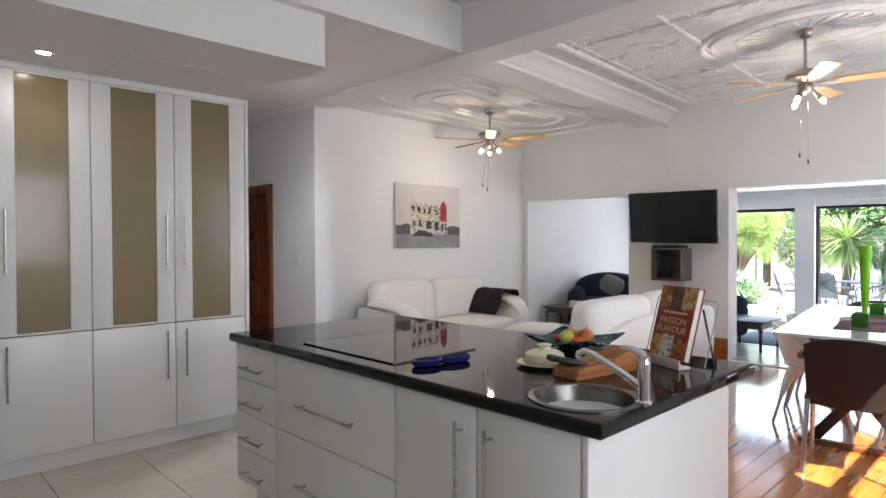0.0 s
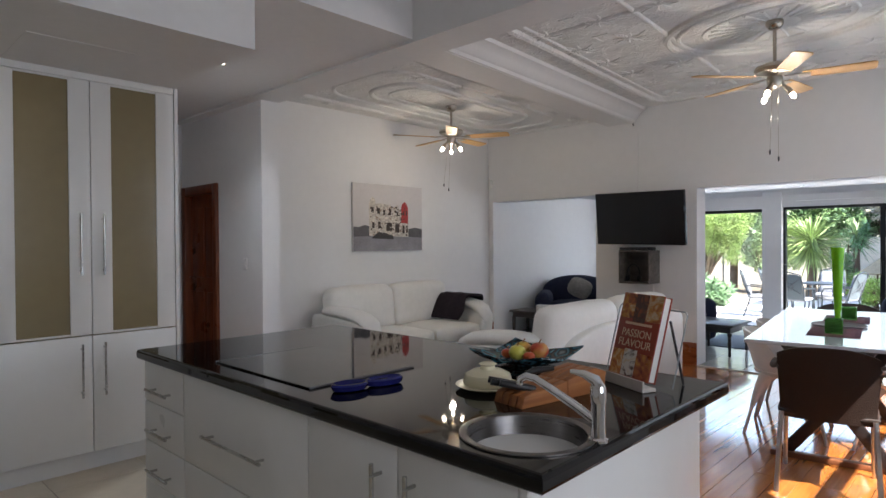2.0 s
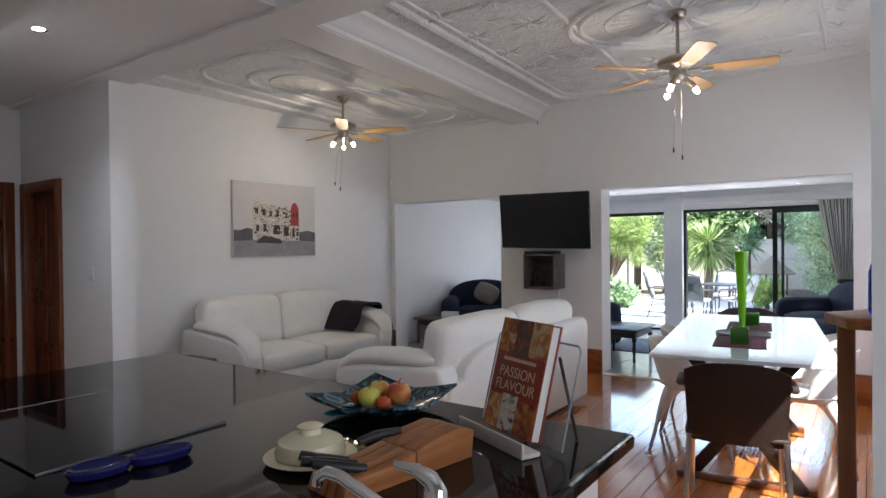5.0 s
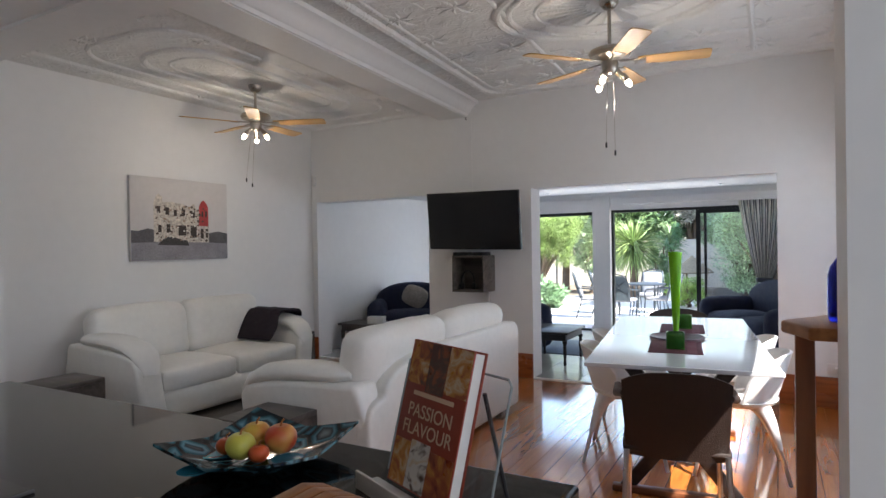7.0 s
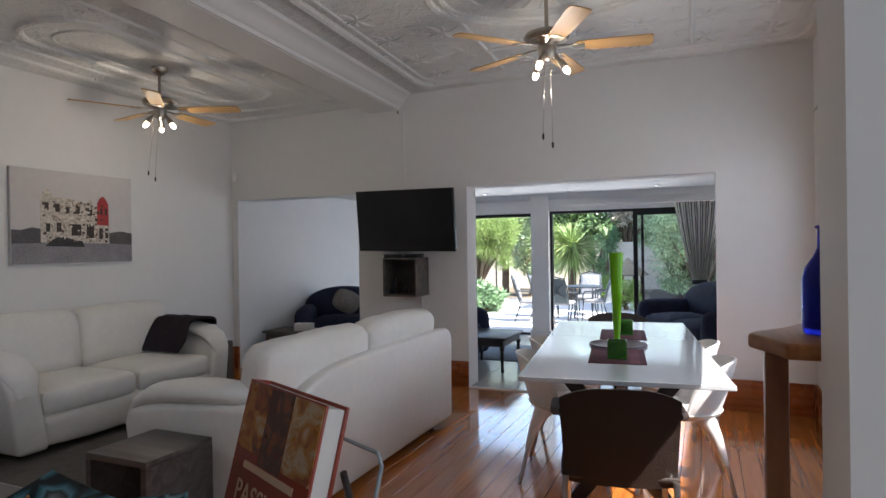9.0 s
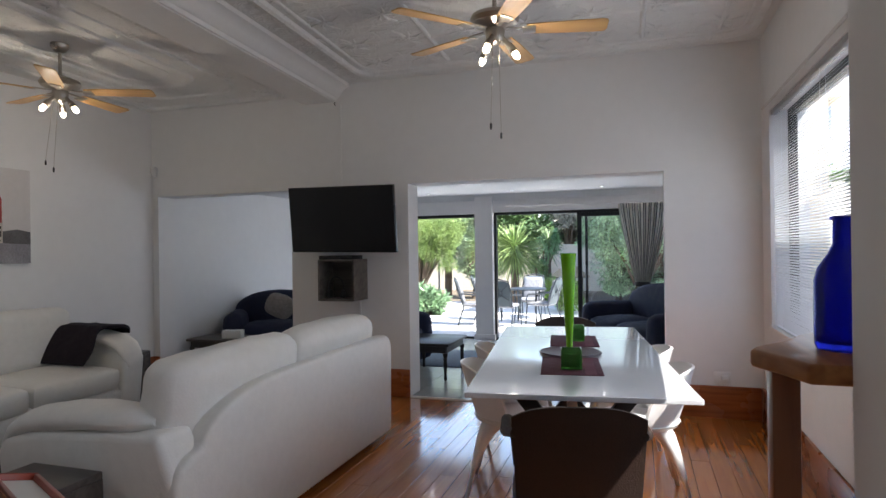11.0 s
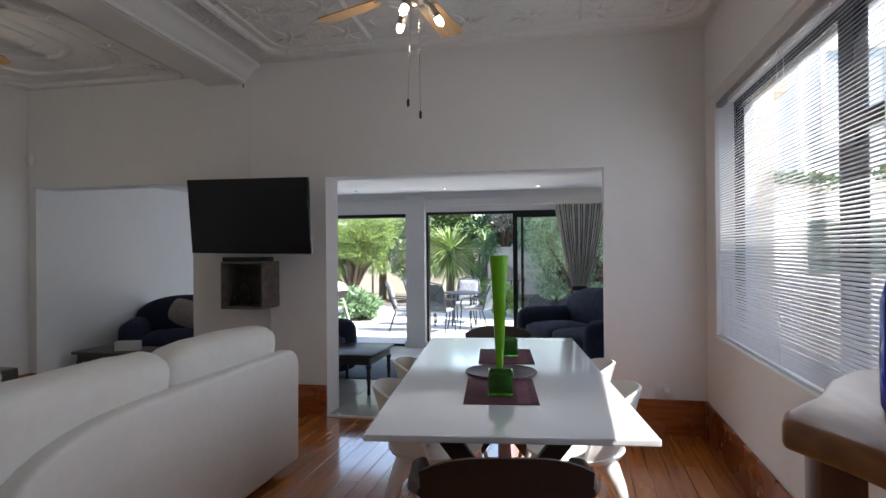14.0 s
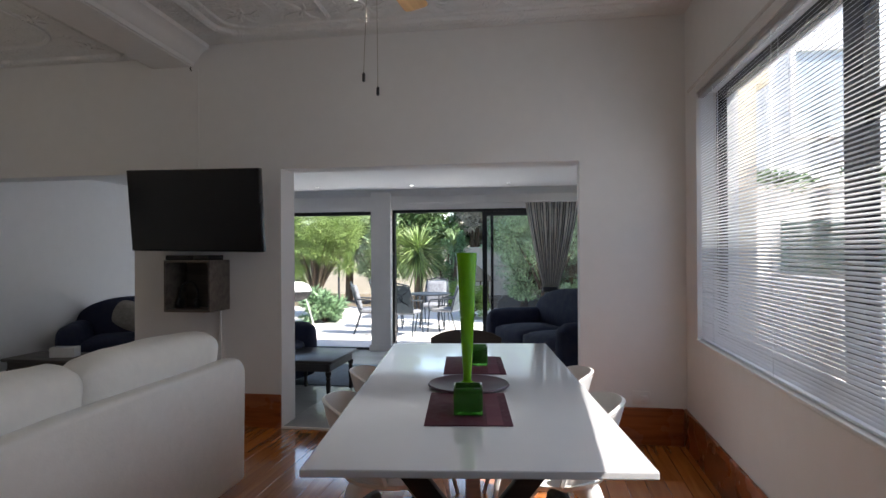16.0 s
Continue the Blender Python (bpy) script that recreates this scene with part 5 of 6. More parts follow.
# ---- dining table and chairs ----
TT = 7.3
TC = (-0.587, 8.69)
tab = thing("dining_table", "white lacquered dining table on dark crossed legs", "table", place(*TC, 0, TT))
TZ = 0.79
part("tabletop", bx(-0.45, 0.45, -1.03, 1.03, TZ - 0.022, TZ, 0.004), LACQUER, tab, sharp=8)
part("rail", bx(-0.3, 0.3, -0.03, 0.03, TZ - 0.06, TZ - 0.022), BLACKWOOD, tab)
BRACE = wood("brace_wood", (0.24, 0.09, 0.04), (0.12, 0.045, 0.02), 0.35, 0, 10, 0.1)
for yy in (-0.62, 0.62):
    for k in (-1, 1):
        leg = part("leg", join(moved(bx(-0.035, 0.035, -0.02, 0.02, -0.5, 0.5, 0.006), pose(0, yy + k * 0.021, (TZ - 0.02) / 2, 0, k * 38, 0) @ Matrix.Diagonal((1, 1, 0.97, 1)))), BLACKWOOD, tab, "dark crossed leg")
part("stretcher", bx(-0.03, 0.03, -0.6, 0.6, 0.36, 0.42, 0.006), BRACE, tab)
for k in (-1, 1):
    part("foot_bar", bx(-0.36, 0.36, k * 0.62 - 0.03, k * 0.62 + 0.03, 0.0, 0.035, 0.006), BRACE, tab)


def on_table(x, y, z=TZ, turn=0):
    return place(*TC, 0, TT) @ place(x, y, z, turn)


MAT = mat("plum_mat", (0.075, 0.015, 0.03), 0.7, vary=0.2, scale=30, bump=0.4, bump_scale=200)
for yy in (-0.44, 0.35):
    pm = thing("placemat", "woven burgundy placemat on the dining table", "placemat", on_table(-0.02 if yy < 0 else 0.015, yy, TZ), "placemats")
    part("weave", bx(-0.14, 0.14, -0.215, 0.215, 0.0005, 0.004, 0.001), MAT, pm)
    part("stripe", bx(0.06, 0.11, -0.213, 0.213, 0.0042, 0.0046), mat("mat_stripe", (0.12, 0.03, 0.05), 0.7), pm)
rm = thing("round_tray", "round dark plum tray under the vase", "tray", on_table(-0.015, -0.095, TZ + 0.0046))
part("disc", lathe([(0.15, 0.0), (0.165, 0.004), (0.16, 0.01), (0.15, 0.007), (0.02, 0.006)], 40), mat("tray_plum", (0.05, 0.018, 0.03), 0.4), rm)
GREEN = mat("green_glass", (0.20, 0.52, 0.012), 0.09, vary=0.06, trans=0.35, ior=1.4)
va = thing("green_vase", "tall tapered lime green glass vase", "vase", on_table(-0.02, -0.11, TZ + 0.0112))
part("body", lathe([(0.036, 0.0), (0.036, 0.005), (0.017, 0.015), (0.017, 0.045), (0.023, 0.14), (0.030, 0.3), (0.037, 0.45), (0.043, 0.53), (0.039, 0.53), (0.033, 0.45), (0.026, 0.3), (0.019, 0.14), (0.003, 0.07)], 36), GREEN, va)
WAX = mat("green_wax", (0.03, 0.07, 0.015), 0.5, vary=0.1)
DEEPGREEN = mat("deep_green_glass", (0.10, 0.34, 0.05), 0.07, vary=0.06, trans=0.75, ior=1.4)
for yy in (-0.5, 0.36):
    ca = thing("candle_holder", "square green glass candle holder", "candle holder", on_table(-0.02 if yy < 0 else 0.03, yy, TZ + 0.0042), "green candle holders")
    part("glass", join(bx(-0.048, 0.048, -0.048, 0.048, 0, 0.012, 0.003), bx(-0.048, -0.041, -0.048, 0.048, 0.012, 0.09, 0.002), bx(0.041, 0.048, -0.048, 0.048, 0.012, 0.09, 0.002), bx(-0.041, 0.041, -0.048, -0.041, 0.012, 0.09, 0.002), bx(-0.041, 0.041, 0.041, 0.048, 0.012, 0.09, 0.002)), DEEPGREEN, ca)
    part("wax", lathe([(0.037, 0.0125), (0.037, 0.07), (0.02, 0.072)], 20), WAX, ca)


def shell(w0, w1, z0, z1, lean, curve, th=0.012, nx=14, nz=8, top=0.05):
    """A bent backrest sheet with a bowed top; the back looks to +y."""
    bm = bmesh.new()
    g = []
    for j in range(nz + 1):
        v = j / nz
        row = []
        for i in range(nx + 1):
            u = 2 * i / nx - 1
            w = w0 + (w1 - w0) * v
            z = z0 + (z1 - z0) * v - top * v * abs(u) ** 3
            row.append(bm.verts.new((u * w / 2, lean * v - curve * u * u, z)))
        g.append(row)
    for j in range(nz):
        for i in range(nx):
            bm.faces.new((g[j][i], g[j][i + 1], g[j + 1][i + 1], g[j + 1][i]))
    ret = bmesh.ops.extrude_face_region(bm, geom=list(bm.faces))
    for v in [q for q in ret["geom"] if isinstance(q, bmesh.types.BMVert)]:
        v.co.y += th
    return bm


def brown_chair(m, label):
    """Armchair of brown woven plastic on aluminium legs; the front looks to -y."""
    c = thing("dining_armchair", label, "chair", m, "brown dining chairs")
    part("seat", cushion(-0.235, 0.235, -0.24, 0.2, 0.415, 0.45, 0.004, 0.016, 0.001), BROWNWICKER, c)
    part("backrest", shell(0.44, 0.47, 0.40, 0.81, 0.07, 0.04, 0.014), BROWNWICKER, c).matrix_basis = place(0, 0.2, 0)
    for sx in (-1, 1):
        part("leg", tube([(sx * 0.215, -0.2, 0.43), (sx * 0.225, -0.23, 0.0)], 0.013, 10), ALU, c)
        part("leg", tube([(sx * 0.215, 0.2, 0.43), (sx * 0.235, 0.27, 0.0)], 0.013, 10), ALU, c)
        part("armrest", tube([(sx * 0.225, 0.23, 0.70), (sx * 0.262, 0.1, 0.668), (sx * 0.265, -0.1, 0.655), (sx * 0.258, -0.2, 0.63), (sx * 0.24, -0.22, 0.55), (sx * 0.23, -0.2, 0.43)], [0.016, 0.02, 0.022, 0.02, 0.015, 0.013], 10), BROWNWICKER, c)
    return c


brown_chair(pose(-0.485, 7.70, 0, 0, 0, 180 + 10), "brown woven plastic armchair at the table end")
brown_chair(place(*TC, 0, TT) @ place(-0.02, 1.22, 0, 0), "brown woven plastic armchair at the far table end")


def white_chair(m):
    """Moulded white tub chair on splayed legs; the front looks to -y."""
    c = thing("white_chair", "moulded white plastic tub chair on splayed aluminium legs", "chair", m, "white dining chairs")
    part("seat", lathe([(0.06, 0.395), (0.16, 0.40), (0.215, 0.425), (0.225, 0.445), (0.20, 0.446), (0.1, 0.432)], 28), WHITEPLASTIC, c)
    bm = bmesh.new()
    g = []
    for j in range(9):
        v = j / 8
        row = []
        for i in range(25):
            u = i / 12 - 1
            a = radians(88 * u)
            top = 0.45 + 0.28 * max(0.0, 1 - abs(u) ** 3.2) ** 0.6
            r = 0.205 + 0.045 * v ** 0.7
            row.append(bm.verts.new((r * math.sin(a), r * math.cos(a) + 0.05 * v * max(0.0, math.cos(a)), 0.43 + (top - 0.43) * v)))
        g.append(row)
    for j in range(8):
        for i in range(24):
            bm.faces.new((g[j][i], g[j][i + 1], g[j + 1][i + 1], g[j + 1][i]))
    bmesh.ops.recalc_face_normals(bm, faces=bm.faces)
    bmesh.ops.solidify(bm, geom=list(bm.faces), thickness=0.014)
    part("backrest", bm, WHITEPLASTIC, c)
    for sx in (-1, 1):
        for sy in (-1, 1):
            part("leg_socket", tube([(sx * 0.10, sy * 0.10, 0.425), (sx * 0.135, sy * 0.135, 0.385), (sx * 0.162, sy * 0.165, 0.32), (sx * 0.182, sy * 0.188, 0.25), (sx * 0.196, sy * 0.205, 0.19)], [0.055, 0.045, 0.033, 0.023, 0.016], 14), WHITEPLASTIC, c)
            part("leg", tube([(sx * 0.194, sy * 0.203, 0.2), (sx * 0.235, sy * 0.252, 0.0)], [0.013, 0.011], 10), ALU, c)
    return c


for sx, yy in ((1, -0.03), (1, 0.56), (-1, -0.03), (-1, 0.56)):
    white_chair(place(*TC, 0, TT) @ place(sx * 0.325, yy, 0, -90 * sx))

# ---- timber bar by the window ----
bar = thing("timber_bar_counter", "varnished live-edge timber bar top on square posts", "bar table", place(0, 0, 0))
out = [(0.03, 6.452), (0.0, 6.53), (-0.035, 6.6), (-0.02, 6.64), (0.05, 6.73), (0.1, 6.83), (0.17, 6.92), (0.3, 6.96), (0.45, 6.94), (0.656, 6.97), (0.656, 6.452)]
part("top", prism(out, "z", 1.128, 1.163, 0.008, 3), BARWOOD, bar, "varnished live-edge timber slab")
POST = wood("post_wood", (0.30, 0.11, 0.04), (0.16, 0.05, 0.018), 0.35, 2, 9, 0.1)
part("post", bx(0.0, 0.05, 6.59, 6.64, 0, 1.128, 0.006), POST, bar)
part("post", bx(0.24, 0.30, 6.84, 6.90, 0, 1.128, 0.006), POST, bar)
COBALT = bpy.data.materials.new("cobalt_glass")
COBALT.use_nodes = True
cb = COBALT.node_tree.nodes["Principled BSDF"]
cb.inputs["Base Color"].default_value = (0.012, 0.02, 0.42, 1)
cb.inputs["Roughness"].default_value = 0.06
cb.inputs["Transmission Weight"].default_value = 0.72
cb.inputs["IOR"].default_value = 1.35
bt = thing("blue_bottle", "tall cobalt blue glass bottle on the bar", "bottle", place(0.132, 6.63, 1.163) @ Matrix.Diagonal((1, 1, 0.93, 1)))
part("body", lathe([(0.03, 0.004), (0.046, 0.0), (0.05, 0.01), (0.051, 0.06), (0.05, 0.14), (0.044, 0.165), (0.026, 0.195), (0.018, 0.215), (0.017, 0.262), (0.022, 0.264), (0.022, 0.27), (0.016, 0.272), (0.012, 0.262), (0.013, 0.215), (0.04, 0.162), (0.045, 0.14), (0.046, 0.015), (0.01, 0.02)], 36), COBALT, bt)
bt2 = copy_thing(bt, place(0.225, 6.56, 1.163))
tagged(bt2, "cobalt blue glass bottle behind another on the bar")

# ---- sunroom ----


def fabric_chair(m, w, label, name="navy_armchair", cat="armchair", seats=1):
    """Rounded navy seat with rolled arms; the front looks to -y."""
    s = thing(name, label, cat, m, "navy sunroom seating")
    D = 0.85
    part("base", bx(-w / 2 + 0.04, w / 2 - 0.04, -D / 2 + 0.05, D / 2 - 0.03, 0.05, 0.30, 0.03), NAVY, s)
    iw = w - 0.44
    for k in range(seats):
        x0 = -iw / 2 + k * iw / seats
        part("seat_cushion", cushion(x0, x0 + iw / seats, -D / 2, D / 2 - 0.22, 0.28, 0.45, 0.03, 0.06, 0.006, k), NAVY, s)
    top = [(-w / 2 + 0.06, 0.25)] + [(w / 2 * -0.94 * math.cos(math.pi * t / 12), 0.52 + 0.32 * max(0.0, math.sin(math.pi * t / 12)) ** 0.7) for t in range(13)] + [(w / 2 - 0.06, 0.25)]
    part("backrest", prism(top, "y", D / 2 - 0.24, D / 2, 0.05, 3), NAVY, s)
    for k in (-1, 1):
        part("arm", cushion(min(k * w / 2, k * (w / 2 - 0.22)), max(k * w / 2, k * (w / 2 - 0.22)), -D / 2 - 0.02, D / 2 - 0.1, 0.05, 0.60, 0.012, 0.1, 0.006, 5 + k), NAVY, s)
    return s


fabric_chair(place(-4.68, 12.0, 0.008, 28), 1.2, "rounded navy fabric armchair by the wall")
fabric_chair(place(-0.14, 12.64, 0.008, -60) @ Matrix.Diagonal((1, 1, 1.09, 1)), 1.75, "dark navy two-seat sofa by the garden door", "navy_sofa", "sofa", 2)
fabric_chair(place(-3.1, 11.75, 0.008, 80), 0.95, "dark navy armchair beside the low table")
CUSH = mat("pale_cushion", (0.28, 0.26, 0.24), 0.9, vary=0.35, scale=25, bump=0.4, bump_scale=120)
cu = thing("scatter_cushion", "pale patterned scatter cushion on the armchair", "cushion", Matrix.Translation((-4.5, 11.8, 0.68)) @ pose(0, 0, 0, 20, 25, 35))
part("pad", cushion(-0.15, 0.15, -0.035, 0.035, -0.13, 0.13, 0.03, 0.032, 0.004), CUSH, cu)
bl = thing("folded_throw", "brown patterned throw over the armchair corner", "blanket", Matrix.Translation((-4.12, 12.15, 0.68)) @ pose(0, 0, 0, 0, 0, 35))
part("cloth", cushion(-0.07, 0.09, -0.13, 0.13, -0.12, 0.1, 0.01, 0.04, 0.008), mat("brown_throw", (0.16, 0.12, 0.09), 0.95, vary=0.4, scale=30), bl)


def leg_table(name, label, m, lx, ly, h, material, turned=True):
    t = thing(name, label, "table", m)
    part("top", bx(-lx / 2, lx / 2, -ly / 2, ly / 2, h - 0.028, h, 0.006), material, t)
    part("apron", join(bx(-lx / 2 + 0.04, lx / 2 - 0.04, -ly / 2 + 0.035, -ly / 2 + 0.055, h - 0.1, h - 0.028), bx(-lx / 2 + 0.04, lx / 2 - 0.04, ly / 2 - 0.055, ly / 2 - 0.035, h - 0.1, h - 0.028),
                       bx(-lx / 2 + 0.035, -lx / 2 + 0.055, -ly / 2 + 0.055, ly / 2 - 0.055, h - 0.1, h - 0.028), bx(lx / 2 - 0.055, lx / 2 - 0.035, -ly / 2 + 0.055, ly / 2 - 0.055, h - 0.1, h - 0.028)), material, t)
    prof = [(0.012, 0), (0.018, 0.02), (0.014, 0.06), (0.022, 0.16), (0.016, 0.2), (0.024, 0.215), (0.016, 0.23), (0.026, 0.25), (0.028, h - 0.1)] if turned else [(0.022, 0), (0.026, h - 0.1)]
    first = None
    for sx in (-1, 1):
        for sy in (-1, 1):
            q = place(sx * (lx / 2 - 0.05), sy * (ly / 2 - 0.05), 0.0)
            if first is None:
                first = part("leg", lathe(prof, 14), material, t)
                first.matrix_basis = q
            else:
                same("leg", first, t, q)
    return t


leg_table("coffee_table", "low dark timber table with turned legs", place(-2.37, 11.5, 0.008, 0), 0.56, 0.72, 0.38, BLACKWOOD)
leg_table("lamp_table", "grey timber side table beside the armchair", place(-4.83, 11.15, 0.008, 0), 0.7, 0.45, 0.365, GREYWOOD, False)
tb = thing("tissue_box", "white tissue box on the grey side table", "box", place(-4.68, 11.12, 0.3735, 15))
part("carton", bx(-0.11, 0.11, -0.06, 0.06, 0, 0.09, 0.003), mat("carton", (0.68, 0.67, 0.65), 0.6), tb)
part("slot", bx(-0.06, 0.06, -0.012, 0.012, 0.0903, 0.0915), mat("slot_grey", (0.3, 0.3, 0.32), 0.7), tb)
mat_s = thing("sunroom_mat", "blue-grey mat on the sunroom tiles", "mat", place(-2.1, 12.4, 0.008))
part("mat_surface", bx(-0.7, 0.7, -0.55, 0.55, 0.0, 0.01, 0.004), mat("mat_blue", (0.14, 0.17, 0.21), 0.95, vary=0.3, scale=20, bump=0.5), mat_s)
# tied curtain
CURT = mat("curtain_cloth", (0.52, 0.50, 0.44), 0.9, vary=0.12, scale=6, bump=0.3, bump_scale=150)
cn = CURT.node_tree
c_uv = cn.nodes.new("ShaderNodeUVMap")
c_sx = cn.nodes.new("ShaderNodeSeparateXYZ")
cn.links.new(c_uv.outputs[0], c_sx.inputs[0])
c_w = cn.nodes.new("ShaderNodeMath")
c_w.operation = "FRACT"
c_k = cn.nodes.new("ShaderNodeMath")
c_k.operation = "MULTIPLY"
c_k.inputs[1].default_value = 9
cn.links.new(c_sx.outputs[0], c_k.inputs[0])
cn.links.new(c_k.outputs[0], c_w.inputs[0])
c_r = cn.nodes.new("ShaderNodeValToRGB")
c_r.color_ramp.interpolation = "CONSTANT"
c_r.color_ramp.elements[0].color = (0.70, 0.68, 0.62, 1)
c_r.color_ramp.elements[1].position, c_r.color_ramp.elements[1].color = 0.45, (0.05, 0.055, 0.07, 1)
for p, c in ((0.58, (0.72, 0.70, 0.64, 1)), (0.8, (0.16, 0.17, 0.18, 1))):
    el = c_r.color_ramp.elements.new(p)
    el.color = c
cn.links.new(c_w.outputs[0], c_r.inputs[0])
cn.links.new(c_r.outputs[0], cn.nodes["Principled BSDF"].inputs["Base Color"])
cur = thing("tied_curtain", "striped grey and cream curtain tied back beside the doors", "curtain", place(-0.16, 13.86, 0))


def drape(z0, z1, w0, w1, sag, nx=110, nz=20):
    bm = bmesh.new()
    uv = bm.loops.layers.uv.new("UVMap")
    g = []
    for j in range(nz + 1):
        v = j / nz
        w = w0 + (w1 - w0) * v ** 1.25
        row = []
        for i in range(nx + 1):
            u = i / nx
            amp = 0.032 * (0.55 + 0.45 * (1 - v))
            row.append((bm.verts.new(((u - 0.5) * w + sag * v * v, amp * math.sin(u * 62) + 0.01 * math.sin(u * 23 + v), z0 + (z1 - z0) * v)), u))
        g.append(row)
    for j in range(nz):
        for i in range(nx):
            q = (g[j][i], g[j][i + 1], g[j + 1][i + 1], g[j + 1][i])
            f = bm.faces.new([a[0] for a in q])
            for lp, a in zip(f.loops, q):
                lp[uv].uv = (a[1], 0)
    return bm


part("cloth", drape(1.95, 0.87, 0.66, 0.19, -0.02), CURT, cur)
part("lower_cloth", drape(0.83, 0.03, 0.19, 0.34, 0.0), CURT, cur)
part("tie", moved(lathe([(0.095, -0.03), (0.1, 0.0), (0.095, 0.03), (0.08, 0.03), (0.08, -0.03)], 20), Matrix.Translation((-0.02, 0, 0.85)) @ Matrix.Diagonal((1.05, 0.5, 1, 1))), BLACKFRAME, cur)
part("rail", rod((-1.9, 0.03, 1.965), (0.6, 0.03, 1.965), 0.01), PAINT, cur)

# ---- garden ----
PAVE = mat("patio_stone", (0.74, 0.71, 0.67), 0.75, vary=0.08, scale=3, spread=0.12, bump=0.2)
SOIL = mat("ground_soil", (0.16, 0.13, 0.09), 0.95, vary=0.3, scale=2, bump=0.5)
setting("ground", bx(-150, 150, -150, 200, -0.4, -0.125), SOIL, "earth and lawn round the house", "ground")
patio = setting("patio", bx(-9, 6, SUN_Y + 0.2, 20.5, -0.124, -0.035), PAVE, "sunlit pale paved patio", "patio")
setting("yard_path", bx(0.98, 4.2, -2, SUN_Y + 0.2, -0.124, -0.08), PAVE, "pale paved side yard", "path")
GW = mat("garden_wall", (0.72, 0.65, 0.53), 0.85, vary=0.1, scale=1.2, bump=0.3)
setting("garden_wall", join(bx(-14, 8, 26.0, 26.25, -0.125, 1.4), bx(-14, 8, 25.97, 26.28, 1.4, 1.46)), GW, "cream rendered garden boundary wall", "wall")
fence = thing("timber_fence", "weathered timber slat fence behind the shrubs", "fence", place(1.2, 20.4, -0.125))
FEN = wood("fence_wood", (0.24, 0.16, 0.09), (0.13, 0.085, 0.05), 0.8, 2, 10, 0.4)
fs = None
for k in range(26):
    q = place(-1.2 + k * 0.13, 0, 0)
    if fs is None:
        fs = part("slat", bx(-0.05, 0.05, -0.012, 0.012, 0.0, 1.25), FEN, fence)
        fs.matrix_basis = q
    else:
        same("slat", fs, fence, q)
part("rail", bx(-1.3, 2.15, 0.012, 0.05, 0.9, 0.97), FEN, fence)

BARK = mat("bark", (0.14, 0.10, 0.07), 0.9, vary=0.3, scale=8, bump=0.8, bump_scale=25)


def leafy(name, col, spread=0.5):
    col = tuple(c * 1.25 for c in col)
    m = mat(name, col, 0.42, vary=0.3, scale=4)
    nt = m.node_tree
    b = nt.nodes["Principled BSDF"]
    g = nt.nodes.new("ShaderNodeNewGeometry")
    cr = nt.nodes.new("ShaderNodeValToRGB")
    cr.color_ramp.elements[0].color = (*[c * (1 - spread) for c in col], 1)
    cr.color_ramp.elements[1].color = (*[min(1, c * (1 + spread * 1.3)) for c in col], 1)
    nt.links.new(g.outputs["Random Per Island"], cr.inputs[0])
    nt.links.new(cr.outputs[0], b.inputs["Base Color"])
    b.inputs["Subsurface Weight"].default_value = 0.0
    return m


def leaves(rng, centres, n, size, ratio=0.45, droop=0.3):
    """Many folded leaves scattered in clumps: centres are (x, y, z, rx, ry, rz)."""
    verts, faces = [], []
    for _ in range(n):
        cx, cy, cz, rx, ry, rz = centres[rng.randrange(len(centres))]
        d = Vector((rng.gauss(0, 1), rng.gauss(0, 1), rng.gauss(0, 1))).normalized() * (rng.random() ** 0.45)
        p = Vector((cx + d.x * rx, cy + d.y * ry, cz + d.z * rz))
        way = (d + Vector((rng.uniform(-1, 1), rng.uniform(-1, 1), rng.uniform(-0.6, 0.8 - droop)))).normalized()
        side = way.cross(Vector((rng.uniform(-1, 1), rng.uniform(-1, 1), 1.5))).normalized()
        up = way.cross(side) * 0.12
        s = size * rng.uniform(0.6, 1.3)
        i = len(verts)
        verts += [p, p + way * s * 0.5 + side * s * ratio * 0.5 + up * s, p + way * s, p + way * s * 0.5 - side * s * ratio * 0.5 + up * s]
        faces += [(i, i + 1, i + 2), (i, i + 2, i + 3)]
    return verts, faces


def crown(name, vf, material, parent):
    me = bpy.data.meshes.new(name)
    me.from_pydata([tuple(v) for v in vf[0]], [], vf[1])
    me.materials.append(material)
    ob = new(name, me)
    ob.parent = parent
    return tagged(ob, kind="stuff")


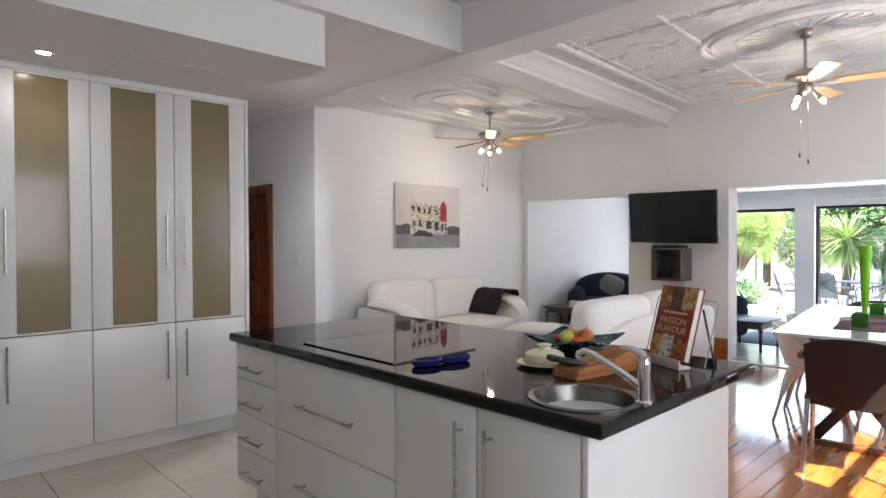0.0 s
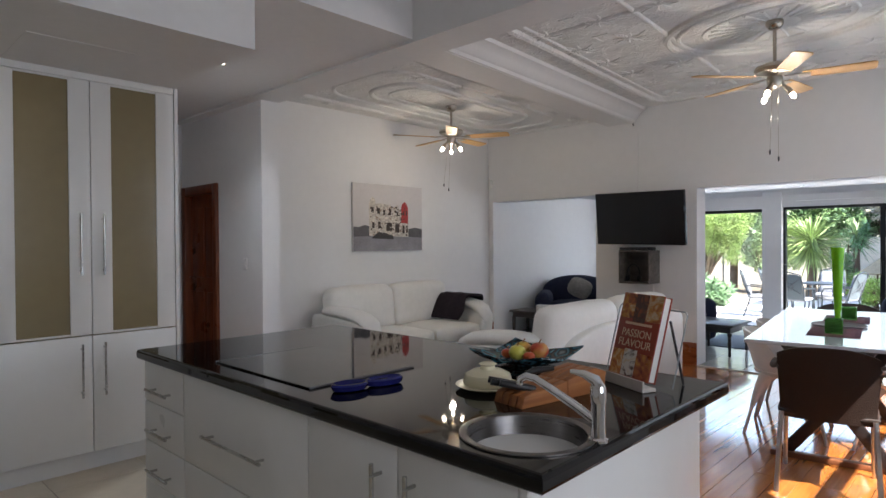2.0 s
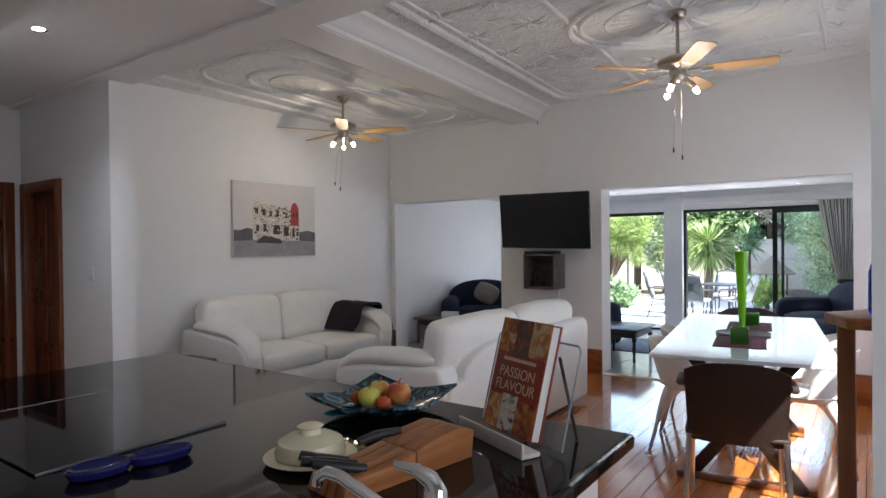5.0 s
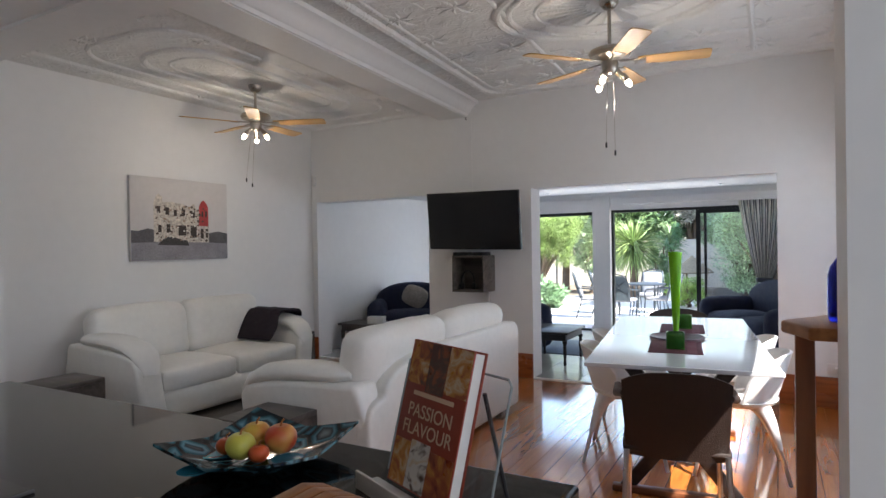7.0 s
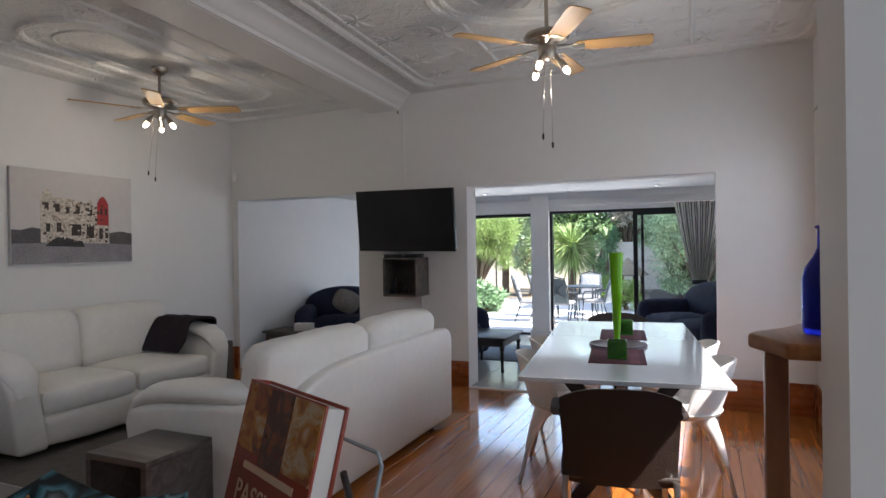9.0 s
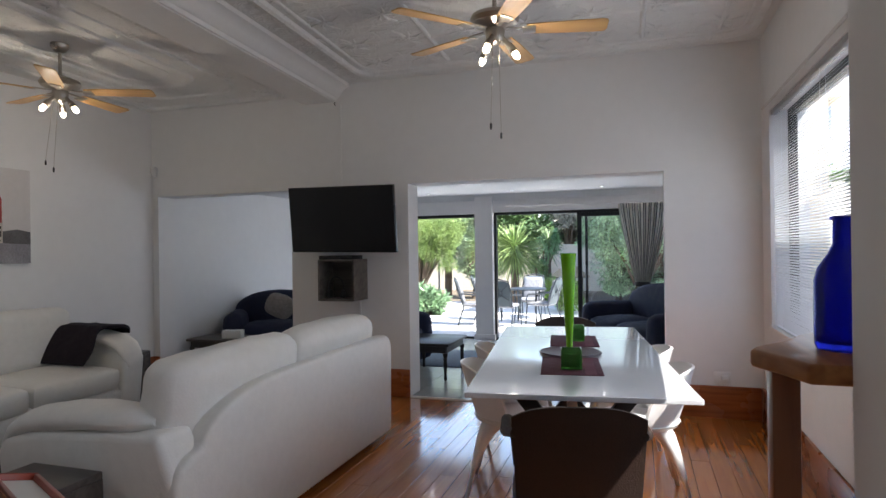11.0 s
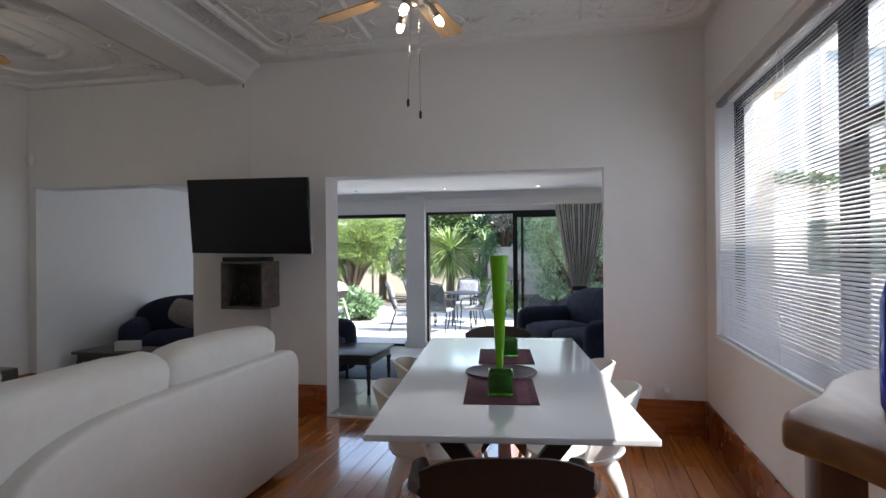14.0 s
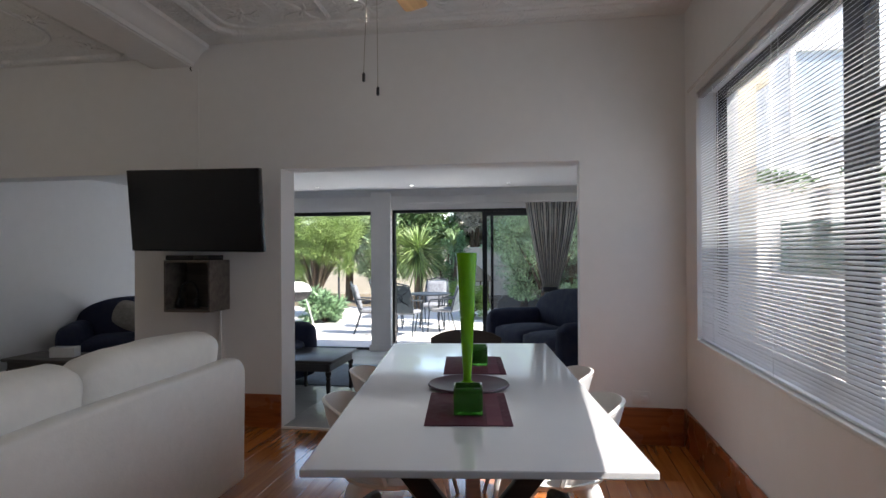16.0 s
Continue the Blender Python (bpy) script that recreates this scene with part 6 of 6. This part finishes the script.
def tree(name, label, x, y, seed, height, spread, n, size, col, trunk_h=1.0, lift=0.5, ratio=0.45, limbs=6):
    rng = random.Random(seed)
    t = thing(name, label, "tree" if height > 2 else "shrub", place(x, y, -0.125), "")
    r = 0.03 + height * 0.018
    part("trunk", tube([(0, 0, 0), (0.05, 0.03, trunk_h * 0.5), (-0.03, 0.05, trunk_h), (0.04, 0, height * 0.8)], [r * 1.25, r, r * 0.8, r * 0.25], 10), BARK, t)
    cs = []
    for k in range(limbs):
        a = 6.28319 * k / limbs + rng.uniform(-0.4, 0.4)
        d = spread * rng.uniform(0.45, 0.95)
        z = height * (lift + (0.95 - lift) * rng.random())
        tip = (d * math.cos(a), d * math.sin(a), z)
        part("limb", tube([(0, 0, trunk_h * rng.uniform(0.5, 0.95)), (tip[0] * 0.5, tip[1] * 0.5, (trunk_h + z) / 2), tip], [r * 0.55, r * 0.35, r * 0.12], 7), BARK, t)
        for q in range(4):
            cs.append((tip[0] * rng.uniform(0.6, 1.15), tip[1] * rng.uniform(0.6, 1.15), z + rng.uniform(-0.22, 0.2) * height * 0.6, spread * rng.uniform(0.18, 0.36), spread * rng.uniform(0.18, 0.36), height * rng.uniform(0.05, 0.11)))
    for q in range(3):
        cs.append((rng.uniform(-0.3, 0.3) * spread, rng.uniform(-0.3, 0.3) * spread, height * rng.uniform(lift + 0.1, 0.95), spread * 0.35, spread * 0.35, height * 0.12))
    crown("crown", leaves(rng, cs, n, size, ratio), leafy(name + "_leaf", col), t)
    return t


def spiky(name, label, x, y, seed, trunk_h, n, length, col, heads=1, width=0.05):
    """A palm-like plant: sword leaves bursting from the top of a trunk."""
    rng = random.Random(seed)
    t = thing(name, label, "palm", place(x, y, -0.125))
    verts, faces = [], []
    for h in range(heads):
        hx, hy = (rng.uniform(-0.5, 0.5), rng.uniform(-0.5, 0.5)) if h else (0, 0)
        hz = trunk_h * (1 if h == 0 else rng.uniform(0.55, 0.85))
        part("trunk", tube([(hx * 0.1, hy * 0.1, 0), (hx * 0.6, hy * 0.6, hz * 0.6), (hx, hy, hz)], [0.12, 0.09, 0.07], 10), BARK, t)
        for k in range(n):
            a = rng.uniform(0, 6.28319)
            el = math.asin(rng.uniform(-0.9, 0.98))
            L = length * rng.uniform(0.75, 1.1)
            base = Vector((hx, hy, hz + rng.uniform(-0.25, 0.1)))
            d = Vector((math.cos(a) * math.cos(el), math.sin(a) * math.cos(el), math.sin(el)))
            side = d.cross(Vector((0, 0, 1))).normalized() if abs(d.z) < 0.95 else Vector((1, 0, 0))
            i = len(verts)
            for s, w in ((0, 0.5), (0.35, 1.0), (0.7, 0.75), (1.0, 0.06)):
                p = base + d * L * s + Vector((0, 0, -0.16 * L * s * s))
                lift = side.cross(d) * (0.25 * width * w)
                verts += [p - side * width * w / 2 + lift, p, p + side * width * w / 2 + lift]
            for s in range(3):
                j = i + s * 3
                faces += [(j, j + 1, j + 4, j + 3), (j + 1, j + 2, j + 5, j + 4)]
    crown("leaves", (verts, faces), leafy(name + "_leaf", col, 0.45), t)
    return t


tree("conifer", "bright green feathery conifer beside the patio", -5.0, 18.2, 3, 2.5, 0.95, 44000, 0.062, (0.15, 0.22, 0.055), 0.6, 0.36, 0.22, 22)
spiky("yucca", "tall yucca with bursts of sword-shaped leaves", -3.15, 20.0, 5, 1.5, 620, 0.85, (0.22, 0.29, 0.11), 1, 0.03)
spiky("yucca", "tall yucca with bursts of sword-shaped leaves", -3.95, 20.4, 6, 1.6, 420, 0.8, (0.20, 0.27, 0.10), 1, 0.03)
spiky("cordyline", "smaller spiky palm by the garden wall", -2.95, 24.4, 8, 1.65, 200, 0.7, (0.18, 0.25, 0.12), 1, 0.035)
spiky("cordyline", "spiky palm behind the conifer", -6.0, 23.5, 9, 2.2, 130, 0.9, (0.08, 0.13, 0.06), 2, 0.05)
tree("garden_tree", "dark green broadleaf tree behind the wall", -0.5, 28.6, 11, 4.6, 2.4, 15000, 0.24, (0.07, 0.115, 0.045), 1.6, 0.45, 0.5, 9)
tree("garden_tree", "dark green broadleaf tree behind the wall", -6.5, 28.8, 12, 4.4, 2.3, 13000, 0.24, (0.075, 0.125, 0.04), 1.5, 0.45, 0.5, 9)
tree("garden_tree", "dark green broadleaf tree behind the wall", -3.6, 29.5, 21, 4.4, 2.4, 13000, 0.24, (0.07, 0.12, 0.045), 1.5, 0.4, 0.5, 9)
tree("flowering_tree", "broadleaf tree with pale blossom clusters", -2.6, 27.6, 13, 3.6, 1.1, 7000, 0.13, (0.42, 0.38, 0.30), 1.4, 0.5, 0.5, 8)
# shrubs behind the sliding doors: haze of the double glass is in the leaf colour
tree("hedge_shrub", "dense green shrub by the sliding doors, paled for glass haze", -0.15, 19.3, 14, 3.0, 1.1, 26000, 0.075, (0.32, 0.42, 0.25), 0.5, 0.15, 0.5, 12)
tree("hedge_shrub", "dense green shrub by the sliding doors, paled for glass haze", 1.9, 18.9, 15, 3.2, 1.3, 18000, 0.09, (0.28, 0.38, 0.19), 0.5, 0.15, 0.5, 12)
tree("low_shrub", "low clipped green shrub behind the patio table", -1.72, 18.4, 16, 0.85, 0.42, 5000, 0.05, (0.15, 0.24, 0.05), 0.3, 0.2, 0.5, 9)
tree("low_shrub", "dark green shrub beside the yucca", -2.62, 21.0, 17, 1.75, 0.42, 6500, 0.06, (0.10, 0.19, 0.08), 0.3, 0.15, 0.5, 9)
tree("fern_shrub", "leafy low shrub with long leaves beside the barbecue", -4.5, 17.3, 18, 0.72, 0.36, 2200, 0.16, (0.15, 0.24, 0.13), 0.25, 0.2, 0.2, 9)
creeper = thing("creeper", "green creeper spilling over the yard wall", "climbing plant", place(0, 0, 0))
crk = random.Random(19)
crown("foliage", leaves(crk, [(crk.uniform(1.6, 5.0), 13.7, 2.12 + crk.uniform(-0.04, 0.1), 0.3, 0.14, crk.uniform(0.06, 0.16)) for _ in range(9)], 2600, 0.075, 0.5), leafy("creeper_leaf", (0.09, 0.15, 0.05)), creeper)
tree("hedge_shrub", "tall loose green shrub along the garden wall", -7.4, 21.5, 31, 3.2, 1.3, 9000, 0.12, (0.09, 0.15, 0.05), 0.6, 0.2, 0.5, 10)
tree("hedge_shrub", "tall loose green shrub along the garden wall", 0.4, 23.2, 32, 3.4, 1.4, 11000, 0.12, (0.085, 0.14, 0.05), 0.6, 0.2, 0.5, 10)
tree("hedge_shrub", "tall loose green shrub beside the yucca", -4.9, 22.6, 33, 2.9, 0.7, 7000, 0.10, (0.26, 0.34, 0.20), 0.6, 0.2, 0.5, 10)
tree("hedge_shrub", "dense green shrub by the sliding doors, paled for glass haze", -0.75, 21.7, 34, 3.1, 0.95, 14000, 0.09, (0.28, 0.37, 0.2), 0.5, 0.15, 0.5, 11)
# thatched shelter
THATCH = mat("thatch", (0.34, 0.27, 0.17), 0.95, vary=0.35, scale=10, bump=1.0, bump_scale=50, stretch=(1, 1, 0.2))
sh = thing("thatched_shelter", "small round thatched garden shelter on timber posts", "shelter", place(-2.2, 23.6, -0.125) @ Matrix.Diagonal((0.5, 0.5, 0.47, 1)))
part("roof", lathe([(1.15, 1.25), (1.2, 1.3), (0.9, 1.55), (0.5, 1.9), (0.05, 2.3)], 26), THATCH, sh)
for k in range(4):
    part("post", rod((0.8 * math.cos(k * 1.571 + 0.5), 0.8 * math.sin(k * 1.571 + 0.5), 0), (0.8 * math.cos(k * 1.571 + 0.5), 0.8 * math.sin(k * 1.571 + 0.5), 1.45), 0.05), BARK, sh)
part("cap", lathe([(0.09, 2.22), (0.1, 2.28), (0.02, 2.36)], 14), THATCH, sh)

# patio furniture
IRON = mat("patio_iron", (0.05, 0.06, 0.07), 0.45, 0.5, vary=0.1)
SLING = mat("grey_sling", (0.09, 0.115, 0.13), 0.8, vary=0.15, scale=20, bump=0.4, bump_scale=200)
FLORAL = mat("floral_cushion", (0.22, 0.23, 0.25), 0.9, vary=0.5, scale=22, bump=0.3)


def patio_chair(m):
    c = thing("patio_chair", "dark metal patio armchair with a grey patterned cushion", "chair", m, "patio chairs")
    part("seat", cushion(-0.24, 0.24, -0.25, 0.22, 0.40, 0.47, 0.012, 0.03, 0.003), FLORAL, c)
    part("backrest", shell(0.44, 0.46, 0.44, 0.96, 0.15, 0.02, 0.02, top=0.05), SLING, c).matrix_basis = place(0, 0.22, 0)
    part("back_cushion", moved(cushion(-0.2, 0.2, -0.03, 0.03, 0.0, 0.48, 0.01, 0.025, 0.003), pose(0, 0.2, 0.46, -15, 0, 0)), FLORAL, c)
    part("back_frame", tube([(-0.24, 0.22, 0.42), (-0.25, 0.3, 0.72), (-0.22, 0.385, 0.95), (0, 0.4, 1.0), (0.22, 0.385, 0.95), (0.25, 0.3, 0.72), (0.24, 0.22, 0.42)], 0.015, 8), IRON, c)
    part("back_ornament", join(tube([(-0.2, 0.275, 0.56), (0, 0.34, 0.7), (0.2, 0.37, 0.86)], 0.008, 6), tube([(0.2, 0.275, 0.56), (0, 0.34, 0.7), (-0.2, 0.37, 0.86)], 0.008, 6), tube([(0.08 * math.cos(a * 0.524), 0.338 + 0.03 * math.sin(a * 0.524), 0.71 + 0.08 * math.sin(a * 0.524)) for a in range(13)], 0.008, 6)), IRON, c)
    for sx in (-1, 1):
        part("leg", tube([(sx * 0.25, -0.24, 0.42), (sx * 0.26, -0.27, 0.0)], 0.014, 8), IRON, c)
        part("leg", tube([(sx * 0.25, 0.2, 0.42), (sx * 0.26, 0.33, 0.0)], 0.014, 8), IRON, c)
        part("armrest", tube([(sx * 0.25, 0.28, 0.68), (sx * 0.28, 0.05, 0.66), (sx * 0.28, -0.2, 0.64), (sx * 0.26, -0.25, 0.55), (sx * 0.25, -0.24, 0.42)], 0.015, 8), IRON, c)
    return c


PT = (-2.2, 16.35)
pt = thing("patio_table", "round glass-topped dark metal patio table", "table", place(*PT, -0.028) @ Matrix.Diagonal((0.7, 0.7, 0.88, 1)))
part("top", lathe([(0.5, 0.70), (0.52, 0.71), (0.52, 0.725), (0.5, 0.73), (0.02, 0.728)], 36), IRON, pt)
for k in range(4):
    a = k * 1.571 + 0.78
    part("leg", tube([(0.4 * math.cos(a), 0.4 * math.sin(a), 0.7), (0.36 * math.cos(a), 0.36 * math.sin(a), 0.3), (0.44 * math.cos(a), 0.44 * math.sin(a), 0.0)], 0.018, 8), IRON, pt)
SMALL = Matrix.Diagonal((0.88, 0.88, 0.86, 1))
for cx, cy, turn in ((-2.5, 15.75, 172), (-3.1, 15.9, 104), (-1.9, 16.25, -104), (-2.25, 17.1, 0), (-3.0, 16.7, 100)):
    patio_chair(place(cx, cy, -0.028, turn) @ SMALL)
bq = thing("kettle_barbecue", "white lidded kettle barbecue on thin legs", "barbecue", place(-4.72, 16.6, -0.028) @ Matrix.Diagonal((1, 1, 0.92, 1)))
part("lid", lathe([(0.26, 0.70), (0.265, 0.72), (0.22, 0.82), (0.1, 0.88), (0.01, 0.89)], 28), WHITEPLASTIC, bq)
part("bowl", lathe([(0.06, 0.5), (0.2, 0.56), (0.26, 0.66), (0.265, 0.698)], 28), BLACKFRAME, bq)
part("handle", tube([(-0.05, 0, 0.885), (-0.04, 0, 0.92), (0.04, 0, 0.92), (0.05, 0, 0.885)], 0.008, 8), BLACKFRAME, bq)
for k in range(3):
    a = k * 2.094 + 0.4
    part("leg", rod((0.15 * math.cos(a), 0.15 * math.sin(a), 0.58), (0.3 * math.cos(a), 0.3 * math.sin(a), 0.0), 0.012, seg=8), WHITEPLASTIC, bq)
po = thing("garden_lantern", "thin dark garden lantern post by the wall", "lantern", place(-5.8, 22.0, -0.125))
part("post", rod((0, 0, 0), (0, 0, 1.25), 0.03, 0.025), IRON, po)
part("head", lathe([(0.05, 1.25), (0.1, 1.3), (0.11, 1.45), (0.02, 1.58)], 10), IRON, po)

# white house next door, an added sun blocker and the wall across the side yard
nh = thing("neighbour_house", "white two-storey house behind the yard wall", "house", place(0, 0, -0.125))
NB = mat("neighbour_render", (0.84, 0.84, 0.83), 0.85, vary=0.04, scale=0.8, bump=0.2)
part("wall", bx(1.6, 13, 16.5, 27, 0, 7.6), NB, nh)
part("roof", bx(1.3, 13.3, 16.2, 27.3, 7.6, 7.8), mat("roof_edge", (0.5, 0.48, 0.46), 0.8, vary=0.1, scale=5), nh)
# unseen block added to cut the low sun at dining and kitchen windows
sd = thing("side_house", "unseen white block added to shade the side windows", "house", place(0, 0, -0.125))
part("wall", bx(5.2, 9, 1.0, 9.4, 0, 7.6), NB, sd)
part("roof", bx(5.15, 9.2, 0.9, 9.5, 7.6, 7.9), NB, sd)
FARGLASS = mat("far_glass", (0.5, 0.56, 0.6), 0.1)
for xx, zz, ww, hh in ((2.0, 3.3, 0.75, 1.3), (3.7, 3.3, 0.9, 1.3), (6.2, 3.6, 1.0, 1.5), (2.0, 5.6, 0.75, 1.2), (3.7, 5.6, 0.9, 1.2)):
    w = part("window", join(bx(xx - 0.08, xx, 16.42, 16.499, zz - 0.08, zz + hh + 0.08), bx(xx + ww, xx + ww + 0.08, 16.42, 16.499, zz - 0.08, zz + hh + 0.08), bx(xx, xx + ww, 16.42, 16.499, zz + hh, zz + hh + 0.08), bx(xx, xx + ww, 16.4, 16.499, zz - 0.08, zz)), WHITEPLASTIC, nh)
    part("pane", bx(xx, xx + ww, 16.46, 16.48, zz, zz + hh), FARGLASS, w)
part("downpipe", rod((3.3, 16.44, 0.0), (3.3, 16.44, 7.6), 0.045), WHITEPLASTIC, nh)
YW = mat("yard_wall_render", (0.78, 0.75, 0.70), 0.85, vary=0.08, scale=1.5, bump=0.3)
setting("yard_wall", join(bx(1.13, 5.19, 13.6, 13.8, -0.125, 2.05), bx(1.13, 5.19, 13.57, 13.83, 2.05, 2.1)), YW, "pale rendered wall across the side yard", "wall")
# grey band along the lower metre of the yard wall
setting("yard_wall_lower_band", bx(1.13, 5.19, 13.45, 13.599, -0.1, 1.04, 0.01), mat("lower_band_grey", (0.34, 0.34, 0.35), 0.85, vary=0.15, scale=3, bump=0.3), "grey band along the lower yard wall", "plinth")
# dark louvre panel set above the grey band, no gate
lv = thing("louvre_gate", "dark green louvre panel in the yard wall", "gate", place(2.42, 13.56, 1.06))
LVG = mat("louvre_green", (0.03, 0.06, 0.05), 0.5, vary=0.15)
part("frame", join(bx(0, 0.05, 0, 0.035, 0, 0.6), bx(1.75, 1.8, 0, 0.035, 0, 0.6), bx(0.05, 1.75, 0, 0.035, 0.55, 0.6), bx(0.05, 1.75, 0, 0.035, 0, 0.05)), LVG, lv)
for k in range(7):
    part("slat", moved(bx(0.05, 1.75, -0.004, 0.004, -0.034, 0.034), pose(0, 0.02, 0.085 + k * 0.072, 30, 0, 0)), LVG, lv)
setting("window_pier", join(bx(0.934, 1.12, 10.44, 10.476, -0.1, 2.9), bx(1.092, 1.12, 10.477, 14.2, -0.1, 2.5)), GW, "cream outside pier beside the window", "pier")
# unseen roof added over the house so that daylight comes through openings alone
setting("unseen_roof", join(bx(-7.2, 1.3, 6.3, YT + TW, 3.16, 3.3), bx(-7.2, 2.4, 0.9, 6.3, 3.16, 3.3), bx(-5.7, 1.3, YT + TW, SUN_Y + 0.45, 2.51, 2.62)), GW, "unseen flat roof slab added to keep daylight out", "roof")
setting("wall_outer", join(bx(-7.2, -7.0, 0.9, 6.7, 0, 3.16), bx(-7.0, -4.6, 1.0, 1.2, 0, 3.16), bx(-7.2, -5.5, 6.7, 6.9, 0, 3.16), bx(-5.9, -5.5, 6.9, YT, 0, 3.16)), GW, "rendered outside wall of the house", "wall")

# ---- floor boards and tiles ----
rb = random.Random(7)
bw = 0.112
shared = {}
x = -5.2
while x < XR - 0.01:
    w = min(bw, XR - x)
    y = 5.62 - rb.random() * 1.0
    while y < YT - 0.02:
        L = rb.choice((1.4, 1.8, 2.2, 2.6))
        y0, y1 = max(5.62, y), min(YT - 0.014, y + L)
        if y1 - y0 > 0.05:
            key = (round(w, 4), round(y1 - y0, 4))
            q = place(x + w / 2, (y0 + y1) / 2, rb.uniform(-0.0008, 0.0006))
            if key not in shared:
                shared[key] = part("floor_plank", bx(-w / 2 + 0.0007, w / 2 - 0.0007, -(y1 - y0) / 2 + 0.0006, (y1 - y0) / 2 - 0.0006, -0.02, 0.0, 0.0014, 1), BOARD, floor)
                shared[key].matrix_basis = q
            else:
                same("floor_plank", shared[key], floor, q)
        y += L
    x += bw


def tiles(parent, x0, x1, y0, y1, s, z, material, ox=0.0, oy=0.0):
    made = {}
    x = x0 - ox
    while x < x1:
        y = y0 - oy
        while y < y1:
            a0, a1, b0, b1 = max(x, x0), min(x + s, x1), max(y, y0), min(y + s, y1)
            if a1 - a0 > 0.02 and b1 - b0 > 0.02:
                key = (round(a1 - a0, 3), round(b1 - b0, 3))
                q = place((a0 + a1) / 2, (b0 + b1) / 2, z)
                if key not in made:
                    w, h = a1 - a0 - 0.004, b1 - b0 - 0.004
                    made[key] = part("floor_tile", bx(-w / 2, w / 2, -h / 2, h / 2, -0.008, 0.0, 0.0015, 1), material, parent)
                    made[key].matrix_basis = q
                else:
                    same("floor_tile", made[key], parent, q)
            y += s
        x += s


tiles(floor_kitchen, -6.9, 2.0, 1.2, 5.6, 0.5, 0.05, TILE, 0.08, 0.07)
tiles(floor_sunroom, -5.3, 0.98, YT + 0.014, SUN_Y - 0.0, 0.45, 0.008, GREYTILE, 0.1, 0.1)
tiles(patio, -6, 3, SUN_Y + 0.2, 20.5, 0.6, -0.028, PAVE)
